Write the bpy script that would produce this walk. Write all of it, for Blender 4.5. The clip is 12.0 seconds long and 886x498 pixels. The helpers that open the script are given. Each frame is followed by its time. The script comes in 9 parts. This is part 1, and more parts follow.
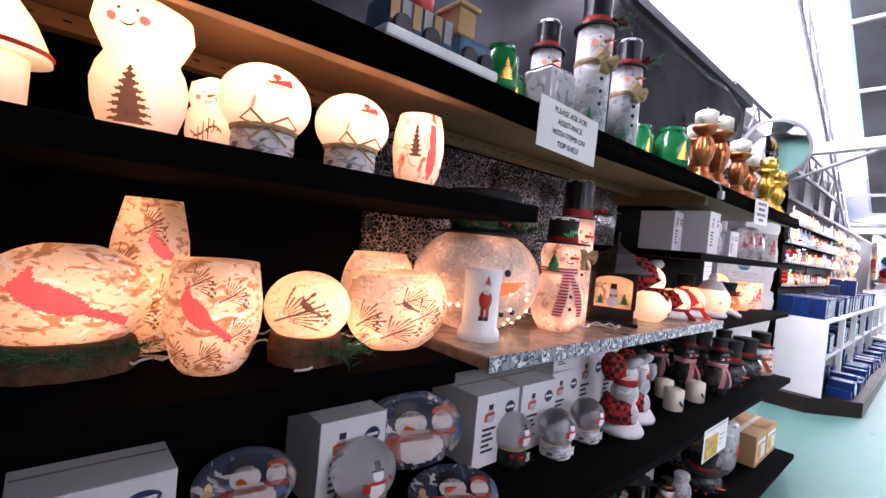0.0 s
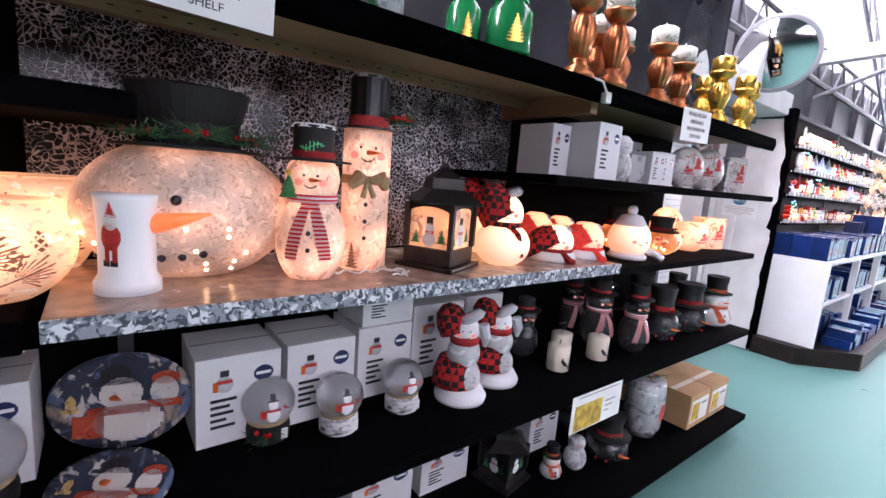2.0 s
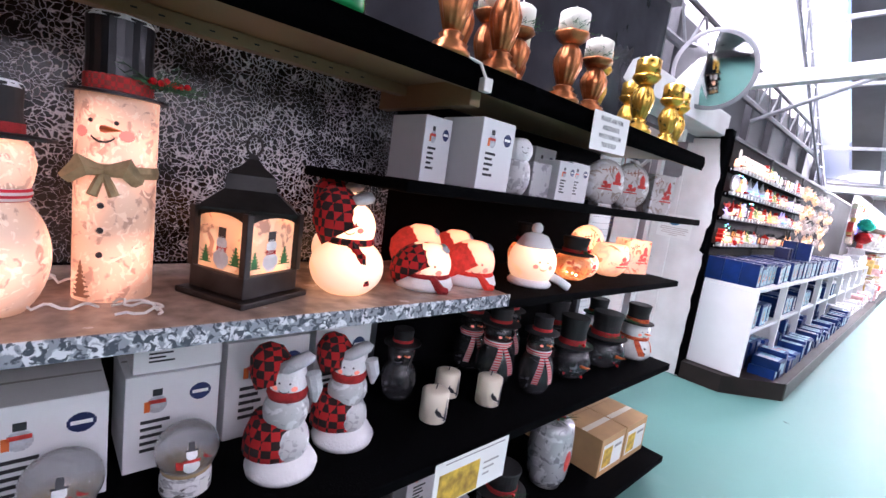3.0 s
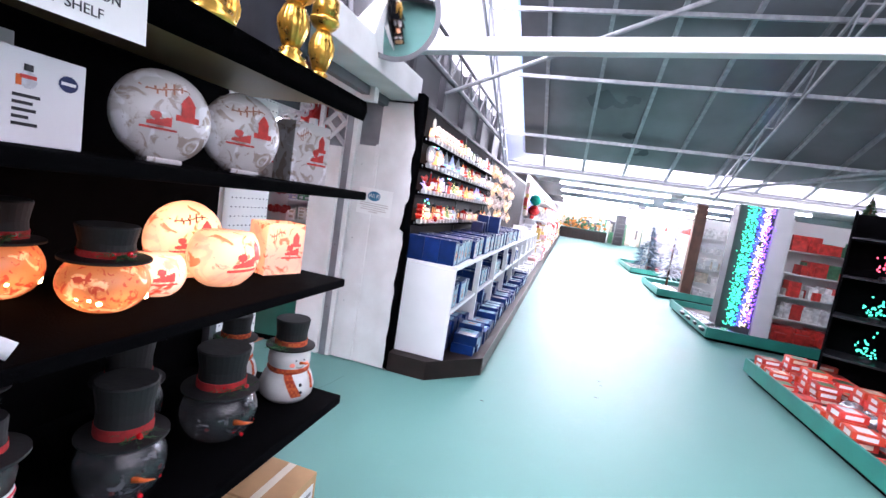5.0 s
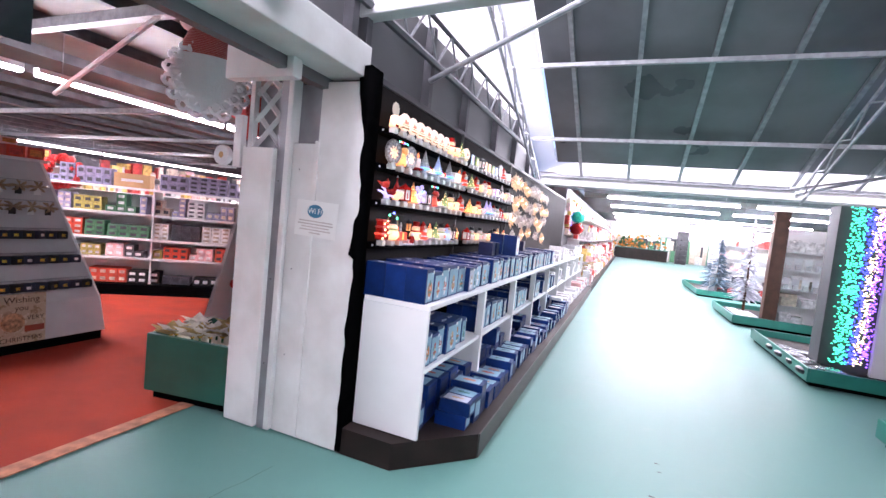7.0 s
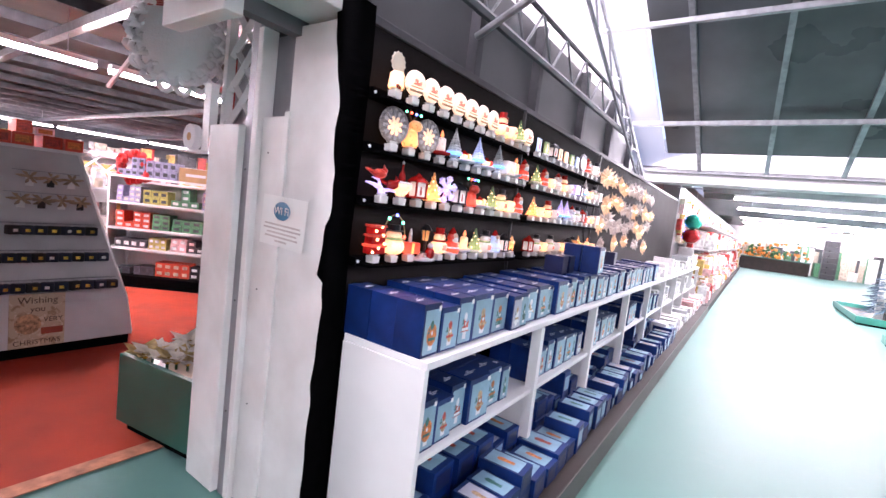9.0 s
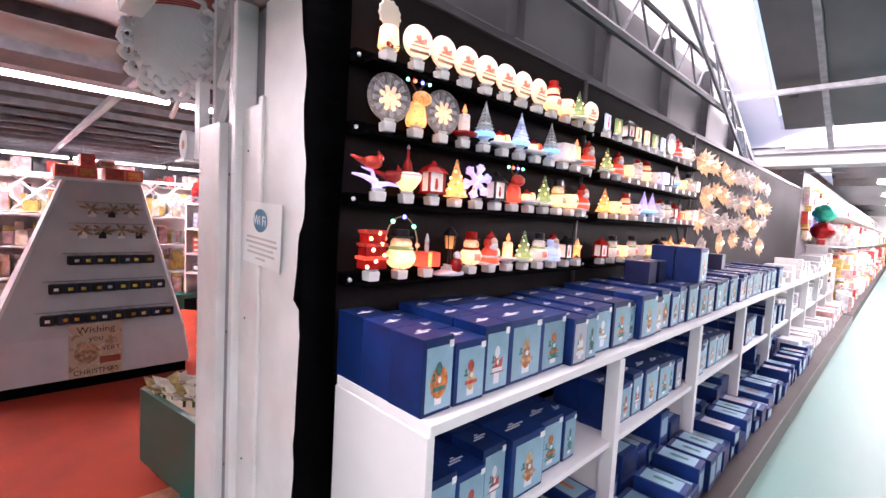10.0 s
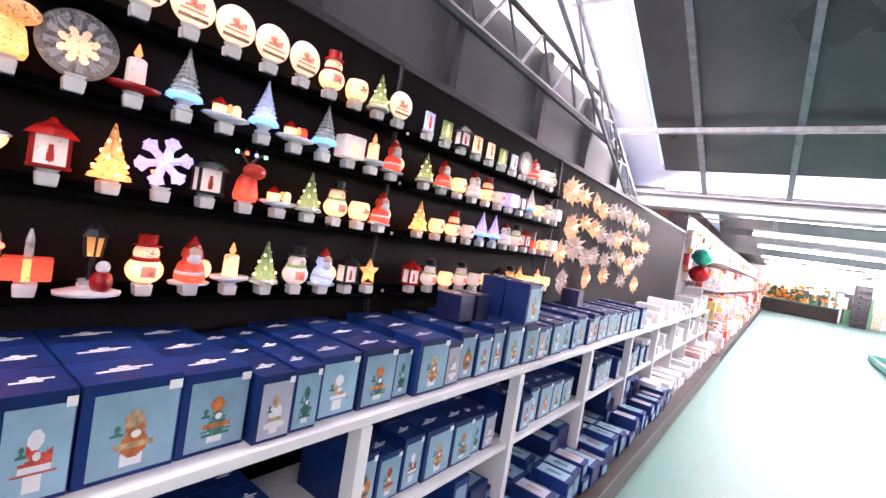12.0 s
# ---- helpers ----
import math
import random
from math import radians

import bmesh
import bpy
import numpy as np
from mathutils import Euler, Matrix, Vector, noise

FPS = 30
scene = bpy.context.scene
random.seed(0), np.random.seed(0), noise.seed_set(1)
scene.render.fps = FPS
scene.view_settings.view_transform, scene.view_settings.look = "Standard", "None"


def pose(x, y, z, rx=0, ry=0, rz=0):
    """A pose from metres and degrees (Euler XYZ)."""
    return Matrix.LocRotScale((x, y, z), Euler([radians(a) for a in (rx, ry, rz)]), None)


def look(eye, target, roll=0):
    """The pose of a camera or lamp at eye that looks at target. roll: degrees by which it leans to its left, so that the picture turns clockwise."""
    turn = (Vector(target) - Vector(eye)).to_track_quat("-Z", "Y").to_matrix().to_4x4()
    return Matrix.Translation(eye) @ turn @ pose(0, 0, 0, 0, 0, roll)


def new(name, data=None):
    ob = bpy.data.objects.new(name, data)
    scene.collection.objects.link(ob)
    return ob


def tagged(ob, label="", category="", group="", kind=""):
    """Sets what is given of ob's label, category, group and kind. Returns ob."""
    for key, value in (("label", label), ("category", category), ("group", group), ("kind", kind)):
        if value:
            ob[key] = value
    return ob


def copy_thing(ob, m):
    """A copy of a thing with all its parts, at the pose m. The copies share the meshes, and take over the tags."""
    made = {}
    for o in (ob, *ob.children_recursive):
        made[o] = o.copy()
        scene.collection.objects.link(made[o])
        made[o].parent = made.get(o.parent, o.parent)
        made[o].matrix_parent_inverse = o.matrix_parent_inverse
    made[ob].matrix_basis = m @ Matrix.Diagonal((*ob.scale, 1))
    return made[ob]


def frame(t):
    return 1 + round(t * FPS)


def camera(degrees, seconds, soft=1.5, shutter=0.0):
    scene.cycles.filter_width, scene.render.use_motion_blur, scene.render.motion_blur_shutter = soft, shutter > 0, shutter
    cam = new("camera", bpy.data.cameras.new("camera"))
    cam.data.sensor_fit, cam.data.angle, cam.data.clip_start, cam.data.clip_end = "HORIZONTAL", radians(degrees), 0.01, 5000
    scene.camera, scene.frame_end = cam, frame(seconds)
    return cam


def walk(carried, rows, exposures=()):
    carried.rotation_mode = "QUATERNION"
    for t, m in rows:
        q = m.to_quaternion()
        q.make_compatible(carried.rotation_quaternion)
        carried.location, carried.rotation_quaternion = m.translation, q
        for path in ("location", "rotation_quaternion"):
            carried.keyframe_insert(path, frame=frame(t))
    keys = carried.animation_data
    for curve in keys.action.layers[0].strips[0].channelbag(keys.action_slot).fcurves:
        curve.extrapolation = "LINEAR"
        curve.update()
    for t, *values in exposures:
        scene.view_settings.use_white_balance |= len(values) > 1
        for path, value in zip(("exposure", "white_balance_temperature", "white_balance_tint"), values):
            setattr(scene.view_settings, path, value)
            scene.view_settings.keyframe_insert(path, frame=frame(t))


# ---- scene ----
cam = camera(89.5, 12.0)
PATH = [
    (0, (0.746, 2.098, 1.388), (-0.749, 3.427, 1.343), 5.3),
    (0.5, (0.698, 2.283, 1.393), (-0.727, 3.673, 1.201), 8.2),
    (1, (0.694, 2.504, 1.378), (-0.686, 3.933, 1.141), 6.3),
    (1.5, (0.838, 2.742, 1.392), (-0.667, 4.009, 1.034), 8.9),
    (2, (0.971, 2.974, 1.398), (-0.587, 4.187, 1.077), 4.6),
    (2.5, (0.955, 3.197, 1.418), (-0.537, 4.49, 1.099), 6.9),
    (2.7, (0.926, 3.299, 1.43), (-0.546, 4.62, 1.133), 7.7),
    (4.3, (0.862, 4.147, 1.433), (-0.321, 5.733, 1.137), 7.1),
    (4.5, (0.829, 4.246, 1.438), (-0.202, 5.943, 1.194), 8.0),
    (5, (0.807, 4.471, 1.446), (0.292, 6.391, 1.23), 8.8),
    (5.5, (0.875, 4.745, 1.427), (0.328, 6.66, 1.249), 8.4),
    (6, (0.941, 5.019, 1.427), (0.289, 6.904, 1.283), 6.4),
    (6.5, (0.946, 5.36, 1.445), (0.279, 7.242, 1.321), 8.5),
    (7, (0.987, 5.643, 1.415), (0.234, 7.491, 1.288), 5.9),
    (7.2, (1.015, 5.76, 1.417), (0.133, 7.552, 1.312), 5.6),
    (8.8, (0.928, 6.558, 1.488), (-0.145, 8.238, 1.326), 7.8),
    (9, (0.905, 6.639, 1.48), (-0.227, 8.278, 1.303), 6.9),
    (9.5, (0.843, 6.927, 1.462), (-0.498, 8.404, 1.311), 6.0),
    (10, (0.776, 7.178, 1.441), (-0.651, 8.571, 1.292), 3.2),
    (10.5, (0.716, 7.37, 1.469), (-0.694, 8.787, 1.401), 7.0),
    (11, (0.709, 7.587, 1.457), (-0.61, 9.091, 1.45), 4.6),
    (11.5, (0.846, 7.818, 1.51), (-0.469, 9.324, 1.467), 9.5),
    (12, (0.938, 7.983, 1.516), (-0.268, 9.577, 1.443), 9.4),
]
walk(cam, [(t, look(eye, target, roll)) for t, eye, target, roll in PATH], [(0, 1.1, 6050, 31), (5, 1.12, 5850, 28), (7, 0.9, 6050, 29), (9, 0.95, 6300, 33), (10, 0.95, 6600, 35), (12, 0.92, 6600, 35)])

# ---- light ----
world = bpy.data.worlds.new("sky")
scene.world = world
world.use_nodes = True
wn = world.node_tree
sky = wn.nodes.new("ShaderNodeTexSky")
sky.sky_type, sky.sun_disc = "NISHITA", False
sky.sun_elevation, sky.sun_rotation = radians(51), radians(-66)
wn.links.new(sky.outputs[0], wn.nodes["Background"].inputs[0])
wn.nodes["Background"].inputs[1].default_value = 0.15
sun_data = bpy.data.lights.new("sun", "SUN")
sun_data.energy, sun_data.angle, sun_data.color = 4.8, radians(6), (1.0, 0.96, 0.9)
sun = new("sun", sun_data)
sun.matrix_world = look((-22, 10, 30), (0, 0, 0))


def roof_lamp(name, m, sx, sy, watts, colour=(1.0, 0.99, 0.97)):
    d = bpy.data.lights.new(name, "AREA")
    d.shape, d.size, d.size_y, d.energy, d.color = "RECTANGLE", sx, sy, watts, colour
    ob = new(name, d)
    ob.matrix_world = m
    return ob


# ---- materials ----
def mat(name, base, rough=0.5, metal=0.0, var=0.12, scale=6.0, bump=0.08, bscale=90.0, emit=None, power=0.0, coat=0.0, trans=0.0, alpha=1.0, stain=None, spec=0.5):
    m = bpy.data.materials.new(name)
    m.use_nodes = True
    nt = m.node_tree
    b = nt.nodes["Principled BSDF"]
    L = nt.links.new
    co = nt.nodes.new("ShaderNodeTexCoord")
    n1 = nt.nodes.new("ShaderNodeTexNoise")
    n1.inputs["Scale"].default_value, n1.inputs["Detail"].default_value = scale, 5
    L(co.outputs["Object"], n1.inputs["Vector"])
    n2 = nt.nodes.new("ShaderNodeTexNoise")
    n2.inputs["Scale"].default_value, n2.inputs["Detail"].default_value = bscale, 3
    L(co.outputs["Object"], n2.inputs["Vector"])
    info = nt.nodes.new("ShaderNodeObjectInfo")
    dark = tuple(c * (1 - var) for c in base) if stain is None else stain
    lite = tuple(min(1, c * (1 + var)) for c in base)
    ramp = nt.nodes.new("ShaderNodeValToRGB")
    ramp.color_ramp.elements[0].position, ramp.color_ramp.elements[1].position = 0.32, 0.66
    ramp.color_ramp.elements[0].color, ramp.color_ramp.elements[1].color = (*dark, 1), (*lite, 1)
    L(n1.outputs["Fac"], ramp.inputs["Fac"])
    hs = nt.nodes.new("ShaderNodeHueSaturation")
    mp = nt.nodes.new("ShaderNodeMapRange")
    mp.inputs["To Min"].default_value, mp.inputs["To Max"].default_value = 1 - var * 0.7, 1 + var * 0.7
    L(info.outputs["Random"], mp.inputs["Value"])
    L(mp.outputs["Result"], hs.inputs["Value"])
    L(ramp.outputs["Color"], hs.inputs["Color"])
    L(hs.outputs["Color"], b.inputs["Base Color"])
    rr = nt.nodes.new("ShaderNodeMapRange")
    rr.inputs["To Min"].default_value, rr.inputs["To Max"].default_value = max(0.02, rough - 0.1), min(1, rough + 0.12)
    L(n1.outputs["Fac"], rr.inputs["Value"])
    L(rr.outputs["Result"], b.inputs["Roughness"])
    b.inputs["Metallic"].default_value = metal
    b.inputs["Specular IOR Level"].default_value = spec
    b.inputs["Coat Weight"].default_value = coat
    b.inputs["Transmission Weight"].default_value = trans
    b.inputs["Alpha"].default_value = alpha
    if bump:
        bp = nt.nodes.new("ShaderNodeBump")
        bp.inputs["Strength"].default_value, bp.inputs["Distance"].default_value = bump, 0.004
        L(n2.outputs["Fac"], bp.inputs["Height"])
        L(bp.outputs["Normal"], b.inputs["Normal"])
    if emit:
        b.inputs["Emission Color"].default_value = (*emit, 1)
        b.inputs["Emission Strength"].default_value = power
    return m


def printed(name, ground, inks, glow=0.0, scale=22.0, amount=0.5, rough=0.35, warm=(1.0, 0.56, 0.27), spots=9.0, trans=0.0, metal=0.0, stretch=(1, 1, 1)):
    """Glass with a painted motif in several inks; lit ones emit in painted spots that stand for bulbs inside."""
    m = bpy.data.materials.new(name)
    m.use_nodes = True
    nt = m.node_tree
    b = nt.nodes["Principled BSDF"]
    L = nt.links.new
    co = nt.nodes.new("ShaderNodeTexCoord")
    mapping = nt.nodes.new("ShaderNodeMapping")
    mapping.inputs["Scale"].default_value = stretch
    L(co.outputs["Object"], mapping.inputs["Vector"])
    colour = None
    for i, ink in enumerate(inks):
        n = nt.nodes.new("ShaderNodeTexNoise")
        n.inputs["Scale"].default_value, n.inputs["Detail"].default_value = scale * (1 + 0.6 * i), 6
        n.inputs["Distortion"].default_value = 0.8 + 0.4 * i
        off = nt.nodes.new("ShaderNodeVectorMath")
        off.inputs[1].default_value = (3.1 * i, 1.7 * i, 5.3 * i)
        L(mapping.outputs["Vector"], off.inputs[0])
        L(off.outputs["Vector"], n.inputs["Vector"])
        r = nt.nodes.new("ShaderNodeValToRGB")
        edge = 0.66 - 0.22 * amount
        r.color_ramp.elements[0].position, r.color_ramp.elements[1].position = edge, edge + 0.06
        L(n.outputs["Fac"], r.inputs["Fac"])
        mx = nt.nodes.new("ShaderNodeMix")
        mx.data_type = "RGBA"
        L(r.outputs["Color"], mx.inputs["Factor"])
        if colour is None:
            mx.inputs["A"].default_value = (*ground, 1)
        else:
            L(colour, mx.inputs["A"])
        mx.inputs["B"].default_value = (*ink, 1)
        colour = mx.outputs["Result"]
    L(colour, b.inputs["Base Color"])
    b.inputs["Roughness"].default_value = rough
    b.inputs["Metallic"].default_value = metal
    b.inputs["Transmission Weight"].default_value = trans
    fine = nt.nodes.new("ShaderNodeTexNoise")
    fine.inputs["Scale"].default_value = 220
    bp = nt.nodes.new("ShaderNodeBump")
    bp.inputs["Strength"].default_value, bp.inputs["Distance"].default_value = 0.15, 0.002
    L(fine.outputs["Fac"], bp.inputs["Height"])
    L(bp.outputs["Normal"], b.inputs["Normal"])
    if glow:
        v = nt.nodes.new("ShaderNodeTexVoronoi")
        v.feature = "SMOOTH_F1"
        v.inputs["Scale"].default_value = spots
        L(co.outputs["Object"], v.inputs["Vector"])
        mr = nt.nodes.new("ShaderNodeMapRange")
        mr.interpolation_type = "SMOOTHSTEP"
        mr.inputs["From Min"].default_value, mr.inputs["From Max"].default_value = 0.12, 0.62
        mr.inputs["To Min"].default_value, mr.inputs["To Max"].default_value = glow * 2.1, glow * 0.42
        L(v.outputs["Distance"], mr.inputs["Value"])
        tint = nt.nodes.new("ShaderNodeMix")
        tint.data_type, tint.blend_type = "RGBA", "MULTIPLY"
        tint.inputs["Factor"].default_value = 1
        L(colour, tint.inputs["A"])
        tint.inputs["B"].default_value = (*warm, 1)
        L(tint.outputs["Result"], b.inputs["Emission Color"])
        L(mr.outputs["Result"], b.inputs["Emission Strength"])
    return m


def floor_paint(name, base, worn):
    m = mat(name, base, rough=0.5, spec=0.25, var=0.05, scale=0.9, bump=0.03, bscale=40)
    nt = m.node_tree
    b = nt.nodes["Principled BSDF"]
    L = nt.links.new
    co = nt.nodes.new("ShaderNodeTexCoord")
    n = nt.nodes.new("ShaderNodeTexNoise")
    n.inputs["Scale"].default_value, n.inputs["Detail"].default_value, n.inputs["Roughness"].default_value = 2.6, 9, 0.72
    L(co.outputs["Object"], n.inputs["Vector"])
    r = nt.nodes.new("ShaderNodeValToRGB")
    r.color_ramp.elements[0].position, r.color_ramp.elements[1].position = 0.58, 0.8
    r.color_ramp.elements[1].color = (0.16, 0.16, 0.16, 1)
    L(n.outputs["Fac"], r.inputs["Fac"])
    mx = nt.nodes.new("ShaderNodeMix")
    mx.data_type = "RGBA"
    L(r.outputs["Color"], mx.inputs["Factor"])
    L(b.inputs["Base Color"].links[0].from_socket, mx.inputs["A"])
    mx.inputs["B"].default_value = (*worn, 1)
    L(mx.outputs["Result"], b.inputs["Base Color"])
    return m


def crackle(name):
    m = bpy.data.materials.new(name)
    m.use_nodes = True
    nt = m.node_tree
    b = nt.nodes["Principled BSDF"]
    L = nt.links.new
    co = nt.nodes.new("ShaderNodeTexCoord")
    n = nt.nodes.new("ShaderNodeTexNoise")
    n.inputs["Scale"].default_value, n.inputs["Detail"].default_value = 14, 4
    L(co.outputs["Object"], n.inputs["Vector"])
    mx = nt.nodes.new("ShaderNodeMix")
    mx.data_type = "RGBA"
    mx.inputs["Factor"].default_value = 0.07
    L(co.outputs["Object"], mx.inputs["A"])
    L(n.outputs["Color"], mx.inputs["B"])
    v = nt.nodes.new("ShaderNodeTexVoronoi")
    v.feature = "DISTANCE_TO_EDGE"
    v.inputs["Scale"].default_value = 78
    L(mx.outputs["Result"], v.inputs["Vector"])
    big = nt.nodes.new("ShaderNodeTexNoise")
    big.inputs["Scale"].default_value, big.inputs["Detail"].default_value = 9, 5
    L(co.outputs["Object"], big.inputs["Vector"])
    mul = nt.nodes.new("ShaderNodeMath")
    mul.operation = "DIVIDE"
    L(v.outputs["Distance"], mul.inputs[0])
    pw = nt.nodes.new("ShaderNodeMapRange")
    pw.inputs["From Min"].default_value, pw.inputs["From Max"].default_value = 0.35, 0.7
    pw.inputs["To Min"].default_value, pw.inputs["To Max"].default_value = 0.25, 1.9
    L(big.outputs["Fac"], pw.inputs["Value"])
    L(pw.outputs["Result"], mul.inputs[1])
    r = nt.nodes.new("ShaderNodeValToRGB")
    e = r.color_ramp.elements
    e[0].position, e[0].color = 0.025, (0.6, 0.6, 0.64, 1)
    e[1].position, e[1].color = 0.1, (0.006, 0.006, 0.009, 1)
    L(mul.outputs["Value"], r.inputs["Fac"])
    L(r.outputs["Color"], b.inputs["Base Color"])
    b.inputs["Roughness"].default_value = 0.25
    return m


def plaid(name, a, b_, scale=60):
    m = mat(name, a, rough=0.9, bump=0.2, bscale=300)
    nt = m.node_tree
    L = nt.links.new
    co = nt.nodes.new("ShaderNodeTexCoord")
    ck = nt.nodes.new("ShaderNodeTexChecker")
    ck.inputs["Scale"].default_value = scale
    ck.inputs["Color1"].default_value, ck.inputs["Color2"].default_value = (*a, 1), (*b_, 1)
    L(co.outputs["Object"], ck.inputs["Vector"])
    L(ck.outputs["Color"], nt.nodes["Principled BSDF"].inputs["Base Color"])
    return m


def striped(name, a, b_, scale=30, axis="Z"):
    m = mat(name, a, rough=0.9, bump=0.2, bscale=300)
    nt = m.node_tree
    L = nt.links.new
    co = nt.nodes.new("ShaderNodeTexCoord")
    w = nt.nodes.new("ShaderNodeTexWave")
    w.bands_direction = axis
    w.inputs["Scale"].default_value, w.inputs["Distortion"].default_value = scale, 0.3
    L(co.outputs["Object"], w.inputs["Vector"])
    r = nt.nodes.new("ShaderNodeValToRGB")
    r.color_ramp.elements[0].position, r.color_ramp.elements[1].position = 0.45, 0.55
    r.color_ramp.elements[0].color, r.color_ramp.elements[1].color = (*a, 1), (*b_, 1)
    L(w.outputs["Fac"], r.inputs["Fac"])
    L(r.outputs["Color"], nt.nodes["Principled BSDF"].inputs["Base Color"])
    return m


FLOOR = floor_paint("painted_concrete", (0.108, 0.25, 0.222), (0.27, 0.37, 0.34))
CARPET = mat("red_carpet", (0.4, 0.036, 0.009), rough=0.95, var=0.18, scale=3, bump=0.5, bscale=500)
BLACK_CLOTH = mat("black_cloth", (0.0025, 0.0025, 0.003), rough=0.95, spec=0.03, var=0.3, scale=9, bump=0.25, bscale=240)
WALL_BLACK = mat("dark_cloth_wall", (0.010, 0.0072, 0.0078), rough=0.75, spec=0.16, var=0.35, scale=2.2, bump=0.3, bscale=60)
SHELF_BLACK = mat("black_shelf_fabric", (0.0016, 0.0016, 0.002), rough=0.9, spec=0.025, var=0.3, scale=12, bump=0.3, bscale=180)
MARBLE = crackle("black_white_crackle_paper")
WHITE = mat("white_paint", (0.8, 0.8, 0.8), rough=0.4, var=0.04, scale=3, bump=0.06, bscale=60)
WHITE_WORN = mat("worn_white_paint", (0.78, 0.78, 0.77), rough=0.45, var=0.05, scale=4, bump=0.2, bscale=30, stain=(0.68, 0.67, 0.65))
GREY_POST = mat("grey_steel", (0.3, 0.3, 0.32), rough=0.45, metal=0.4, var=0.15)
GALV = mat("galvanised_steel", (0.34, 0.35, 0.37), rough=0.42, metal=0.6, var=0.2, scale=14)
GALV_DARK = mat("dark_steel", (0.1, 0.1, 0.11), rough=0.5, metal=0.5, var=0.25)
ROOF = mat("grey_roof_panel", (0.115, 0.122, 0.132), rough=0.3, var=0.4, scale=0.8, bump=0.12, bscale=5)
WALL_GREY = mat("grey_wall_panel", (0.13, 0.13, 0.14), rough=0.5, var=0.2, scale=1.5)
BEAM = mat("white_beam", (0.62, 0.62, 0.62), rough=0.5, var=0.1, scale=3, bump=0.15, bscale=30)
PLINTH = mat("dark_brown_board", (0.016, 0.01, 0.0085), rough=0.6, spec=0.25, var=0.3, scale=5)
PLINTH_GREY = mat("grey_plinth_face", (0.075, 0.07, 0.062), rough=0.5, var=0.2, scale=5)
GREEN = mat("dark_green_paint", (0.01, 0.09, 0.065), rough=0.4, var=0.2, scale=3)
BEIGE = mat("beige_steel_rail", (0.33, 0.2, 0.105), rough=0.45, var=0.12, scale=5)
CARD_WHITE = mat("white_card", (0.72, 0.72, 0.74), rough=0.7, var=0.05, scale=4)
KRAFT = mat("kraft_card", (0.5, 0.3, 0.14), rough=0.8, var=0.12, scale=6)
PAPER = mat("paper", (0.82, 0.82, 0.8), rough=0.7, var=0.03)
INK = mat("black_ink", (0.015, 0.015, 0.02), rough=0.6, bump=0)
NAVY = mat("navy_ink", (0.015, 0.025, 0.1), rough=0.4, bump=0)
YELLOW = mat("yellow_print", (0.75, 0.5, 0.06), rough=0.5, stain=(0.35, 0.2, 0.03), scale=30)
BLUE_BOX = mat("blue_box_card", (0.003, 0.023, 0.125), rough=0.42, var=0.35, scale=7, bump=0.02, spec=0.3)
BLUE_DARK = mat("dark_blue_box_card", (0.006, 0.012, 0.06), rough=0.35, var=0.3, scale=7, bump=0.02, coat=0.2)
SKY_CARD = mat("pale_blue_print", (0.24, 0.42, 0.53), rough=0.35, var=0.15, scale=9, bump=0.02)
GREY_CARD = mat("grey_blue_print", (0.4, 0.42, 0.5), rough=0.35, var=0.1, scale=9, bump=0.02)
RED = mat("red_paint", (0.5, 0.02, 0.015), rough=0.4, var=0.2)
RED_CLOTH = mat("red_knit", (0.35, 0.02, 0.02), rough=0.95, var=0.25, scale=60, bump=0.5, bscale=300)
ORANGE = mat("orange_paint", (0.8, 0.16, 0.03), rough=0.5, var=0.15)
COPPER = mat("copper_leaf", (0.45, 0.16, 0.06), rough=0.32, metal=0.85, var=0.35, scale=30, bump=0.15)
GOLD = mat("gold_leaf", (0.75, 0.45, 0.08), rough=0.28, metal=0.9, var=0.3, scale=30, bump=0.15)
WAX = mat("ivory_wax", (0.8, 0.77, 0.68), rough=0.5, var=0.04)
PINE = mat("pine_needles", (0.03, 0.1, 0.035), rough=0.7, var=0.4, scale=40)
BARK = mat("bark", (0.13, 0.06, 0.03), rough=0.9, var=0.5, scale=30, bump=0.8, bscale=60)
BIRCH = printed("birch_bark", (0.75, 0.75, 0.76), [(0.12, 0.11, 0.11), (0.4, 0.4, 0.42)], scale=18, amount=0.55, rough=0.7, stretch=(1, 1, 3))
TWINE = mat("jute_twine", (0.42, 0.3, 0.16), rough=0.9, var=0.2, scale=60)
HAT_BLACK = mat("black_felt", (0.007, 0.007, 0.008), rough=0.7, var=0.25, scale=30, bump=0.2)
HAT_METAL = mat("black_tin", (0.02, 0.02, 0.024), rough=0.3, metal=0.4, var=0.3)
SNOW = mat("snow_flock", (0.85, 0.85, 0.87), rough=0.9, var=0.05, bump=0.6, bscale=120)
BERRY = mat("red_berries", (0.6, 0.01, 0.015), rough=0.25, var=0.2)
GREEN_GLASS = mat("green_lacquer_glass", (0.005, 0.22, 0.06), rough=0.2, var=0.25, scale=9, coat=0.5)
CLEAR = mat("clear_glass", (0.75, 0.77, 0.78), rough=0.06, trans=0.75, var=0.05, bump=0.06, bscale=25)
SILVER_GLASS = printed("silver_glass", (0.55, 0.55, 0.57), [(0.85, 0.85, 0.87), (0.3, 0.3, 0.32)], scale=14, rough=0.15, metal=0.25)
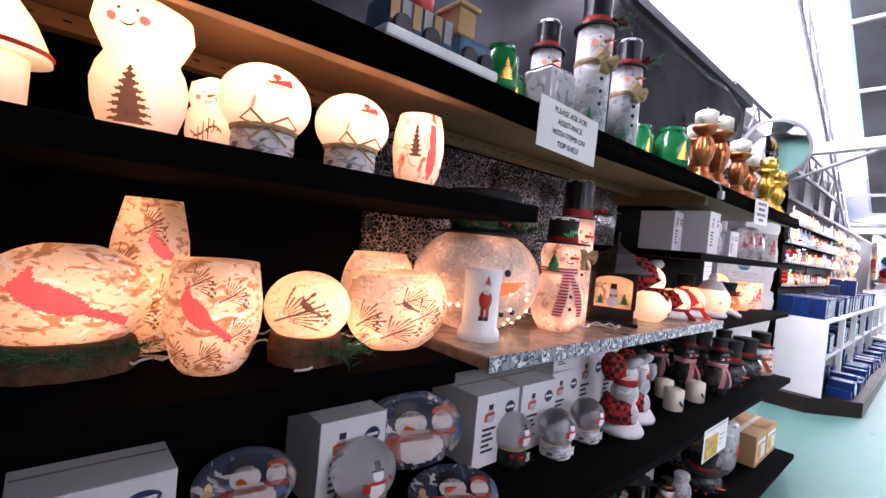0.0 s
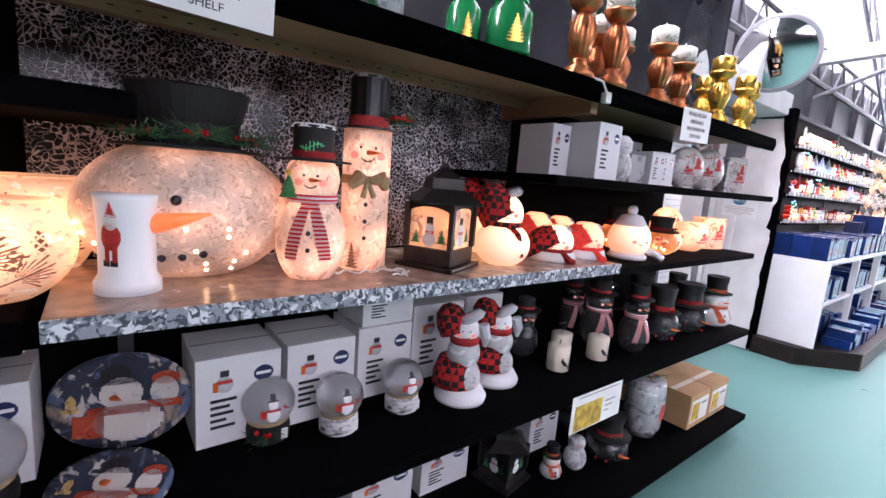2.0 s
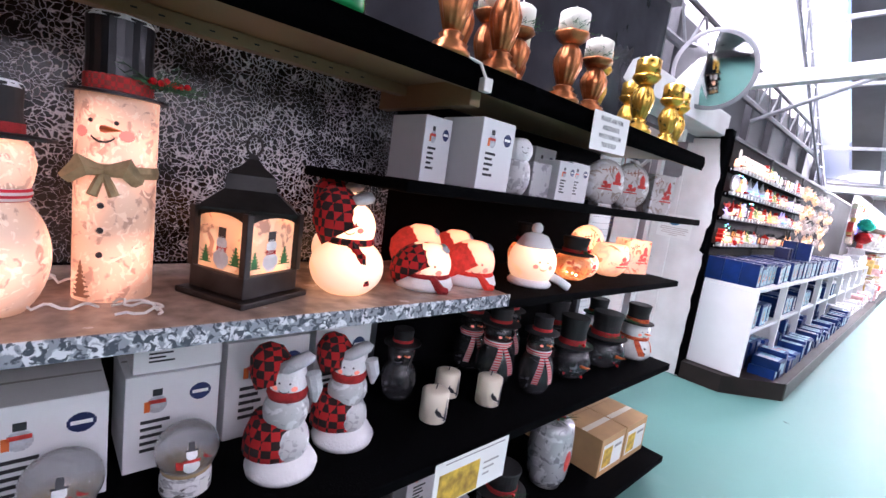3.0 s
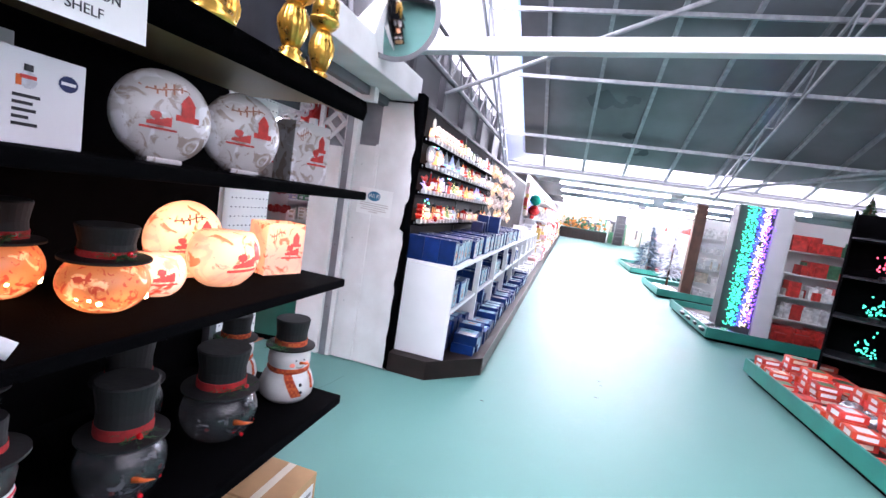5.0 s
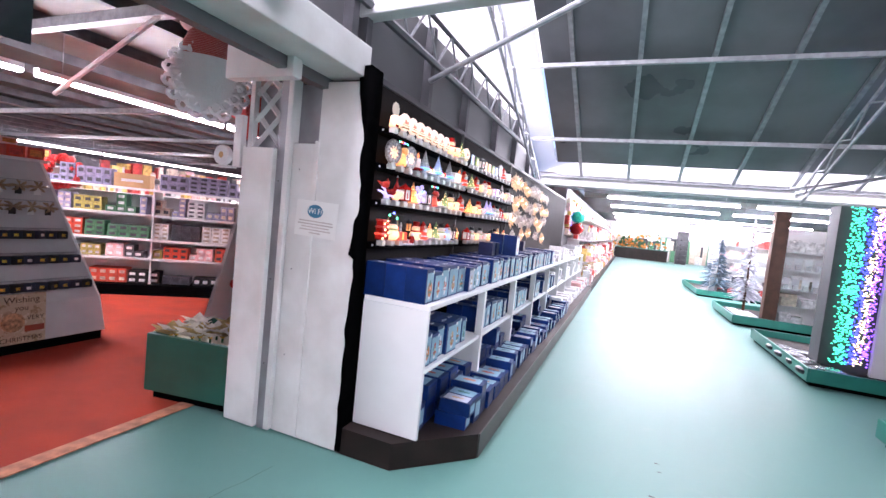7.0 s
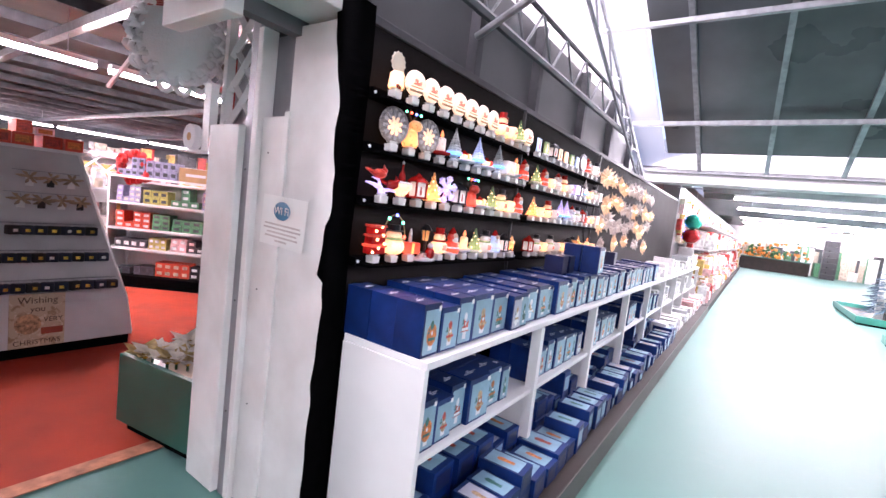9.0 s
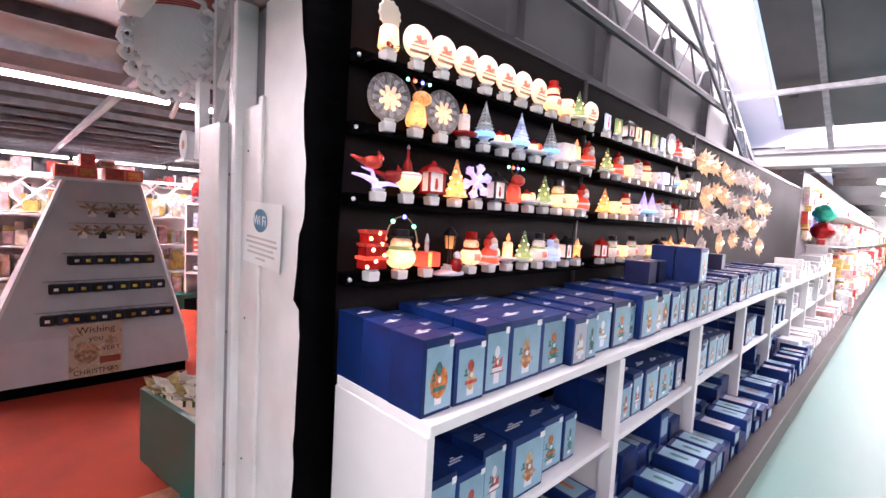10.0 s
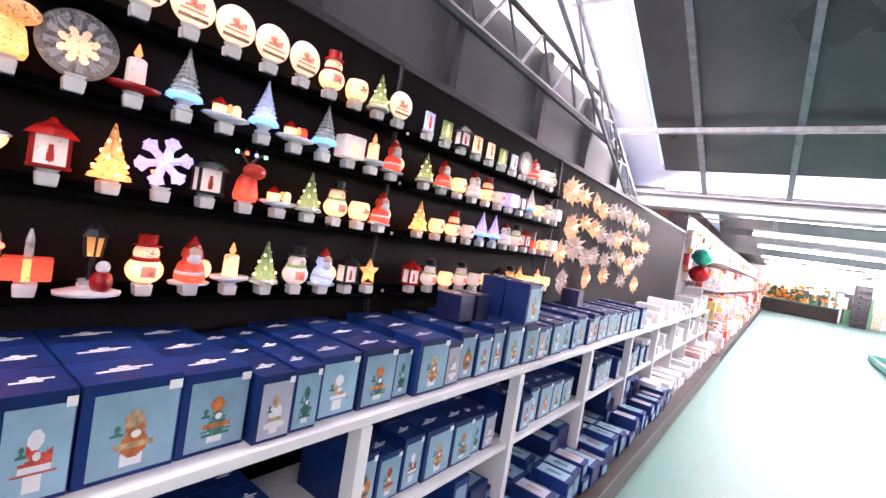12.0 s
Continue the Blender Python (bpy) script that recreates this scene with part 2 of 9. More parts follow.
GLOBE = printed("clear_painted_globe", (0.7, 0.71, 0.73), [(0.85, 0.86, 0.88), (0.55, 0.55, 0.58)], scale=14, amount=0.25, rough=0.04, trans=0.88)
FROST = printed("frosted_glass", (0.55, 0.55, 0.56), [(0.8, 0.8, 0.82), (0.36, 0.36, 0.38)], scale=20, rough=0.3)
CABLE = mat("white_cable", (0.75, 0.73, 0.7), rough=0.5)
BLACK_CABLE = mat("black_cable", (0.01, 0.01, 0.01), rough=0.4)
LANTERN = mat("dark_bronze_metal", (0.03, 0.026, 0.026), rough=0.4, metal=0.5, var=0.4, scale=20)
DRAPE = mat("grey_plastic_sheet", (0.05, 0.05, 0.06), rough=0.2, var=0.3, scale=3, bump=0.15, bscale=12)
LIGHT_PLAID = plaid("red_black_plaid", (0.5, 0.015, 0.015), (0.02, 0.01, 0.01), 48)
TARTAN = plaid("red_tartan_ribbon", (0.55, 0.03, 0.03), (0.28, 0.05, 0.04), 110)
STRIPES = striped("red_white_stripes", (0.7, 0.03, 0.05), (0.85, 0.72, 0.7), 32)
SMOKE = printed("smoky_crackle_glass", (0.08, 0.08, 0.085), [(0.28, 0.28, 0.3), (0.03, 0.03, 0.035)], scale=24, amount=0.35, rough=0.06, trans=0.55)
# lit glass
GLOW_CREAM = printed("lit_cream_glass", (0.95, 0.86, 0.72), [(0.8, 0.7, 0.55), (0.95, 0.9, 0.85)], glow=0.7, scale=8, amount=0.3, spots=7)
GLOW_CARDINAL = printed("lit_winter_glass", (0.72, 0.56, 0.42), [(0.34, 0.18, 0.09), (0.75, 0.68, 0.66), (0.45, 0.22, 0.12)], glow=0.46, scale=15, amount=0.5, spots=8, stretch=(1, 1, 1.7))
GLOW_PINE = printed("lit_pinecone_glass", (0.82, 0.64, 0.48), [(0.7, 0.5, 0.4), (0.95, 0.88, 0.85), (0.55, 0.36, 0.28)], glow=0.56, scale=20, amount=0.3, spots=8, stretch=(0.9, 0.9, 1.6))
GLOW_SANTA = printed("lit_santa_glass", (0.95, 0.85, 0.78), [(0.75, 0.1, 0.06), (0.55, 0.4, 0.35)], glow=0.7, scale=17, amount=0.45, spots=8)
GLOW_MUSH = printed("lit_red_print_glass", (0.97, 0.9, 0.85), [(0.75, 0.08, 0.1), (0.9, 0.85, 0.85)], glow=0.68, scale=10, amount=0.28, spots=7)
GLOW_ICE = printed("lit_crackle_glass", (0.55, 0.45, 0.38), [(0.72, 0.6, 0.52), (0.42, 0.3, 0.23)], glow=0.26, scale=46, amount=0.5, spots=11, warm=(1.0, 0.58, 0.36))
GLOW_SNOWMAN = printed("lit_snowman_glass", (0.74, 0.56, 0.43), [(0.5, 0.33, 0.25), (0.85, 0.7, 0.58)], glow=0.4, scale=34, amount=0.5, spots=12, warm=(1.0, 0.6, 0.4))
GLOW_WARM = mat("warm_bulb", (0.9, 0.75, 0.5), emit=(1.0, 0.62, 0.26), power=6.0, bump=0)
GLOW_AMBER_PANE = printed("lit_amber_panes", (0.9, 0.62, 0.4), [(0.95, 0.75, 0.55), (0.5, 0.28, 0.2)], glow=0.45, scale=16, amount=0.4, spots=14)
GLOW_SOFT = printed("lit_resin", (0.97, 0.9, 0.8), [(0.95, 0.85, 0.7), (0.9, 0.8, 0.7)], glow=0.62, scale=5, amount=0.3, spots=5)
TUBE = mat("fluorescent_tube", (0.9, 0.9, 0.9), emit=(1.0, 0.98, 0.95), power=115.0, bump=0)


# ---- mesh helpers ----
def part(name, bm, material, parent=None, label="", smooth=False):
    me = bpy.data.meshes.new(name)
    if smooth:
        for f in bm.faces:
            f.smooth = True
    bm.to_mesh(me)
    bm.free()
    me.materials.append(material)
    ob = new(name, me)
    if parent is not None:
        ob.parent = parent
    if label:
        ob["label"] = label
    return ob


def base(name, m, label, category, group="", kind=""):
    ob = new(name)
    ob.empty_display_size = 0.05
    ob.matrix_world = m
    return tagged(ob, label, category, group, kind)


def box(x0, x1, y0, y1, z0, z1, bevel=0.0, bm=None):
    bm = bm or bmesh.new()
    r = bmesh.ops.create_cube(bm, size=1, matrix=Matrix.Translation(((x0 + x1) / 2, (y0 + y1) / 2, (z0 + z1) / 2)) @ Matrix.Diagonal((abs(x1 - x0), abs(y1 - y0), abs(z1 - z0), 1)))
    if bevel:
        vs = set(r["verts"])
        es = [e for e in bm.edges if e.verts[0] in vs and e.verts[1] in vs]
        bmesh.ops.bevel(bm, geom=es, offset=bevel, segments=2, affect="EDGES", profile=0.6)
    return bm


def lathe(profile, n=28, sx=1.0, sy=1.0, at=(0, 0, 0), bm=None, flutes=0, depth=0.0):
    bm = bm or bmesh.new()
    rings = []
    for r, z in profile:
        ring = []
        for i in range(n):
            a = 2 * math.pi * i / n
            k = 1 + (depth * math.cos(flutes * a) if flutes else 0)
            ring.append(bm.verts.new((at[0] + r * k * sx * math.cos(a), at[1] + r * k * sy * math.sin(a), at[2] + z)))
        rings.append(ring)
    for a, b in zip(rings, rings[1:]):
        for i in range(n):
            bm.faces.new((a[i], a[(i + 1) % n], b[(i + 1) % n], b[i]))
    bm.faces.new(list(reversed(rings[0])))
    bm.faces.new(rings[-1])
    return bm


def round_profile(r, h, foot=0.6, top=0.6, n=14, z0=0.0):
    """A rounded belly between a foot and a rim (as parts of the radius)."""
    a0, a1 = -math.acos(min(1, foot)), math.acos(min(1, top))
    s0, s1 = math.sin(a0), math.sin(a1)
    return [(r * math.cos(a0 + (a1 - a0) * i / n), z0 + h * (math.sin(a0 + (a1 - a0) * i / n) - s0) / (s1 - s0)) for i in range(n + 1)]


def ball(r, at=(0, 0, 0), sx=1, sy=1, sz=1, u=16, v=10, bm=None):
    bm = bm or bmesh.new()
    bmesh.ops.create_uvsphere(bm, u_segments=u, v_segments=v, radius=r, matrix=Matrix.Translation(at) @ Matrix.Diagonal((sx, sy, sz, 1)))
    return bm


def tube(points, r, n=6, bm=None):
    bm = bm or bmesh.new()
    pts = [Vector(p) for p in points]
    rings = []
    for i, p in enumerate(pts):
        d = (pts[min(i + 1, len(pts) - 1)] - pts[max(i - 1, 0)]).normalized()
        s = d.cross(Vector((0, 0, 1)) if abs(d.z) < 0.9 else Vector((1, 0, 0))).normalized()
        w = d.cross(s)
        rad = r[i] if isinstance(r, (list, tuple)) else r
        rings.append([bm.verts.new(p + rad * (math.cos(2 * math.pi * k / n) * s + math.sin(2 * math.pi * k / n) * w)) for k in range(n)])
    for a, b in zip(rings, rings[1:]):
        for k in range(n):
            bm.faces.new((a[k], a[(k + 1) % n], b[(k + 1) % n], b[k]))
    bm.faces.new(list(reversed(rings[0])))
    bm.faces.new(rings[-1])
    return bm


def prism(outline, x0, x1, bm=None):
    """A flat outline of (y, z), thick from x0 to x1."""
    bm = bm or bmesh.new()
    a = [bm.verts.new((x0, y, z)) for y, z in outline]
    b = [bm.verts.new((x1, y, z)) for y, z in outline]
    n = len(a)
    for i in range(n):
        bm.faces.new((a[i], a[(i + 1) % n], b[(i + 1) % n], b[i]))
    bm.faces.new(list(reversed(a)))
    bm.faces.new(b)
    bmesh.ops.recalc_face_normals(bm, faces=bm.faces)
    return bm


def decal(shape, u0, u1, v0, v1, surface, n=26, lift=0.0012):
    """A painted motif: cells of a fine net that lie in shape(u, v), laid on surface(u, v) -> (point, normal)."""
    bm = bmesh.new()
    verts = {}

    def vert(i, j):
        if (i, j) not in verts:
            p, nrm = surface(u0 + (u1 - u0) * i / n, v0 + (v1 - v0) * j / n)
            verts[i, j] = bm.verts.new(Vector(p) + lift * Vector(nrm))
        return verts[i, j]

    for i in range(n):
        for j in range(n):
            if shape((i + 0.5) / n * 2 - 1, (j + 0.5) / n * 2 - 1):
                bm.faces.new((vert(i, j), vert(i + 1, j), vert(i + 1, j + 1), vert(i, j + 1)))
    return bm


def on_lathe(profile, sx=1.0, sy=1.0, at=(0, 0, 0), facing=0.0):
    """Surface of a turned thing: u is the angle in radians round from facing, v the height."""
    zs, rs = [p[1] for p in profile], [p[0] for p in profile]

    def f(u, v):
        r = float(np.interp(v, zs, rs))
        a = facing + u
        return (at[0] + r * sx * math.cos(a), at[1] + r * sy * math.sin(a), at[2] + v), (math.cos(a), math.sin(a), 0)
    return f


def on_plane(x):
    return lambda u, v: ((x, u, v), (1, 0, 0))


def text(words, size, m, material, parent=None, name="lettering"):
    cu = bpy.data.curves.new(name, "FONT")
    cu.body, cu.size, cu.align_x, cu.align_y, cu.extrude = words, size, "CENTER", "CENTER", 0.0004
    tmp = bpy.data.objects.new(name, cu)
    scene.collection.objects.link(tmp)
    bpy.context.view_layer.update()
    me = bpy.data.meshes.new_from_object(tmp.evaluated_get(bpy.context.evaluated_depsgraph_get()))
    bpy.data.objects.remove(tmp)
    me.materials.clear()
    me.materials.append(material)
    ob = new(name, me)
    if parent is not None:
        ob.parent = parent
    ob.matrix_local = m
    return ob


def structure(name, bm, material, label, category, smooth=False):
    return tagged(part(name, bm, material, smooth=smooth), label, category, kind="structure")


FACE_X = Matrix(((0, 0, 1, 0), (1, 0, 0, 0), (0, 1, 0, 0), (0, 0, 0, 1)))  # lettering that faces +x, read along +y
FACE_Y = Matrix(((1, 0, 0, 0), (0, 0, -1, 0), (0, 1, 0, 0), (0, 0, 0, 1)))  # lettering that faces -y, read along +x

# ---- the building ----
END = 46.0
WEST = -30.0
structure("floor", box(-1.6, 14, -4, END, -0.1, 0.0), FLOOR, "turquoise painted concrete floor, worn pale in the aisle", "floor")
structure("carpet", box(WEST, -1.605, -4, END, -0.1, 0.006), CARPET, "orange-red carpet of the side room", "carpet")
structure("threshold", box(-1.66, -1.56, 3.0, 7.8, 0.006, 0.012, 0.004), mat("worn_threshold", (0.4, 0.16, 0.09), rough=0.8, var=0.4, scale=12), "worn wooden threshold strip between carpet and painted floor", "threshold")
bm = bmesh.new()
track = [(-0.63 - 0.012 * i + 0.03 * noise.noise((i * 0.9, 2, 0)), 7.5 - 0.09 * i) for i in range(9)]
for (xa, ya), (xb, yb) in zip(track, track[1:]):
    bm.faces.new([bm.verts.new(q) for q in ((xa, ya, 0.0012), (xb, yb, 0.0012), (xb + 0.003, yb + 0.004, 0.0012), (xa + 0.003, ya + 0.004, 0.0012))])
structure("floor_crack", bm, mat("dark_crack_dirt", (0.03, 0.06, 0.055), rough=0.9, bump=0), "hairline dark crack in the painted floor by the doorway", "crack")
scuff_mat = mat("grey_scuff", (0.05, 0.08, 0.08), rough=0.8, bump=0)
for x, y, w in ((1.28, 8.37, 0.018), (0.42, 7.72, 0.02), (1.34, 8.69, 0.014), (1.33, 8.8, 0.016)):
    structure("floor_scuff", lathe([(w, 0.0006), (w * 0.8, 0.0014)], 9, 1.0, 0.45, (x, y, 0), flutes=3, depth=0.25), scuff_mat, "small dark scuff on the painted floor", "scuff")
structure("wall_south", box(WEST, 14, -4.2, -4.0, -0.1, 5.5), WALL_GREY, "plain grey wall behind the shop", "wall")
structure("wall_east", box(14, 14.2, -4.2, END + 0.2, -0.1, 5.5), WHITE, "plain white wall beyond the aisles", "wall")
structure("wall_west", box(WEST - 0.2, WEST, -4.2, END + 0.2, -0.1, 5.5), WALL_GREY, "plain grey wall of the side room", "wall")
structure("wall_north", box(WEST, 14, END, END + 0.2, -0.1, 5.5), WHITE, "plain pale far wall", "wall")

SLOPE = 0.445


def roof_z(y):
    return 2.88 - SLOPE * (y - 12.5)


def slab(x0, x1, ya, za, yb, zb, th=0.03):
    bm = bmesh.new()
    q = [(ya, za), (yb, zb), (yb, zb + th), (ya, za + th)]
    return prism(q, x0, x1, bm)


RIDGE, GUT = 8.0, 13.55
structure("ceiling", slab(-0.22, 14, RIDGE, roof_z(RIDGE), 13.2, roof_z(13.2)), ROOF, "grey sloping roof panels of the glasshouse", "ceiling")
for x0, x1, ya, yb in ((-0.22, 14, 2.4, 2.6), (-0.22, 2.0, 2.6, 4.2), (7.0, 14, 2.6, 4.2), (-0.22, 14, 4.2, 5.4), (-0.22, 0.2, 5.4, 6.6), (8.2, 14, 5.4, 6.6), (-0.22, 14, 6.6, 8.0)):
    structure("ceiling_south_slope", slab(x0, x1, ya, roof_z(16 - ya), yb, roof_z(16 - yb)), ROOF, "grey sloping roof panels behind the ridge", "ceiling")
structure("ceiling_back", box(WEST, 14, -4, 2.4, 2.75, 2.8), ROOF, "flat grey roof over the back of the shop", "ceiling")
# lower roof strip and riser added so sun and sky reach glazing_side
structure("ceiling_valley", box(-2.0, -0.77, 2.4, END, 2.92, 2.95), WALL_GREY, "grey low roof strip, added so daylight reaches the side glazing", "ceiling")
structure("ceiling_riser", box(-2.03, -2.0, 2.4, END, 2.92, 3.3), WALL_GREY, "grey riser added between the two roof heights", "ceiling")
structure("ceiling_side_room", box(WEST, -2.03, 2.4, END, 3.25, 3.3), mat("dark_corrugated_roof", (0.13, 0.115, 0.1), rough=0.5, var=0.45, scale=1.2, bump=0.4, bscale=6), "dark ribbed roof over the side room", "ceiling")
structure("ceiling_far_rise", slab(-0.75, 14, 13.85, 2.5, 19.5, 4.6), ROOF, "grey roof slope of the second bay", "ceiling")
structure("ceiling_far_fall", slab(-0.75, 14, 19.5, 4.6, 25.2, 2.45), ROOF, "grey roof slope of the second bay, falling", "ceiling")
structure("ceiling_far_end", box(-0.75, 14, 25.2, END, 2.9, 2.95), ROOF, "grey roof over the far end of the aisle", "ceiling")

# rafters and purlins of the near bay
rafters = base("roof_rafters", Matrix.Identity(4), "galvanised steel rafters under the grey roof panels", "rafters", kind="structure")
for i in range(14):
    x = 0.15 + 0.73 * i
    part("rafter", prism([(RIDGE, roof_z(RIDGE) - 0.06), (GUT, roof_z(GUT) - 0.06), (GUT, roof_z(GUT) - 0.003), (RIDGE, roof_z(RIDGE) - 0.003)], x - 0.025, x + 0.025), GALV, rafters)
for y in (9.0, 10.1, 11.15, 12.5):
    part("purlin", box(-0.62, 14, y - 0.025, y + 0.025, roof_z(y) - 0.11, roof_z(y) - 0.06, 0.006), GALV, rafters)
gutter = structure("gutter_beam", box(-0.7, 14, 13.55, 13.85, 2.22, 2.43, 0.02), BEAM, "broad white gutter beam across the aisle", "beam")
structure("gutter_lip", box(-0.7, 14, 13.5, 13.548, 2.36, 2.40), GALV, "galvanised lip along the gutter", "gutter")
tie_bm = box(-0.69, 9.0, 7.99, 8.11, 2.635, 2.745, 0.015)
for v in tie_bm.verts:
    v.co.z += 0.05 * v.co.x
tie = structure("tie_beam", tie_bm, BEAM, "white tie beam under the roof ridge", "beam")
structure("ridge_beam", box(-0.7, 14, RIDGE - 0.05, RIDGE + 0.05, roof_z(RIDGE) - 0.15, roof_z(RIDGE) - 0.01), GALV, "galvanised ridge beam", "beam")


def truss(x, material, name):
    t = base(name, Matrix.Identity(4), "slender galvanised roof truss with zigzag struts", "truss", kind="structure")
    d = 0.34
    lo = lambda y: roof_z(y) - 0.14
    part("top_chord", tube([(x, RIDGE, lo(RIDGE)), (x, GUT, lo(GUT))], 0.022), material, t)
    part("bottom_chord", tube([(x, RIDGE, lo(RIDGE) - d), (x, GUT - 0.2, lo(GUT) - 0.12)], 0.02), material, t)
    n = 9
    for i in range(n):
        ya, yb = RIDGE + (GUT - RIDGE) * i / n, RIDGE + (GUT - RIDGE) * (i + 0.5) / n
        yc = RIDGE + (GUT - RIDGE) * (i + 1) / n
        k = lambda y: lo(y) - d + (d - 0.12) * (y - RIDGE) / (GUT - RIDGE)
        part("strut", tube([(x, ya, lo(ya)), (x, yb, k(yb))], 0.01), material, t)
        part("strut", tube([(x, yb, k(yb)), (x, yc, lo(yc))], 0.01), material, t)
    return t


truss(3.15, GALV, "roof_truss")
truss(-0.55, GALV, "roof_truss_wall")
structure("brace_rod", tube([(-0.6, 8.9, 2.5), (3.2, 8.2, 3.9)], 0.022, 8), GALV, "diagonal steel brace rod", "brace")
structure("brace_rod_right", tube([(3.1, 13.4, 2.3), (5.6, 9.0, 2.9)], 0.022, 8), GALV, "diagonal steel brace rod", "brace")
structure("brace_rod_long", tube([(3.0, 13.3, 2.35), (9.0, 10.0, 3.4)], 0.018, 8), GALV, "diagonal steel brace rod", "brace")

# glazed strips: daylight through translucent sheets, most with an area lamp under them
def glazing_sheet(name, bm):
    return structure(name, bm, GLAZING, "milky translucent roof glazing, bright with daylight", "glazing")


GLAZING = bpy.data.materials.new("milky_polycarbonate")
GLAZING.use_nodes = True
gl = GLAZING.node_tree
gtr = gl.nodes.new("ShaderNodeBsdfTranslucent")
gtr.inputs[0].default_value = (0.97, 0.95, 0.92, 1)
gl.links.new(gtr.outputs[0], gl.nodes["Material Output"].inputs[0])
glazing_sheet("glazing_strip", slab(-0.76, -0.25, RIDGE, roof_z(RIDGE), 13.5, roof_z(13.5), 0.008))
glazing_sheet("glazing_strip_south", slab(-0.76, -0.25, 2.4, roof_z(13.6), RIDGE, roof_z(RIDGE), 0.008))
# two unseen south-slope sheets, added to let light onto shelves and column
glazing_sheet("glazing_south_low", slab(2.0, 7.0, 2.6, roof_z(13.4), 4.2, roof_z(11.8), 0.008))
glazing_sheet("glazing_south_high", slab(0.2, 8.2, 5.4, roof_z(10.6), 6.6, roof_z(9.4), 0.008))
glazing_sheet("glazing_gutter", slab(-0.25, 14, 13.2, roof_z(13.2), 13.55, roof_z(13.55), 0.008))
glazing_sheet("glazing_side", box(-0.76, -0.75, 2.4, 13.6, 2.95, 5.0))
glazing_sheet("glazing_far", slab(-0.75, 14, 23.6, 3.05, 25.2, 2.46, 0.008))
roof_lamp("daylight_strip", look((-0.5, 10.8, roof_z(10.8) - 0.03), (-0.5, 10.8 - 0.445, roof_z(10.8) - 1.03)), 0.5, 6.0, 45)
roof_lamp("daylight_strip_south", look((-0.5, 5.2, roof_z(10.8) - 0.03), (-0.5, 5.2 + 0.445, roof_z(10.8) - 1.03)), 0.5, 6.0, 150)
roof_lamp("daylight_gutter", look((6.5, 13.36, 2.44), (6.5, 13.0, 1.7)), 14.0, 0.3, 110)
# fill lamps under the added sheets, to brighten shelves and column
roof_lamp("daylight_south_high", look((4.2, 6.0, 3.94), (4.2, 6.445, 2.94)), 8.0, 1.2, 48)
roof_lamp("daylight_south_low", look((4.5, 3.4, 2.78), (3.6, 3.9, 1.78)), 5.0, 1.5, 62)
# fill lamp under the opaque second-bay roof, added to brighten the far aisle
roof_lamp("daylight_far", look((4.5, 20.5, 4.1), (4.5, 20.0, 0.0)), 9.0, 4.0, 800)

# wall above the black cloth, with uprights and its long truss
structure("wall_upper", box(-0.76, -0.70, 2.4, 13.6, 2.1, 2.95), WALL_GREY, "grey wall panels above the dark cloth", "wall")
structure("wall_display", box(-0.70, -0.45, 7.905, 16.5, 0.0, 2.2), WALL_BLACK, "dark cloth-covered display wall", "wall")
structure("wall_far_left", box(-0.76, -0.45, 16.5, END, 0.0, 2.5), WALL_GREY, "grey wall far down the aisle", "wall")
for y in (6.9, 7.9, 8.05, 9.0, 9.9, 11.0, 12.0, 13.0):
    structure("wall_post", box(-0.70, -0.63, y - 0.03, y + 0.03, 2.203, 2.95), GALV_DARK, "grey steel upright above the display wall", "post")
wt = base("wall_truss", Matrix.Identity(4), "dark horizontal lattice girder along the top of the wall", "truss", kind="structure")
part("top_chord", tube([(-0.6, 6.5, 2.98), (-0.6, 13.5, 2.98)], 0.02), GALV_DARK, wt)
part("bottom_chord", tube([(-0.6, 6.5, 2.66), (-0.6, 13.5, 2.66)], 0.03), GALV_DARK, wt)
for i in range(14):
    y = 6.5 + 0.5 * i
    part("strut", tube([(-0.6, y, 2.66), (-0.6, y + 0.25, 2.98)], 0.011), GALV, wt)
    part("strut", tube([(-0.6, y + 0.25, 2.98), (-0.6, y + 0.5, 2.66)], 0.011), GALV, wt)

# fluorescent rows
def strip_light(name, x0, x1, y0, y1, z, drop=0.65):
    t = base(name, pose((x0 + x1) / 2, (y0 + y1) / 2, z), "white fluorescent batten hung under the roof, lit", "light")
    hx, hy = (x1 - x0) / 2, (y1 - y0) / 2
    if hx > hy:
        part("housing", box(-hx, hx, -0.06, 0.06, 0.03, 0.09), WHITE, t)
        part("tube", box(-hx, hx, -0.022, 0.022, -0.01, 0.028, 0.008), TUBE, t)
        rods = [(-hx * 0.8, 0), (hx * 0.8, 0)]
    else:
        part("housing", box(-0.06, 0.06, -hy, hy, 0.03, 0.09), WHITE, t)
        part("tube", box(-0.04, 0.04, -hy, hy, -0.01, 0.028, 0.008), TUBE, t)
        rods = [(0, -hy * 0.8), (0, hy * 0.8)]
    for x, y in rods:
        part("hanger", tube([(x, y, 0.09), (x, y, drop)], 0.006), GALV, t)
    return t


for y, z, d in ((16.5, 2.55, 0.95), (20.0, 2.6, 1.85), (23.0, 2.55, 0.75), (27.0, 2.5, 0.42), (31.0, 2.5, 0.42), (35.0, 2.5, 0.42), (39.0, 2.5, 0.42), (43.5, 2.5, 0.42)):
    strip_light("strip_light", 0.3, 3.7, y - 0.05, y + 0.05, z, d)
    strip_light("strip_light", 4.1, 7.5, y - 0.05, y + 0.05, z, d)
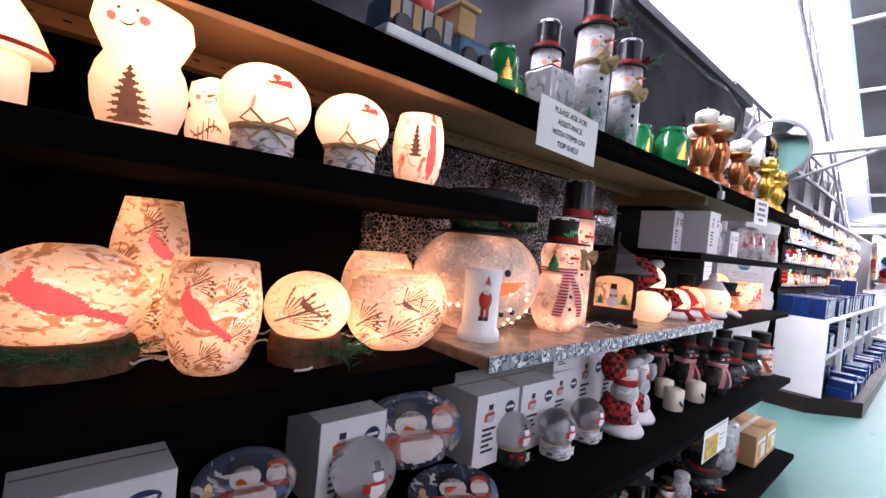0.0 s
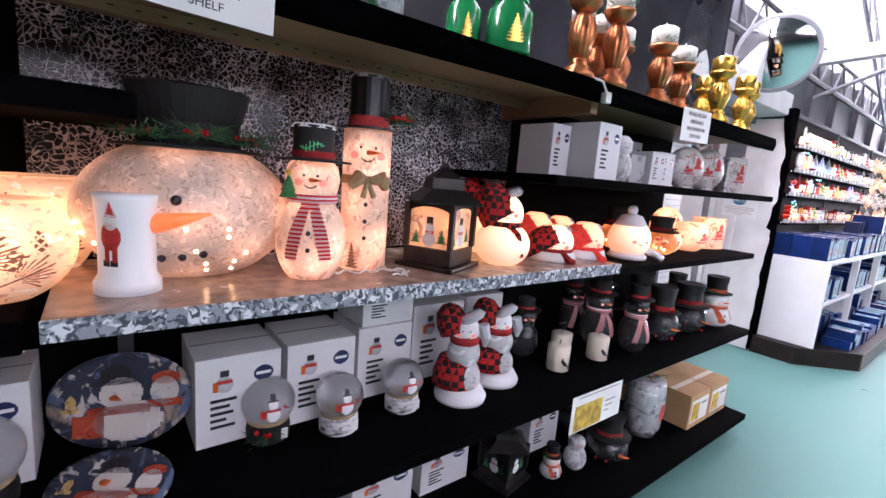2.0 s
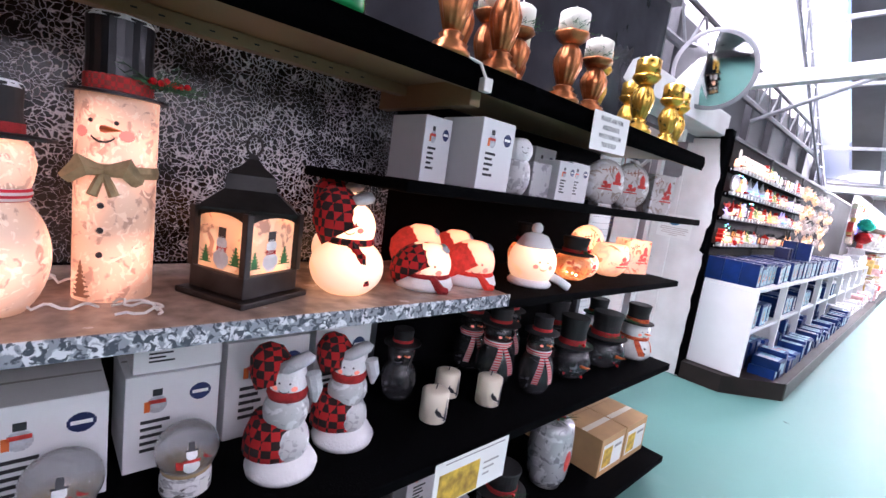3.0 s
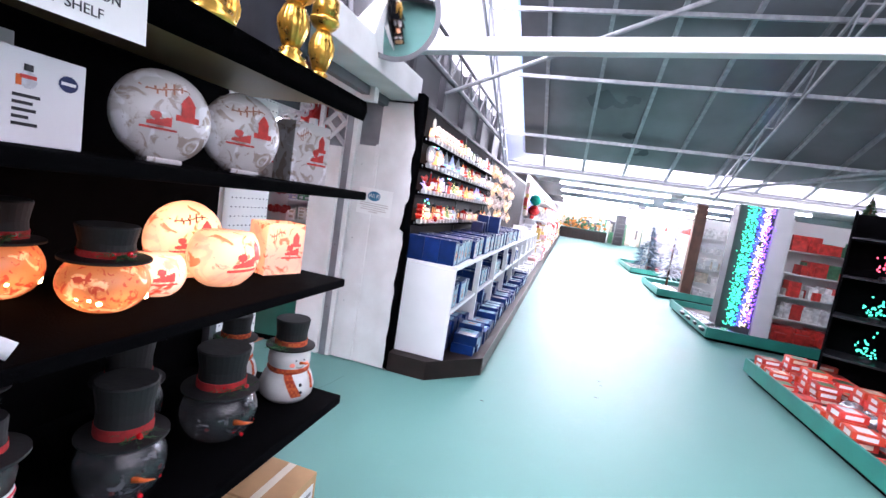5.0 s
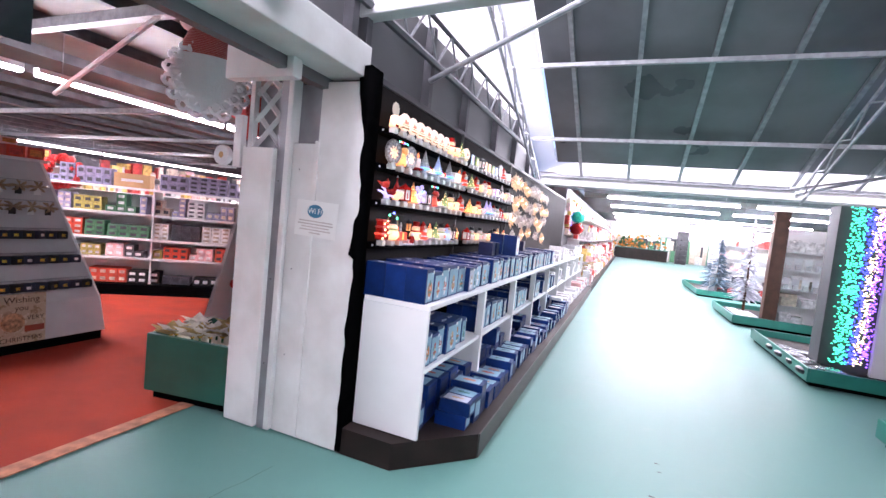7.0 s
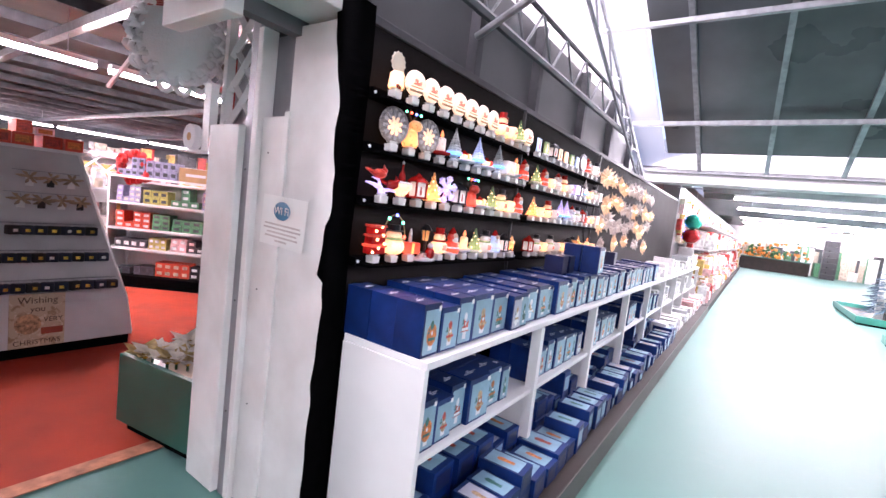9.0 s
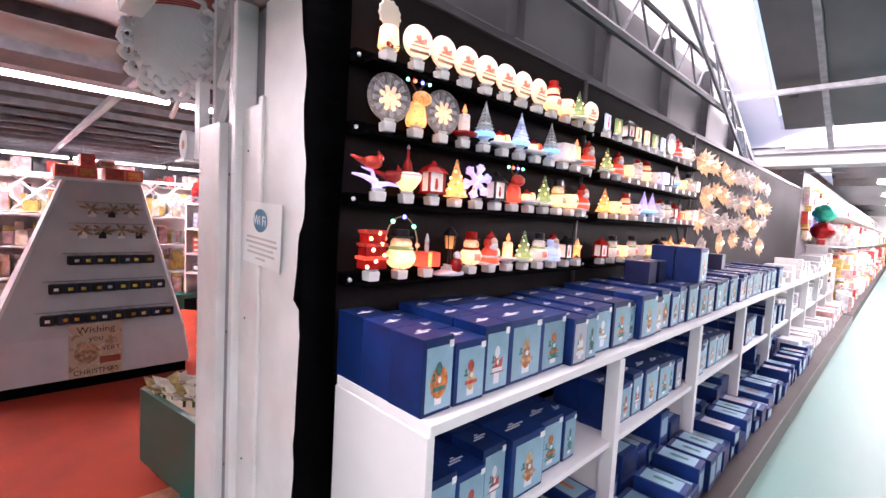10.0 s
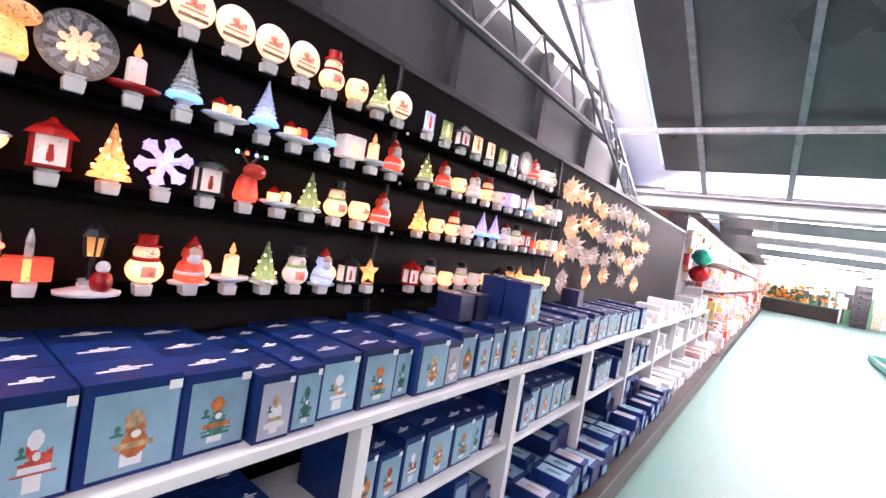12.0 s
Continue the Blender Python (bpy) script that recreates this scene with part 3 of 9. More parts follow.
for x in (-5.75, -18.8):
    for y in (4.5, 7.3, 10.1, 12.9, 15.7, 18.5, 21.3, 24.1):
        strip_light("strip_light", x - 0.05, x + 0.05, y - 1.33, y + 1.33, 2.64)

# ---- doorway, column and lintel ----
col = base("door_column", pose(0, 0, 0), "white painted boarded door column with a grey steel post", "column", kind="structure")
part("side_board", box(-1.275, -1.03, 7.745, 7.80, 0.01, 1.745, 0.006), WHITE_WORN, col)
part("steel_post", box(-1.028, -0.966, 7.775, 7.84, 0.0, 2.2, 0.006), GREY_POST, col)
part("post_edge", box(-0.964, -0.925, 7.765, 7.84, 0.01, 2.16, 0.006), WHITE_WORN, col)
part("front_board", box(-0.92, -0.742, 7.79, 7.84, 0.01, 1.785, 0.006), WHITE_WORN, col)
part("front_board", box(-0.74, -0.412, 7.79, 7.84, 0.01, 2.14, 0.006), WHITE_WORN, col)
part("cover_strip", box(-0.752, -0.722, 7.778, 7.789, 0.02, 1.80, 0.003), WHITE_WORN, col)
for z in (0.42, 0.95, 1.55):
    part("nail", ball(0.005, (-1.0, 7.774, z), u=8, v=6), GALV_DARK, col)
    part("nail", ball(0.004, (-0.86, 7.789, z + 0.08), u=8, v=6), GALV_DARK, col)
part("column_core", box(-1.25, -0.46, 7.841, 7.90, 0.0, 2.14), GREY_POST, col)
structure("lintel_beam", box(-0.72, -0.46, 5.7, 7.84, 2.16, 2.34, 0.008), WHITE_WORN, "white painted lintel beam over the doorway", "beam")
structure("lintel_board", box(-1.12, -0.66, 7.45, 7.52, 2.06, 2.40, 0.006), WHITE_WORN, "white board end under the lintel", "board")

# torn cloth hanging round the end of the display wall
bm = bmesh.new()
n = 90
for i in range(n + 1):
    z = 0.02 + 2.2 * i / n
    wide = float(np.interp(z, (0.0, 0.9, 1.15, 1.16, 1.36, 1.40, 1.56, 1.64, 1.74, 1.8, 2.0, 2.22), (0.03, 0.022, 0.012, 0.052, 0.03, 0.006, 0.008, 0.028, 0.026, 0.01, 0.05, 0.09)))
    w = max(0.002, wide + 0.012 * noise.noise((0.3, 9 * z, 1.0)) + 0.008 * math.sin(41 * z) * noise.noise((2.0, 5 * z, 0.0)))
    bm.verts.new((-0.409 - w, 7.781 + 0.004 * math.sin(9 * z), z))
    bm.verts.new((-0.406, 7.774 + 0.006 * math.sin(5 * z + 1), z))
    bm.verts.new((-0.412 + 0.006 * noise.noise((5, 3 * z, 2)), 7.90 + 0.01 * math.sin(4 * z), z))
bm.verts.ensure_lookup_table()
for i in range(n):
    for k in (0, 1):
        a = 3 * i + k
        bm.faces.new((bm.verts[a], bm.verts[a + 1], bm.verts[a + 4], bm.verts[a + 3]))
bmesh.ops.solidify(bm, geom=bm.faces[:], thickness=0.004)
structure("cloth_edge", bm, BLACK_CLOTH, "torn black cloth folded round the end of the display wall", "cloth", smooth=True)
structure("wall_cap", box(-0.46, -0.435, 7.88, 16.4, 2.17, 2.205, 0.004), GALV_DARK, "dark batten along the top of the cloth wall", "batten")

# trellis over the side board
tre = base("trellis", pose(0, 0, 0), "white wooden lattice trellis above the door column", "trellis")
for i in range(4):
    z = 1.76 + 0.16 * i
    part("lath", tube([(-1.25, 7.82, z), (-1.05, 7.82, z + 0.2)], 0.02, 4), WHITE, tre)
    part("lath", tube([(-1.05, 7.83, z), (-1.25, 7.83, z + 0.2)], 0.02, 4), WHITE, tre)
part("trellis_frame", box(-1.295, -1.262, 7.80, 7.84, 1.62, 2.4), WHITE, tre)
part("trellis_frame", box(-1.05, -1.03, 7.805, 7.84, 1.75, 2.4), WHITE, tre)
roll = base("tape_roll_bracket", pose(-1.43, 7.76, 1.62), "cream tape roll on a small white bracket beside the trellis", "bracket")
part("back_plate", box(0.07, 0.132, -0.01, 0.03, 0.0, 0.32, 0.003), WHITE, roll)
part("ledge", box(-0.07, 0.069, -0.05, 0.03, -0.012, 0.0, 0.002), WHITE, roll)
bm = lathe([(0.018, -0.02), (0.058, -0.02), (0.062, -0.012), (0.062, 0.02), (0.018, 0.02)], 26)
bm.transform(Matrix.Translation((0.0, -0.015, 0.064)) @ FACE_Y)
part("roll", bm, CARD_WHITE, roll, "cream paper roll")
bm = lathe([(0.02, 0.0205), (0.019, 0.022)], 18)
bm.transform(Matrix.Translation((0.0, -0.015, 0.064)) @ FACE_Y)
part("roll_core", bm, KRAFT, roll)

# notice on the column
wf = base("wifi_notice", pose(-0.70, 7.793, 1.345, 0, 2, 0), "white paper notice with a blue wireless badge taped to the column", "notice")
part("sheet", box(-0.148, 0.148, -0.0165, -0.015, -0.105, 0.105), PAPER, wf)
disc = lathe([(0.055, 0), (0.055, 0.0012)], 28, 1.0, 0.7)
disc.transform(Matrix.Translation((-0.01, -0.017, 0.045)) @ FACE_Y)
part("badge", disc, mat("teal_blue_print", (0.02, 0.16, 0.28), rough=0.4, bump=0), wf)
text("Wi Fi", 0.045, Matrix.Translation((-0.01, -0.0195, 0.044)) @ FACE_Y, PAPER, wf)
faint = mat("faint_print", (0.55, 0.5, 0.48), rough=0.7, bump=0)
for i, w in enumerate((0.24, 0.25, 0.2, 0.22, 0.08)):
    part("text_line", box(-w / 2, w / 2, -0.0178, -0.0168, -0.018 - 0.017 * i, -0.011 - 0.017 * i), faint, wf)

# convex mirror
mir = base("convex_mirror", look((-0.36, 6.95, 2.47), (-0.16, 6.05, 2.07)) @ pose(0, 0, 0, 0, 180, 0), "round convex safety mirror with a grey rim hung above the doorway", "mirror")
R = 0.55
prof = [(0.26 * i / 14 + 0.0005, math.sqrt(R * R - (0.26 * i / 14) ** 2) - math.sqrt(R * R - 0.26 ** 2)) for i in range(14, -1, -1)]
part("mirror_glass", lathe(prof, 40), mat("mirror_silver", (0.9, 0.9, 0.9), rough=0.02, metal=1.0, var=0.0, bump=0), mir, smooth=True)
part("rim", lathe([(0.262, -0.02), (0.272, -0.01), (0.272, 0.006), (0.262, 0.01)], 40), GREY_POST, mir)
part("backing", lathe([(0.05, -0.12), (0.2, -0.06), (0.26, -0.021)], 32), HAT_METAL, mir)
part("bracket", tube([(0, 0, -0.1), (0.05, 0.3, -0.3)], 0.012), GALV, mir)

# hanging paper figure by the doorway
san = base("hanging_decoration", pose(-1.6, 7.74, 2.15, 0, 0, 50) @ Matrix.Scale(1.35, 4), "white curly paper beard under a red knitted hat, hanging", "decoration")
bm = lathe(round_profile(0.15, 0.3, 0.35, 0.5), 28, 1, 0.55, (0, 0, -0.15))
part("beard", bm, SNOW, san, smooth=True)
for i in range(34):
    a = 2 * math.pi * i / 17 + (0.18 if i > 16 else 0)
    bm = bmesh.new()
    d = 0.163 if i < 17 else 0.135
    c = Vector((d * math.cos(a), 0.0 if i < 17 else -0.045, d * math.sin(a)))
    tube([c + Vector((0.024 * math.cos(b), 0.006 * math.sin(3 * b), 0.024 * math.sin(b))) for b in np.linspace(0, 6.2, 10)], 0.011, 5, bm)
    part("curl", bm, SNOW, san, smooth=True)
part("hat", lathe([(0.12, 0.1), (0.115, 0.16), (0.09, 0.22), (0.05, 0.27), (0.02, 0.29)], 20, 1, 0.6), striped("red_rib_knit", (0.35, 0.03, 0.03), (0.5, 0.2, 0.18), 40), san, smooth=True)
part("pompom", ball(0.045, (-0.09, 0, 0.25)), SNOW, san, smooth=True)
part("cord", tube([(0, 0, 0.28), (0, 0, 0.575)], 0.003), CABLE, san)
red_orn = base("red_hanging_star", pose(-1.42, 7.95, 1.98) @ Matrix.Scale(1.5, 4), "shiny red foil star hanging by the doorway", "decoration")
bm = bmesh.new()
for k in range(6):
    a = math.pi * k / 3
    tube([(0, 0, 0), (0.07 * math.cos(a), 0.02, 0.07 * math.sin(a)), (0.13 * math.cos(a), 0, 0.13 * math.sin(a))], [0.03, 0.035, 0.004], 6, bm)
part("star_body", bm, RED, red_orn)
part("string", tube([(0, 0, 0), (0, 0, 0.63)], 0.002), CABLE, red_orn)

# ---- the dark shelving unit ----
unit = base("display_shelving", pose(0, 0, 0), "tall black fabric-covered display shelving with five levels", "shelving")


def board(name, x0, x1, y0, y1, top, th, material, sag=0.0):
    return part(name, box(x0, x1, y0, y1, top - th, top, 0.006), material, unit)


board("top_shelf_board", -0.45, 0.03, 0.6, 5.95, 1.74, 0.02, BEIGE)
part("top_shelf_cloth", box(-0.43, 0.045, 0.6, 5.955, 1.741, 1.745), SHELF_BLACK, unit)
n = 90
bm = bmesh.new()
for i in range(n + 1):
    y = 0.6 + 5.355 * i / n
    d = 0.068 + 0.010 * noise.noise((y * 1.7, 0, 0)) + 0.02 * max(0, noise.noise((y * 0.7, 4, 0)))
    bm.verts.new((0.049, y, 1.7455))
    bm.verts.new((0.055 + 0.006 * noise.noise((y * 4, 1, 0)), y, 1.745 - d * 0.5))
    bm.verts.new((0.046 + 0.006 * noise.noise((y * 4, 2, 0)), y, 1.745 - d))
bm.verts.ensure_lookup_table()
for i in range(n):
    for k in (0, 1):
        a = 3 * i + k
        bm.faces.new((bm.verts[a], bm.verts[a + 1], bm.verts[a + 4], bm.verts[a + 3]))
bmesh.ops.solidify(bm, geom=bm.faces[:], thickness=0.005)
part("top_shelf_valance", bm, SHELF_BLACK, unit, "black cloth edge hanging over the shelf front", smooth=True)
part("rail", box(-0.33, -0.29, 0.6, 4.32, 1.686, 1.719, 0.004), BEIGE, unit, "beige steel rail with punched slots")
part("rail", box(-0.02, 0.02, 0.6, 5.9, 1.69, 1.719, 0.004), BEIGE, unit)
for i in range(70):
    y = 0.7 + 0.05 * i
    part("slot", box(-0.2895, -0.2885, y, y + 0.012, 1.700, 1.7035), INK, unit)
part("bracket", box(-0.44, 0.0, 4.32, 4.36, 1.65, 1.719, 0.004), BEIGE, unit)
board("upper_shelf_board", -0.45, 0.05, 0.6, 3.03, 1.495, 0.045, SHELF_BLACK)
board("main_shelf_board", -0.45, -0.02, 0.6, 2.86, 1.10, 0.06, SHELF_BLACK)
# copper sheen from the lit glass is put into the laminate's base colour
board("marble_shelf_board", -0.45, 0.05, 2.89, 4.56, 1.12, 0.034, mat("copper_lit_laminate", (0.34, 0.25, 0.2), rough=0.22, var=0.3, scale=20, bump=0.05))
part("marble_edge", box(0.0505, 0.056, 2.89, 4.56, 1.082, 1.121, 0.002), printed("silver_marble_edge", (0.3, 0.32, 0.36), [(0.75, 0.76, 0.8), (0.08, 0.09, 0.11)], scale=40, amount=0.7, rough=0.25), unit, "crumpled silver-grey marbled edging")
board("main_shelf_board", -0.45, 0.05, 4.56, 5.97, 1.10, 0.03, SHELF_BLACK)
board("right_shelf_board", -0.45, 0.085, 4.08, 5.98, 1.43, 0.03, SHELF_BLACK)
board("lower_shelf_board", -0.5, 0.10, 0.6, 5.96, 0.66, 0.035, SHELF_BLACK)
board("bottom_shelf_board", -0.5, 0.16, 0.6, 5.98, 0.15, 0.035, SHELF_BLACK)
part("kick_board", box(-0.46, 0.08, 0.62, 5.85, 0.0, 0.115), PLINTH, unit)
part("back_panel", box(-0.53, -0.49, 0.6, 5.9, 0.115, 1.739), BLACK_CLOTH, unit)
part("crackle_panel", box(-0.489, -0.47, 2.84, 4.42, 1.121, 1.718), MARBLE, unit, "black and white crackle-patterned back board")
for y in (1.7, 3.0, 4.4, 5.88):
    part("upright", box(-0.488, -0.455, y, y + 0.035, 0.152, 1.05), GALV_DARK, unit)
part("end_panel", box(-0.5, 0.05, 0.55, 0.6, 0.0, 1.9), BLACK_CLOTH, unit)

# pegboard behind the end of the shelving
peg = base("pegboard", pose(0, 0, 0), "white pegboard panel behind the shelving end", "pegboard")
part("panel", box(-0.575, -0.555, 5.2, 6.28, 0.02, 2.3), WHITE, peg)
part("upright", box(-0.55, -0.52, 5.96, 5.99, 0.0, 2.3), WHITE_WORN, peg)
# holes are flat dark quads, with the shade inside put into their colour
bm = bmesh.new()
for j in range(56):
    for i in range(12):
        y, z = 5.99 + 0.025 * i, 0.08 + 0.04 * j
        vs = [bm.verts.new((-0.5543, y + a, z + b)) for a, b in ((0, 0), (0.009, 0), (0.009, 0.005), (0, 0.005))]
        bm.faces.new(vs)
tagged(part("holes", bm, mat("peg_hole_shadow", (0.12, 0.12, 0.14), rough=0.9, bump=0), peg, "rows of small dark marks drawn as punched holes"), kind="stuff")

# plastic sheeting above the shelving
bm = bmesh.new()
nu, nv = 80, 14
for i in range(nu + 1):
    for j in range(nv + 1):
        y, z = 0.4 + 5.9 * i / nu, 1.748 + 0.95 * j / nv
        x = -0.43 + 0.035 * noise.noise((y * 2.2, z * 0.7, 0)) + 0.02 * math.sin(y * 5 + 3 * z) * (1 - j / nv)
        bm.verts.new((x, y, z))
bm.verts.ensure_lookup_table()
for i in range(nu):
    for j in range(nv):
        a = i * (nv + 1) + j
        bm.faces.new((bm.verts[a], bm.verts[a + nv + 1], bm.verts[a + nv + 2], bm.verts[a + 1]))
bmesh.ops.solidify(bm, geom=bm.faces[:], thickness=0.003)
tagged(part("plastic_sheeting", bm, DRAPE, smooth=True), "dark grey crinkled plastic sheeting hung above the top shelf", "sheeting")
structure("sheeting_batten", box(-0.47, -0.40, 0.4, 6.35, 2.69, 2.74), GALV_DARK, "dark batten that holds the plastic sheeting", "batten")

# ---- white gondola shelving along the display wall ----
gon = base("white_shelving", pose(0, 0, 0), "long low white shelving with two shelves on a dark plinth", "shelving")
G0, G1 = 7.9, 17.2
part("top_board", box(-0.40, 0.03, G0, G1, 0.905, 0.935, 0.003), WHITE, gon)
part("middle_board", box(-0.40, 0.02, G0 + 0.02, G1, 0.535, 0.56, 0.003), WHITE, gon)
part("end_panel", box(-0.40, 0.025, G0 - 0.005, G0 + 0.02, 0.16, 0.904, 0.002), WHITE, gon)
for i in range(9):
    y = 8.93 + 1.02 * i
    part("post", box(-0.02, 0.035, y, y + 0.045, 0.16, 0.903, 0.002), WHITE, gon)
    part("divider", box(-0.40, -0.02, y + 0.012, y + 0.03, 0.16, 0.534), WHITE, gon)
part("back", box(-0.44, -0.402, G0, G1, 0.16, 0.93), BLACK_CLOTH, gon)
bm = bmesh.new()
out = [(-0.44, 7.80), (-0.08, 7.80), (0.30, 8.2), (0.30, 17.3), (-0.44, 17.3)]
a = [bm.verts.new((x, y, 0.001)) for x, y in out]
b = [bm.verts.new((x, y, 0.155)) for x, y in out]
for i in range(5):
    bm.faces.new((a[i], a[(i + 1) % 5], b[(i + 1) % 5], b[i]))
bm.faces.new(b)
bm.faces.new(list(reversed(a)))
part("plinth", bm, PLINTH, gon, "dark brown painted plinth with a cut corner")
part("plinth_face", box(0.301, 0.308, 8.21, 17.3, 0.002, 0.152), PLINTH_GREY, gon)

# ---- motifs ----
def sh_bird(u, v):
    body = (((u + 0.15) * 0.75 - (v - 0.1) * 0.66) / 0.62) ** 2 + (((u + 0.15) * 0.66 + (v - 0.1) * 0.75) / 0.3) ** 2 < 1
    crest = abs(u + 0.5) < 0.24 * (1 - (v - 0.35) / 0.65) and 0.3 < v < 1.0
    tail = u > 0.2 and abs(v + 0.12 + 0.62 * (u - 0.1)) < 0.14
    return body or crest or tail


def sh_tree(u, v):
    k = (1 - v) / 2
    return abs(u) < k * (0.72 + 0.28 * math.sin(v * 26)) * 0.95


def sh_disc(u, v):
    return u * u + v * v < 1


def sh_smile(u, v):
    return abs(v - (u * u - 0.6)) < 0.22


def sh_rect(u, v):
    return True


def sh_twig(u, v):
    return abs(v - 0.3 * math.sin(3 * u)) < 0.07 or abs(((u * 3.3) % 1) - 0.5 - 0.25 * abs(v)) < 0.13 and abs(v - 0.3 * math.sin(3 * u)) < 0.75 * (1 - abs(u))


def sh_needles(u, v):
    a, d = math.atan2(v + 0.5, u + 0.6), math.hypot(u + 0.6, v + 0.5)
    stem = abs((v + 0.5) - 0.55 * (u + 0.6)) < 0.05 and u < 0.7
    return stem or (0.2 < d < 1.25 + 0.3 * math.sin(9 * a) and -0.5 < a < 1.6 and math.sin(34 * a + 2 * d) > 0.35)


def sh_cone(u, v):
    w = 0.62 * math.sqrt(max(0.0, 1 - v * v)) * (1.0 - 0.25 * v)
    return abs(u) < w and (math.sin(9 * v + 5 * u) > -0.55 and math.sin(9 * v - 5 * u) > -0.55)


def sh_house(u, v):
    return (abs(u) < 0.6 and v < 0.2) or (abs(u) < 0.85 * (1 - v) and v >= 0.2) or (v < -0.6)


def sh_burst(u, v):
    return math.hypot(u, v) < 0.45 + 0.5 * abs(math.sin(4 * math.atan2(v, u)))


def sh_sleigh(u, v):
    return (abs(u) < 0.7 and -0.35 < v < 0.15 + 0.4 * u) or (abs(v + 0.6) < 0.08) or ((u + 0.2) ** 2 + (v - 0.4) ** 2 < 0.09)


def sh_figure(u, v):
    return u * u * 1.6 + (v + 0.35) ** 2 < 0.4 or u * u + (v - 0.4) ** 2 < 0.13 or (abs(u) < 0.3 and 0.6 < v < 0.95)


# red and brown paints with lamp glow from behind put into their emission
RED_DECAL = mat("glowing_red_paint", (0.7, 0.05, 0.05), rough=0.4, var=0.25, scale=40, emit=(1.0, 0.12, 0.08), power=0.45)
BROWN_DECAL = mat("glowing_brown_paint", (0.16, 0.07, 0.04), rough=0.5, var=0.4, scale=60, emit=(0.5, 0.16, 0.07), power=0.18)
RED_FLAT = mat("red_motif", (0.55, 0.04, 0.03), rough=0.4, var=0.25, scale=60)
BLACK_FLAT = mat("black_motif", (0.02, 0.02, 0.025), rough=0.4, bump=0)
BLUE_FLAT = mat("blue_motif", (0.25, 0.32, 0.5), rough=0.4, var=0.3, scale=60)
# carrot and blush emit as if lit through, blush on unlit figures too
LIT_CARROT = mat("carrot_paint_on_lit_glass", (0.85, 0.2, 0.05), rough=0.4, var=0.25, scale=40, emit=(1.0, 0.2, 0.05), power=0.4)
BLUSH = mat("glowing_blush_paint", (0.75, 0.25, 0.2), rough=0.5, var=0.2, emit=(1.0, 0.3, 0.2), power=0.3)
GREEN_FLAT = mat("green_motif", (0.03, 0.2, 0.06), rough=0.5, var=0.3, scale=60)
CREAM = mat("cream_glaze", (0.8, 0.72, 0.58), rough=0.4, var=0.06)

FACING = -0.45  # the way that most things on the shelves look, towards the aisle


def vessel(name, x, y, z, prof, material, label, category, sx=1.0, sy=1.0, n=32, turn=0.0, group=""):
    t = base(name, pose(x, y, z, 0, 0, turn), label, category, group)
    part("glass", lathe(prof, n, sx, sy), material, t, smooth=True)
    return t


def paint(t, prof, shape, material, u, v, du, dv, sx=1.0, sy=1.0, name="motif", n=26, facing=None):
    f = on_lathe(prof, sx, sy, facing=FACING if facing is None else facing)
    return part(name, decal(shape, u - du, u + du, v - dv, v + dv, f, n, 0.0015), material, t)


def sprig(t, at, r=0.05, n=26, berries=4, spread=1.0, flat=0.5, name="pine_sprig"):
    bm = bmesh.new()
    rnd = random.Random(int(1000 * (at[0] + 7 * at[1] + 3 * at[2])) + n)
    for i in range(n):
        a, e = rnd.uniform(0, 6.28), rnd.uniform(-0.3, 0.9) * flat
        L = r * rnd.uniform(0.6, 1.1)
        o = Vector(at)
        tip = o + Vector((math.cos(a) * math.cos(e), math.sin(a) * math.cos(e), math.sin(e))) * L
        for k in range(5):
            c = o.lerp(tip, 0.25 + 0.17 * k)
            d = Vector((rnd.uniform(-1, 1), rnd.uniform(-1, 1), rnd.uniform(-0.6, 0.9))).normalized() * r * 0.28
            s = (tip - o).cross(d).normalized() * 0.0012
            vs = [bm.verts.new(p) for p in (c - s, c + s, c + d + (tip - o) * 0.12)]
            bm.faces.new(vs)
        s = Vector((0, 0, 0.0012))
        bm.faces.new([bm.verts.new(p) for p in (o - s, o + s, tip)])
    part(name, bm, PINE, t, "green artificial pine sprig")
    if berries:
        bm = bmesh.new()
        for i in range(berries):
            a = rnd.uniform(0, 6.28)
            ball(0.0065, Vector(at) + Vector((math.cos(a), math.sin(a), 0.3)) * r * rnd.uniform(0.1, 0.55), u=8, v=6, bm=bm)
        part("berries", bm, BERRY, t, "shiny red berries")


def top_hat(t, z, r, h, brim, material=None, band=None, at=(0, 0), snow=False, flare=1.0):
    material = material or HAT_BLACK
    hat = part("hat", lathe([(brim, z), (brim, z + 0.005), (r * 1.02, z + 0.009), (r * 0.97, z + h * 0.5), (r * flare, z + h - 0.004), (r * flare * 0.96, z + h)], 28, at=(at[0], at[1], 0)), material, t, "black top hat", smooth=False)
    if band:
        part("hat_band", lathe([(r * 1.035, z + 0.008), (r * 1.03, z + 0.008 + h * 0.2)], 28, at=(at[0], at[1], 0)), band, hat, "red hat band")
    if snow:
        part("hat_snow", lathe([(r * flare * 1.03, z + h - 0.006), (r * flare * 0.9, z + h + 0.004), (r * 0.3, z + h + 0.006)], 18, at=(at[0], at[1], 0), flutes=7, depth=0.05), SNOW, hat, "white snow on the hat")


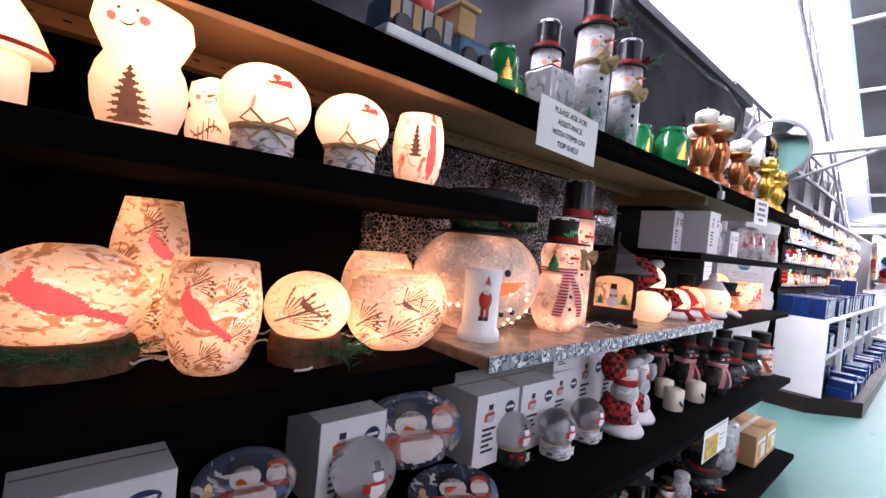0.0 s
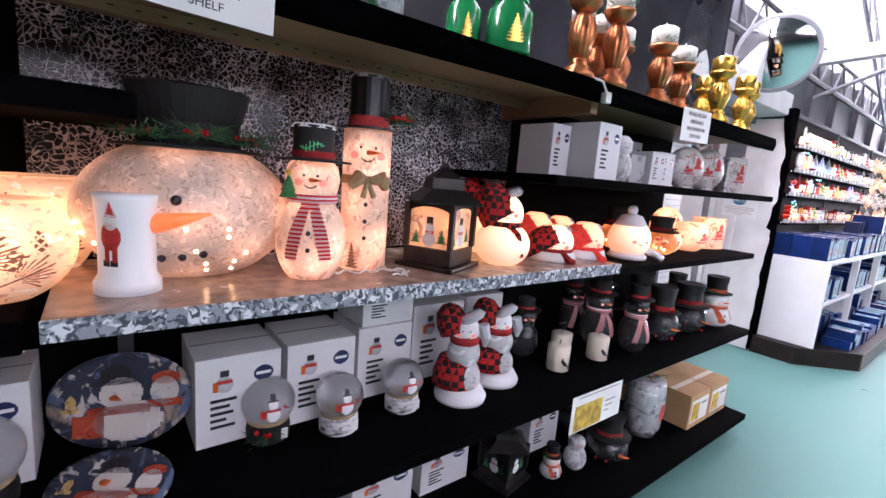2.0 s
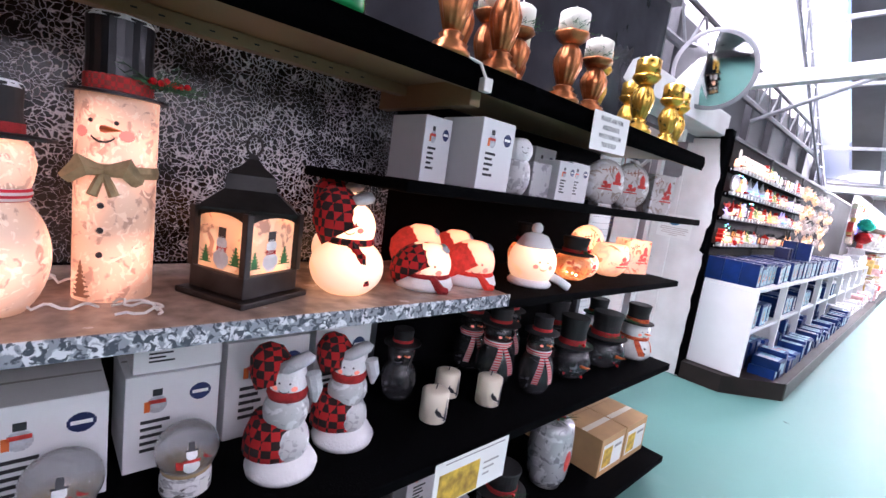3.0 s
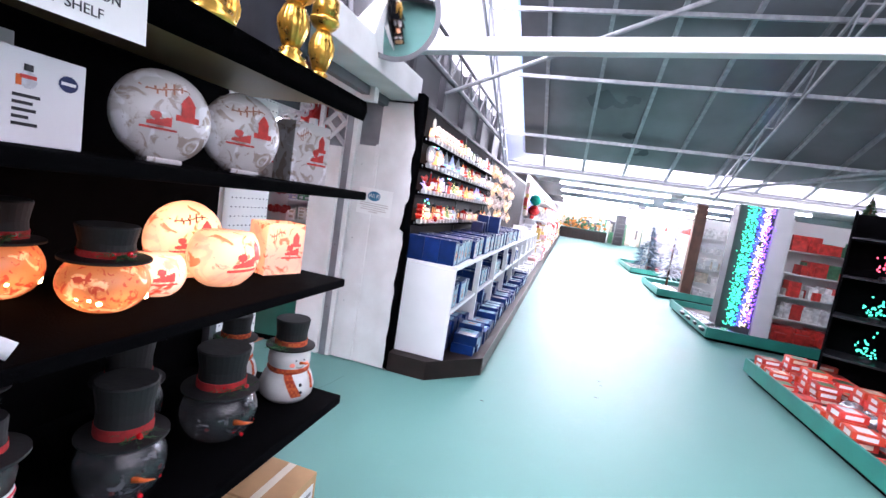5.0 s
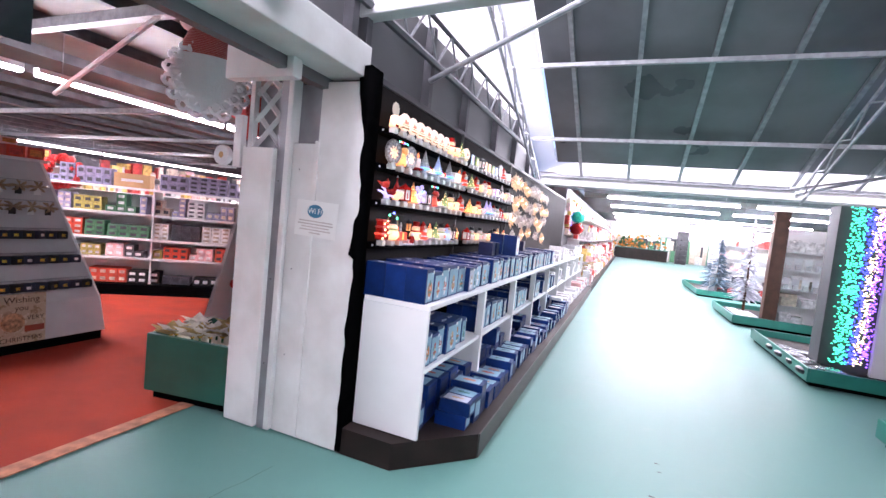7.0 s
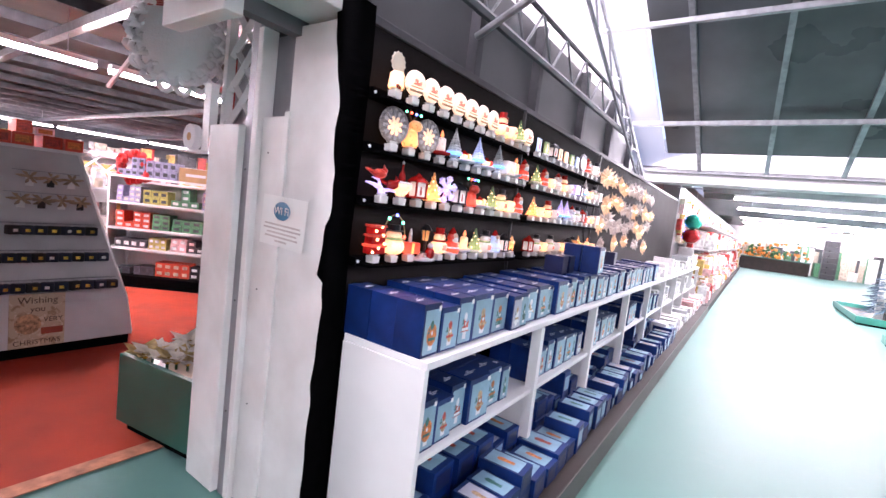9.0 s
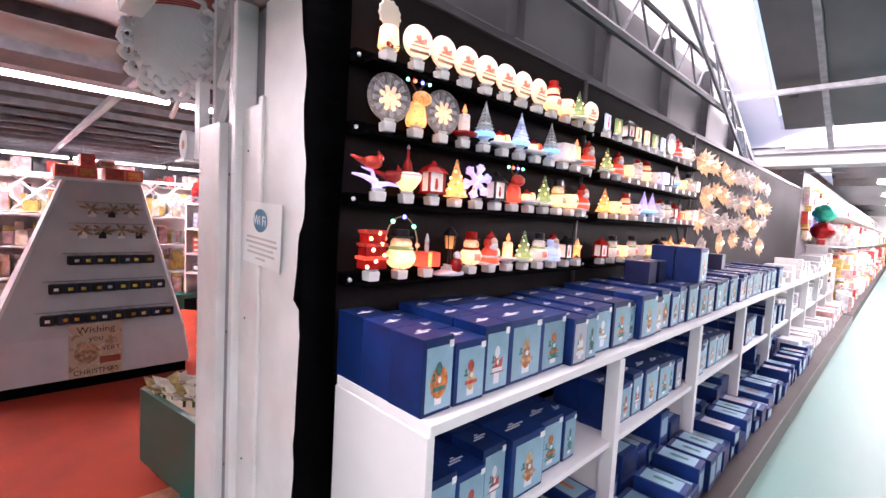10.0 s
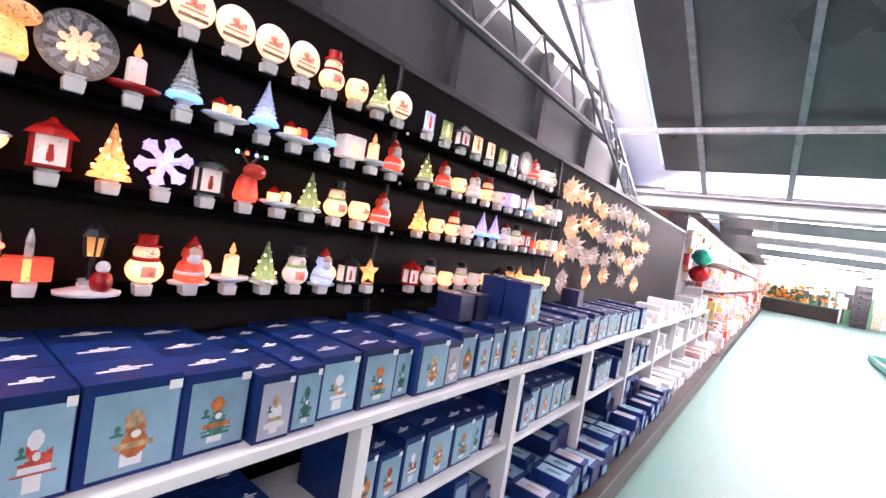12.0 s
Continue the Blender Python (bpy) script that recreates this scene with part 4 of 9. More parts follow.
def face(t, prof, v, s, nose=True, sx=1.0, sy=1.0, facing=None, cheeks=True):
    """Eyes, carrot nose, smile and cheeks at height v, s across."""
    fa = FACING if facing is None else facing
    f = on_lathe(prof, sx, sy, facing=fa)
    r = float(np.interp(v, [p[1] for p in prof], [p[0] for p in prof]))
    du = s / max(r, 0.01)
    for k in (-1, 1):
        p, nr = f(k * du * 0.55, v + s * 0.35)
        part("eye", ball(s * 0.11, p, u=8, v=6), BLACK_FLAT, t)
        if cheeks:
            part("cheek", decal(sh_disc, k * du - du * 0.33, k * du + du * 0.33, v - s * 0.5, v + s * 0.05, f, 12, 0.0016), BLUSH, t)
    part("smile", decal(sh_smile, -du * 0.5, du * 0.5, v - s * 0.75, v - s * 0.25, f, 18, 0.0016), BLACK_FLAT, t)
    if nose:
        p, nr = f(0, v)
        p, nr = Vector(p), Vector(nr)
        side = Vector((-nr.y, nr.x, 0))
        part("nose", tube([p - nr * 0.003, p + nr * s * 0.4 + side * s * 0.5, p + nr * s * 0.55 + side * s * 1.0], [s * 0.2, s * 0.12, s * 0.02], 8), ORANGE, t, "orange carrot nose", smooth=True)


def scarf(t, prof, v, length, material, sx=1.0, sy=1.0, w=0.2, spread=0.3):
    f = on_lathe(prof, sx, sy, facing=FACING)
    r = float(np.interp(v, [p[1] for p in prof], [p[0] for p in prof])) * max(sx, sy)
    part("scarf", lathe([(r + 0.002, v - 0.012), (r + 0.006, v), (r + 0.002, v + 0.012)], 28), material, t, smooth=True)
    for k in (-1, 1):
        bm = bmesh.new()
        q = []
        for i in range(9):
            zz = v - length * i / 8
            u = k * spread * (0.25 + 0.75 * i / 8)
            for du in (-w / 2, w / 2):
                p, nr = f(u + du, zz)
                q.append(bm.verts.new(Vector(p) + Vector(nr) * 0.004))
        for i in range(8):
            bm.faces.new((q[2 * i], q[2 * i + 1], q[2 * i + 3], q[2 * i + 2]))
        bmesh.ops.solidify(bm, geom=bm.faces[:], thickness=0.003)
        part("scarf_tail", bm, material, t)


def buttons(t, prof, vs, sx=1.0, sy=1.0):
    f = on_lathe(prof, sx, sy, facing=FACING)
    for v in vs:
        p, nr = f(0, v)
        part("button", ball(0.006, p, u=8, v=6), BLACK_FLAT, t)


mat_grey_print = mat("grey_print", (0.45, 0.46, 0.5), rough=0.6, var=0.3, scale=60, bump=0)


def carton(name, x, y, z, d, w, h, material, label, turn=0.0, print_=True, flap=True, category="box", group="white gift boxes"):
    """A card box; its printed front looks to +x. x is the front, y the middle."""
    t = base(name, pose(x, y, z, 0, 0, turn), label, category, group)
    part("carton", box(-d, 0, -w / 2, w / 2, 0.0005, h, 0.0025), material, t)
    if flap:
        part("flap_seam", box(-d * 0.52, -d * 0.48, -w / 2 + 0.004, w / 2 - 0.004, h, h + 0.0008), mat_seam, t)
    if print_:
        badge = part("badge", decal(sh_disc, w * 0.16, w * 0.4, h * 0.66, h * 0.84, on_plane(0.0002), 18, 0.0008), NAVY, t, "round navy badge")
        part("badge_bar", box(0.0012, 0.0018, w * 0.19, w * 0.37, h * 0.735, h * 0.77), PAPER, badge)
        pic = part("picture", decal(sh_disc, -w * 0.28, -w * 0.08, h * 0.6, h * 0.78, on_plane(0.0002), 16, 0.0006), mat_grey_print, t, "small snowman picture")
        part("picture_scarf", box(0.0008, 0.0014, -w * 0.27, -w * 0.09, h * 0.7, h * 0.74), RED_FLAT, pic)
        part("picture_scarf_end", box(0.0008, 0.0014, -w * 0.31, -w * 0.25, h * 0.62, h * 0.73), ORANGE, pic)
        part("picture_hat", box(0.0008, 0.0016, -w * 0.23, -w * 0.13, h * 0.78, h * 0.85), BLACK_FLAT, pic)
        for i, k in enumerate((0.3, 0.22, 0.26, 0.18, 0.28)):
            part("print_line", box(0.0006, 0.0012, -w * 0.34, -w * 0.34 + w * k, h * (0.5 - 0.075 * i), h * (0.535 - 0.075 * i)), INK, t)
    return t


mat_seam = mat("card_seam", (0.35, 0.34, 0.33), rough=0.8, bump=0)

# ---- top shelf ----
Z_TOP = 1.7458


def notice(x, y, z, w, h, lines, tilt=0.0):
    t = base("shelf_notice", pose(x, y, z, tilt, 0, 0), "white printed paper notice taped to the shelf edge", "notice", "shelf notices")
    part("sheet", box(0, 0.0015, -w / 2, w / 2, -h, 0, 0), PAPER, t)
    for i, s in enumerate(lines):
        text(s, h * 0.165, Matrix.Translation((0.0022, 0, -h * (0.17 + 0.22 * i))) @ FACE_X, INK, t)
    return t


WORDS = ("PLEASE ASK FOR", "ASSISTANCE", "WITH ITEMS ON", "TOP SHELF")
notice(0.064, 3.11, 1.758, 0.27, 0.125, WORDS, -2)
notice(0.064, 4.96, 1.752, 0.25, 0.13, WORDS, 2)


def candlestick(x, y, h, r, metal, candle=0.066, green=True, label=""):
    t = base("candlestick", pose(x, y, Z_TOP), label or "turned fluted copper candlestick with a white candle", "candlestick", "candlesticks on the top shelf")
    p = [(r, 0), (r, h * 0.05), (r * 0.8, h * 0.09), (r * 0.86, h * 0.12), (r * 0.5, h * 0.17), (r * 0.62, h * 0.21), (r * 0.42, h * 0.25)]
    part("foot", lathe(p, 24), metal, t, smooth=True)
    b = [(r * 0.42, h * 0.25), (r * 0.6, h * 0.38), (r * 0.78, h * 0.52), (r * 0.8, h * 0.62), (r * 0.6, h * 0.76), (r * 0.38, h * 0.84)]
    part("fluted_stem", lathe(b, 48, flutes=12, depth=0.06), metal, t, smooth=True)
    part("drip_pan", lathe([(r * 0.42, h * 0.84), (r * 0.75, h * 0.9), (r * 1.0, h * 0.97), (r * 0.96, h)], 24, flutes=6, depth=0.05), metal, t, smooth=True)
    if candle:
        part("candle", lathe([(r * 0.86, h), (r * 0.86, h + candle * 0.9), (r * 0.68, h + candle), (r * 0.2, h + candle * 0.92)], 20), WAX if metal is COPPER else metal, t, smooth=True)
        part("flame_tip", lathe([(0.004, h + candle * 0.9), (0.006, h + candle * 1.08), (0.001, h + candle * 1.3)], 8), WAX, t)
        if green:
            sprig(t, (0, 0, h + 0.006), r * 1.45, 30, 0, flat=0.3)
    return t


for x, y, h, r, g in ((0.005, 4.19, 0.235, 0.043, True), (-0.06, 4.27, 0.2, 0.038, True), (0.01, 4.37, 0.25, 0.044, True), (-0.05, 4.5, 0.17, 0.04, True), (-0.12, 4.58, 0.15, 0.038, False), (0.0, 4.70, 0.215, 0.046, True), (0.0, 4.87, 0.18, 0.045, True), (-0.1, 4.42, 0.2, 0.04, True)):
    candlestick(x, y + 0.03, h, r * 1.22, COPPER, green=g)
for x, y, h, r in ((-0.06, 5.02, 0.19, 0.048), (0.0, 5.28, 0.225, 0.056), (-0.01, 5.58, 0.2, 0.052), (-0.07, 5.82, 0.22, 0.05), (-0.17, 5.5, 0.2, 0.05)):
    candlestick(x, y, h, r, GOLD, green=False, label="turned gold candlestick with a gold candle")

# plug hanging over the edge
plug = base("loose_plug", pose(0.062, 4.27, 1.72), "white flex with a plug hanging over the shelf edge", "cable")
part("flex", tube([(-0.05, -0.1, 0.03), (-0.02, -0.02, 0.03), (0.0, 0.01, 0.02), (0.004, 0.03, -0.01)], 0.004), CABLE, plug)
part("plug", box(-0.008, 0.014, 0.02, 0.05, -0.045, -0.01, 0.004), CABLE, plug)


def green_jar(x, y, r, h):
    p = [(r * 0.9, 0), (r, 0.006), (r, h * 0.72), (r * 0.72, h * 0.86), (r * 0.7, h)]
    t = vessel("green_jar", x, y, Z_TOP, p, GREEN_GLASS, "shiny green glass jar lantern with a gold print", "jar", group="green jars")
    part("lid_ring", lathe([(r * 0.75, h * 0.9), (r * 0.77, h * 0.95), (r * 0.75, h)], 24), GREEN_GLASS, t)
    paint(t, p, sh_tree, GOLD, 0, h * 0.4, 0.45, h * 0.25)
    return t


green_jar(0.02, 2.87, 0.042, 0.1)
green_jar(0.0, 3.9, 0.066, 0.15)
green_jar(-0.08, 3.8, 0.05, 0.15)
green_jar(-0.06, 3.0, 0.04, 0.09)
t = base("glass_block", pose(0.02, 3.07, Z_TOP), "clear glass block ornament with a wavy rim", "ornament")
part("block", box(-0.05, 0.04, -0.055, 0.055, 0, 0.1, 0.006), SILVER_GLASS, t)
part("rim", box(-0.045, 0.035, -0.05, 0.05, 0.1, 0.106, 0.002), CLEAR, t)


def tube_snowman(x, y, z, r, h, hat_h, glass, sprigged=True, lit=False):
    p = [(r, 0), (r, h)]
    t = vessel("snowman_cylinder", x, y, z, p, glass, "tall glass cylinder snowman with a black top hat and burlap bow", "snowman", group="cylinder snowmen")
    face(t, p, h * 0.84, r * 0.55)
    part("burlap_band", lathe([(r + 0.002, h * 0.62), (r + 0.004, h * 0.65), (r + 0.002, h * 0.68)], 24), TWINE, t)
    bm = bmesh.new()
    for k in (-1, 1):
        tube([(r * 0.9, -r * 0.4, h * 0.65), (r * 1.15, -r * 0.4 + k * r * 0.5, h * 0.67), (r * 0.98, -r * 0.4 + k * r * 0.8, h * 0.6)], [0.008, 0.022, 0.012], 6, bm)
        tube([(r * 0.9, -r * 0.4, h * 0.65), (r * 1.05, -r * 0.4 + k * r * 0.25, h * 0.53)], [0.006, 0.009], 6, bm)
    part("bow", bm, TWINE, t, "burlap bow")
    buttons(t, p, (h * 0.48, h * 0.36, h * 0.24))
    paint(t, p, sh_tree, BROWN_DECAL if lit else GREEN_FLAT, -0.5, h * 0.12, 0.35, h * 0.1)
    top_hat(t, h, r * 0.82, hat_h, r * 1.25, HAT_METAL, TARTAN, snow=True)
    if sprigged:
        sprig(t, (r * 0.7, r * 1.0, h + 0.03), r * 1.1, 60, 14)
    return t


tube_snowman(0.0, 3.29, Z_TOP, 0.052, 0.30, 0.11, FROST)
tube_snowman(0.0, 3.5, Z_TOP, 0.048, 0.25, 0.09, FROST)
tube_snowman(-0.12, 3.22, Z_TOP, 0.045, 0.24, 0.09, FROST, False)

truck = base("toy_train", pose(0.01, 2.68, Z_TOP), "painted resin toy train with a red-clad figure and snowy base", "ornament")
part("snow_base", box(-0.07, 0.045, -0.15, 0.15, 0, 0.022, 0.008), SNOW, truck)
part("wagon", box(-0.05, 0.03, -0.14, 0.02, 0.03, 0.085, 0.006), mat("blue_resin", (0.04, 0.12, 0.22), rough=0.4, var=0.25, scale=20), truck)
for i in range(6):
    part("slat", box(0.0305, 0.034, -0.138 + 0.026 * i, -0.118 + 0.026 * i, 0.034, 0.08, 0.001), mat_seam if i % 2 else KRAFT, truck)
part("engine", box(-0.045, 0.03, 0.04, 0.14, 0.03, 0.075, 0.012), mat("blue_resin_cab", (0.05, 0.13, 0.2), rough=0.4, var=0.3, scale=20), truck)
part("cab_roof", box(-0.05, 0.035, 0.03, 0.09, 0.13, 0.14, 0.004), KRAFT, truck)
part("cab", box(-0.04, 0.025, 0.035, 0.085, 0.075, 0.13, 0.004), KRAFT, truck)
for y in (-0.11, -0.04, 0.065, 0.115):
    bm = lathe([(0.02, -0.006), (0.022, 0), (0.02, 0.006)], 16)
    bm.transform(Matrix.Translation((0.035, y, 0.03)) @ Matrix.Rotation(radians(90), 4, "Y"))
    part("wheel", bm, HAT_METAL, truck)
part("figure", lathe(round_profile(0.035, 0.07, 0.7, 0.4), 16, at=(-0.01, -0.05, 0.08)), RED, truck, smooth=True)
part("figure_head", ball(0.024, (-0.01, -0.05, 0.165)), CREAM, truck, smooth=True)
part("hat", lathe([(0.024, 0.17), (0.018, 0.19), (0.004, 0.21)], 14, at=(-0.01, -0.05, 0)), RED, truck, smooth=True)
part("sack", ball(0.03, (-0.01, -0.11, 0.1), sz=1.2), BARK, truck, smooth=True)

# ---- upper shelf, lit ----
Z_UP = 1.4955


def birch_globe(x, y, z, r, lit, hb=0.05):
    t = base("birch_globe", pose(x, y, z), "frosted round glass globe on a birch-bark base tied with twine", "globe lamp", "birch-base globes")
    part("birch_base", lathe([(r * 0.72, 0), (r * 0.74, hb * 0.5), (r * 0.72, hb)], 26), BIRCH, t)
    p = round_profile(r, r * 1.55, 0.7, 0.25, z0=hb)
    part("globe", lathe(p, 30, 1.0, 1.08), lit, t, smooth=True)
    part("twine", lathe([(r * 0.76, hb - 0.006), (r * 0.79, hb), (r * 0.76, hb + 0.006)], 24), TWINE, t)
    bm = bmesh.new()
    for k in (-1, 1):
        c = Vector((r * 0.75, -r * 0.2, hb))
        tube([c, c + Vector((0.01, k * 0.03, 0.018)), c + Vector((0.012, k * 0.045, 0.0)), c + Vector((0.01, k * 0.02, -0.006)), c], 0.0022, 5, bm)
        tube([c, c + Vector((0.012, k * 0.03, -0.03))], 0.0022, 5, bm)
    part("bow", bm, TWINE, t, "jute twine bow")
    f = on_lathe(p, 1.0, 1.08, facing=FACING)
    part("motif", decal(sh_sleigh, 0.05, 0.8, hb + r * 0.75, hb + r * 1.25, f, 22, 0.0016), RED_DECAL if lit is GLOW_MUSH else RED_FLAT, t, "painted red bird motif")
    return t


birch_globe(-0.055, 2.37, Z_UP, 0.071, GLOW_MUSH)
birch_globe(-0.045, 2.535, Z_UP, 0.067, GLOW_MUSH)
p = [(0.045, 0), (0.058, 0.04), (0.061, 0.07), (0.055, 0.095), (0.046, 0.112), (0.055, 0.13), (0.064, 0.15), (0.06, 0.175), (0.03, 0.19)]
t = vessel("snowman_lamp", -0.05, 2.19, Z_UP, p, GLOW_CREAM, "lit frosted glass snowman lamp with a brown tree print", "snowman lamp")
paint(t, p, sh_tree, BROWN_DECAL, 0.1, 0.05, 0.62, 0.04, n=40)
face(t, p, 0.15, 0.02, nose=False)
p = [(0.035, 0), (0.042, 0.04), (0.04, 0.075), (0.034, 0.085), (0.04, 0.1), (0.036, 0.125), (0.012, 0.14)]
t = vessel("snowman_lamp", -0.15, 2.31, Z_UP, p, GLOW_MUSH, "small lit glass snowman lamp with a striped cap", "snowman lamp")
paint(t, p, sh_twig, BROWN_DECAL, 0.0, 0.04, 0.6, 0.03)
face(t, p, 0.1, 0.016)
p = [(0.04, 0), (0.042, 0.075)]
t = vessel("cottage_lamp", -0.06, 2.03, Z_UP, p, GLOW_CREAM, "lit frosted glass cottage lamp with a snowy pointed roof", "lamp")
q = [(0.064, 0.07), (0.06, 0.085), (0.045, 0.12), (0.02, 0.155), (0.003, 0.17)]
part("roof", lathe(q, 26), GLOW_CREAM, t, smooth=True)
part("trim", lathe([(0.0645, 0.076), (0.066, 0.079), (0.064, 0.082)], 26), RED_FLAT, t)
p = [(0.036, 0), (0.05, 0.03), (0.057, 0.08), (0.054, 0.12), (0.046, 0.155)]
t = vessel("printed_vase", -0.05, 2.705, Z_UP, p, GLOW_SANTA, "lit glass vase printed with a winter scene in red", "vase lamp")
paint(t, p, sh_figure, RED_DECAL, 0.35, 0.075, 0.4, 0.06)
paint(t, p, sh_tree, BROWN_DECAL, -0.3, 0.1, 0.3, 0.04)

# ---- main shelf, lit glass ----
Z_MAIN = 1.1005
bird_label = "painted red cardinal"
t = base("cardinal_globe", pose(-0.24, 2.13, Z_MAIN), "lit oval glass globe with a painted cardinal on a log", "globe lamp")
part("log_base", lathe([(0.105, 0), (0.11, 0.03), (0.1, 0.06)], 26, 0.6, 1.0, flutes=13, depth=0.02), BARK, t)
p = round_profile(0.125, 0.165, 0.65, 0.3, z0=0.055)
part("globe", lathe(p, 32, 0.6, 1.0), GLOW_CARDINAL, t, smooth=True)
f = on_lathe(p, 0.6, 1.0, facing=0)
part("bird", decal(sh_bird, -0.9, 0.75, 0.075, 0.19, f, 40, 0.0016), RED_DECAL, t, bird_label)
sprig(t, (0.085, -0.02, 0.05), 0.1, 40, 0, flat=0.3)
sprig(t, (0.06, 0.09, 0.05), 0.07, 26, 0, flat=0.3)

p = [(0.06, 0), (0.072, 0.02), (0.078, 0.12), (0.07, 0.23), (0.052, 0.315)]
t = vessel("cardinal_vase", -0.36, 2.265, Z_MAIN, p, GLOW_CARDINAL, "tall lit glass vase painted with a cardinal in snow", "vase lamp", 0.7, 1.0)
paint(t, p, sh_bird, RED_DECAL, 0.4, 0.21, 0.55, 0.05, 0.7, 1.0, "bird", 34, -0.2)
for u, v in ((0.0, 0.1), (0.6, 0.13), (0.1, 0.27), (-0.5, 0.19)):
    paint(t, p, sh_needles, BROWN_DECAL, u, v, 0.45, 0.04, 0.7, 1.0, "needle_motif", 44, -0.2)
    paint(t, p, sh_cone, BROWN_DECAL, u + 0.3, v - 0.035, 0.15, 0.022, 0.7, 1.0, "cone_motif", 24, -0.2)
p = [(0.05, 0), (0.066, 0.02), (0.084, 0.08), (0.086, 0.13), (0.074, 0.207)]
t = vessel("cardinal_vase", -0.17, 2.345, Z_MAIN, p, GLOW_CARDINAL, "lit glass vase painted with a red cardinal on a branch", "vase lamp")
paint(t, p, sh_bird, RED_DECAL, -0.05, 0.115, 0.62, 0.062, name="bird", n=44)
for u, v in ((0.15, 0.05), (0.75, 0.09), (0.6, 0.16), (-0.6, 0.05), (-0.1, 0.18)):
    paint(t, p, sh_needles, BROWN_DECAL, u, v, 0.34, 0.028, name="needle_motif", n=44)
    paint(t, p, sh_cone, BROWN_DECAL, u + 0.22, v - 0.02, 0.12, 0.018, name="cone_motif", n=24)

t = base("log_globe", pose(-0.16, 2.53, Z_MAIN), "lit round glass globe with pine cones on a cut log base", "globe lamp")
part("log_base", lathe([(0.074, 0), (0.078, 0.03), (0.073, 0.06)], 26, flutes=15, depth=0.02), BARK, t)
p = round_profile(0.09, 0.135, 0.62, 0.2, z0=0.055)
part("globe", lathe(p, 32), GLOW_PINE, t, smooth=True)
f = on_lathe(p, facing=FACING)
part("motif", decal(sh_bird, -0.25, 0.3, 0.105, 0.15, f, 26, 0.0012), BROWN_DECAL, t, "painted chickadee")
part("needle_motif", decal(sh_needles, -0.8, 0.6, 0.08, 0.17, f, 60, 0.0014), BROWN_DECAL, t, "painted pine twigs")
part("cone_motif", decal(sh_cone, 0.25, 0.6, 0.085, 0.125, f, 26, 0.0018), BROWN_DECAL, t, "painted pine cone")
sprig(t, (0.085, 0.03, 0.035), 0.08, 44, 0, flat=0.5)
sprig(t, (0.05, 0.08, 0.03), 0.07, 34, 0, flat=0.5)
part("pine_cone", ball(0.018, (0.085, 0.03, 0.03), sz=1.3, u=10, v=8), BARK, t)


def pine_bowl(x, y, r, h, k):
    p = round_profile(r, h, 0.5, 0.72)
    t = vessel("pinecone_bowl", x, y, Z_MAIN, p, GLOW_PINE, "lit flattened glass bowl painted with pine cones and chickadees", "bowl lamp", 0.62, 1.0, group="pine-cone bowls")
    for u, v, du in ((0.3, 0.3, 0.13), (0.66, 0.45, 0.14), (-0.55, 0.4, 0.12), (0.95, 0.62, 0.12)):
        paint(t, p, sh_cone, BROWN_DECAL, u, h * v, du, h * 0.12, 0.62, 1.0, "cone_motif", 30, -0.25)
    for u, v, du, dv in ((-0.1, 0.34, 0.42, 0.2), (0.45, 0.56, 0.4, 0.2), (-0.7, 0.5, 0.35, 0.22), (0.15, 0.74, 0.4, 0.14), (0.9, 0.36, 0.35, 0.2)):
        paint(t, p, sh_needles, BROWN_DECAL, u, h * v, du, h * dv, 0.62, 1.0, "needle_motif", 56, -0.25)
    paint(t, p, sh_bird, BROWN_DECAL, 0.02, h * 0.62, 0.2, h * 0.1, 0.62, 1.0, "bird", 30, -0.25)
    part("rim", lathe([(r * 0.72, h), (r * 0.735, h + 0.003), (r * 0.7, h + 0.005)], 32, 0.62, 1.0), GLOW_PINE, t)
    return t


pine_bowl(-0.185, 2.79, 0.148, 0.19, 0)
pine_bowl(-0.375, 2.85, 0.12, 0.225, 1)

# ---- marble shelf ----
Z_MAR = 1.1205
p = round_profile(0.232, 0.29, 0.45, 0.55)
t = vessel("snowman_fishbowl", -0.255, 3.15, Z_MAR, p, GLOW_ICE, "large lit crackle-glass fishbowl snowman with a black hat", "snowman bowl", 0.75, 1.0, 40)
f = on_lathe(p, 0.75, 1.0, facing=-0.35)
for u, v in ((-0.4, 0.17), (0.12, 0.185)):
    part("eye", ball(0.011, f(u, v)[0], u=10, v=8), BLACK_FLAT, t)
a, nr = [Vector(q) for q in f(-0.1, 0.135)]
b2 = Vector(f(0.42, 0.16)[0])
part("nose", tube([a + nr * 0.004, (a + b2) / 2 + nr * 0.03, b2 + nr * 0.012], [0.022, 0.015, 0.002], 10), LIT_CARROT, t, "orange carrot nose", smooth=True)
for i in range(5):
    u = -0.45 + 0.2 * i
    part("mouth_coal", ball(0.009, f(u, 0.06 + 0.05 * (u + 0.05) ** 2)[0], u=8, v=6), BLACK_FLAT, t)
bulb_rnd = random.Random(26)
for i in range(14):
    a1, zz = bulb_rnd.uniform(-1.3, 0.5), bulb_rnd.uniform(0.02, 0.13)
    rr = float(np.interp(zz, [q[1] for q in p], [q[0] for q in p])) + 0.001
    part("fairy_bulb", ball(0.0045, (0.75 * rr * math.cos(a1), rr * math.sin(a1), zz), u=8, v=6), GLOW_WARM, t)
part("rim", lathe([(0.126, 0.284), (0.132, 0.288), (0.122, 0.291)], 32, 0.75, 1.0), CLEAR, t)
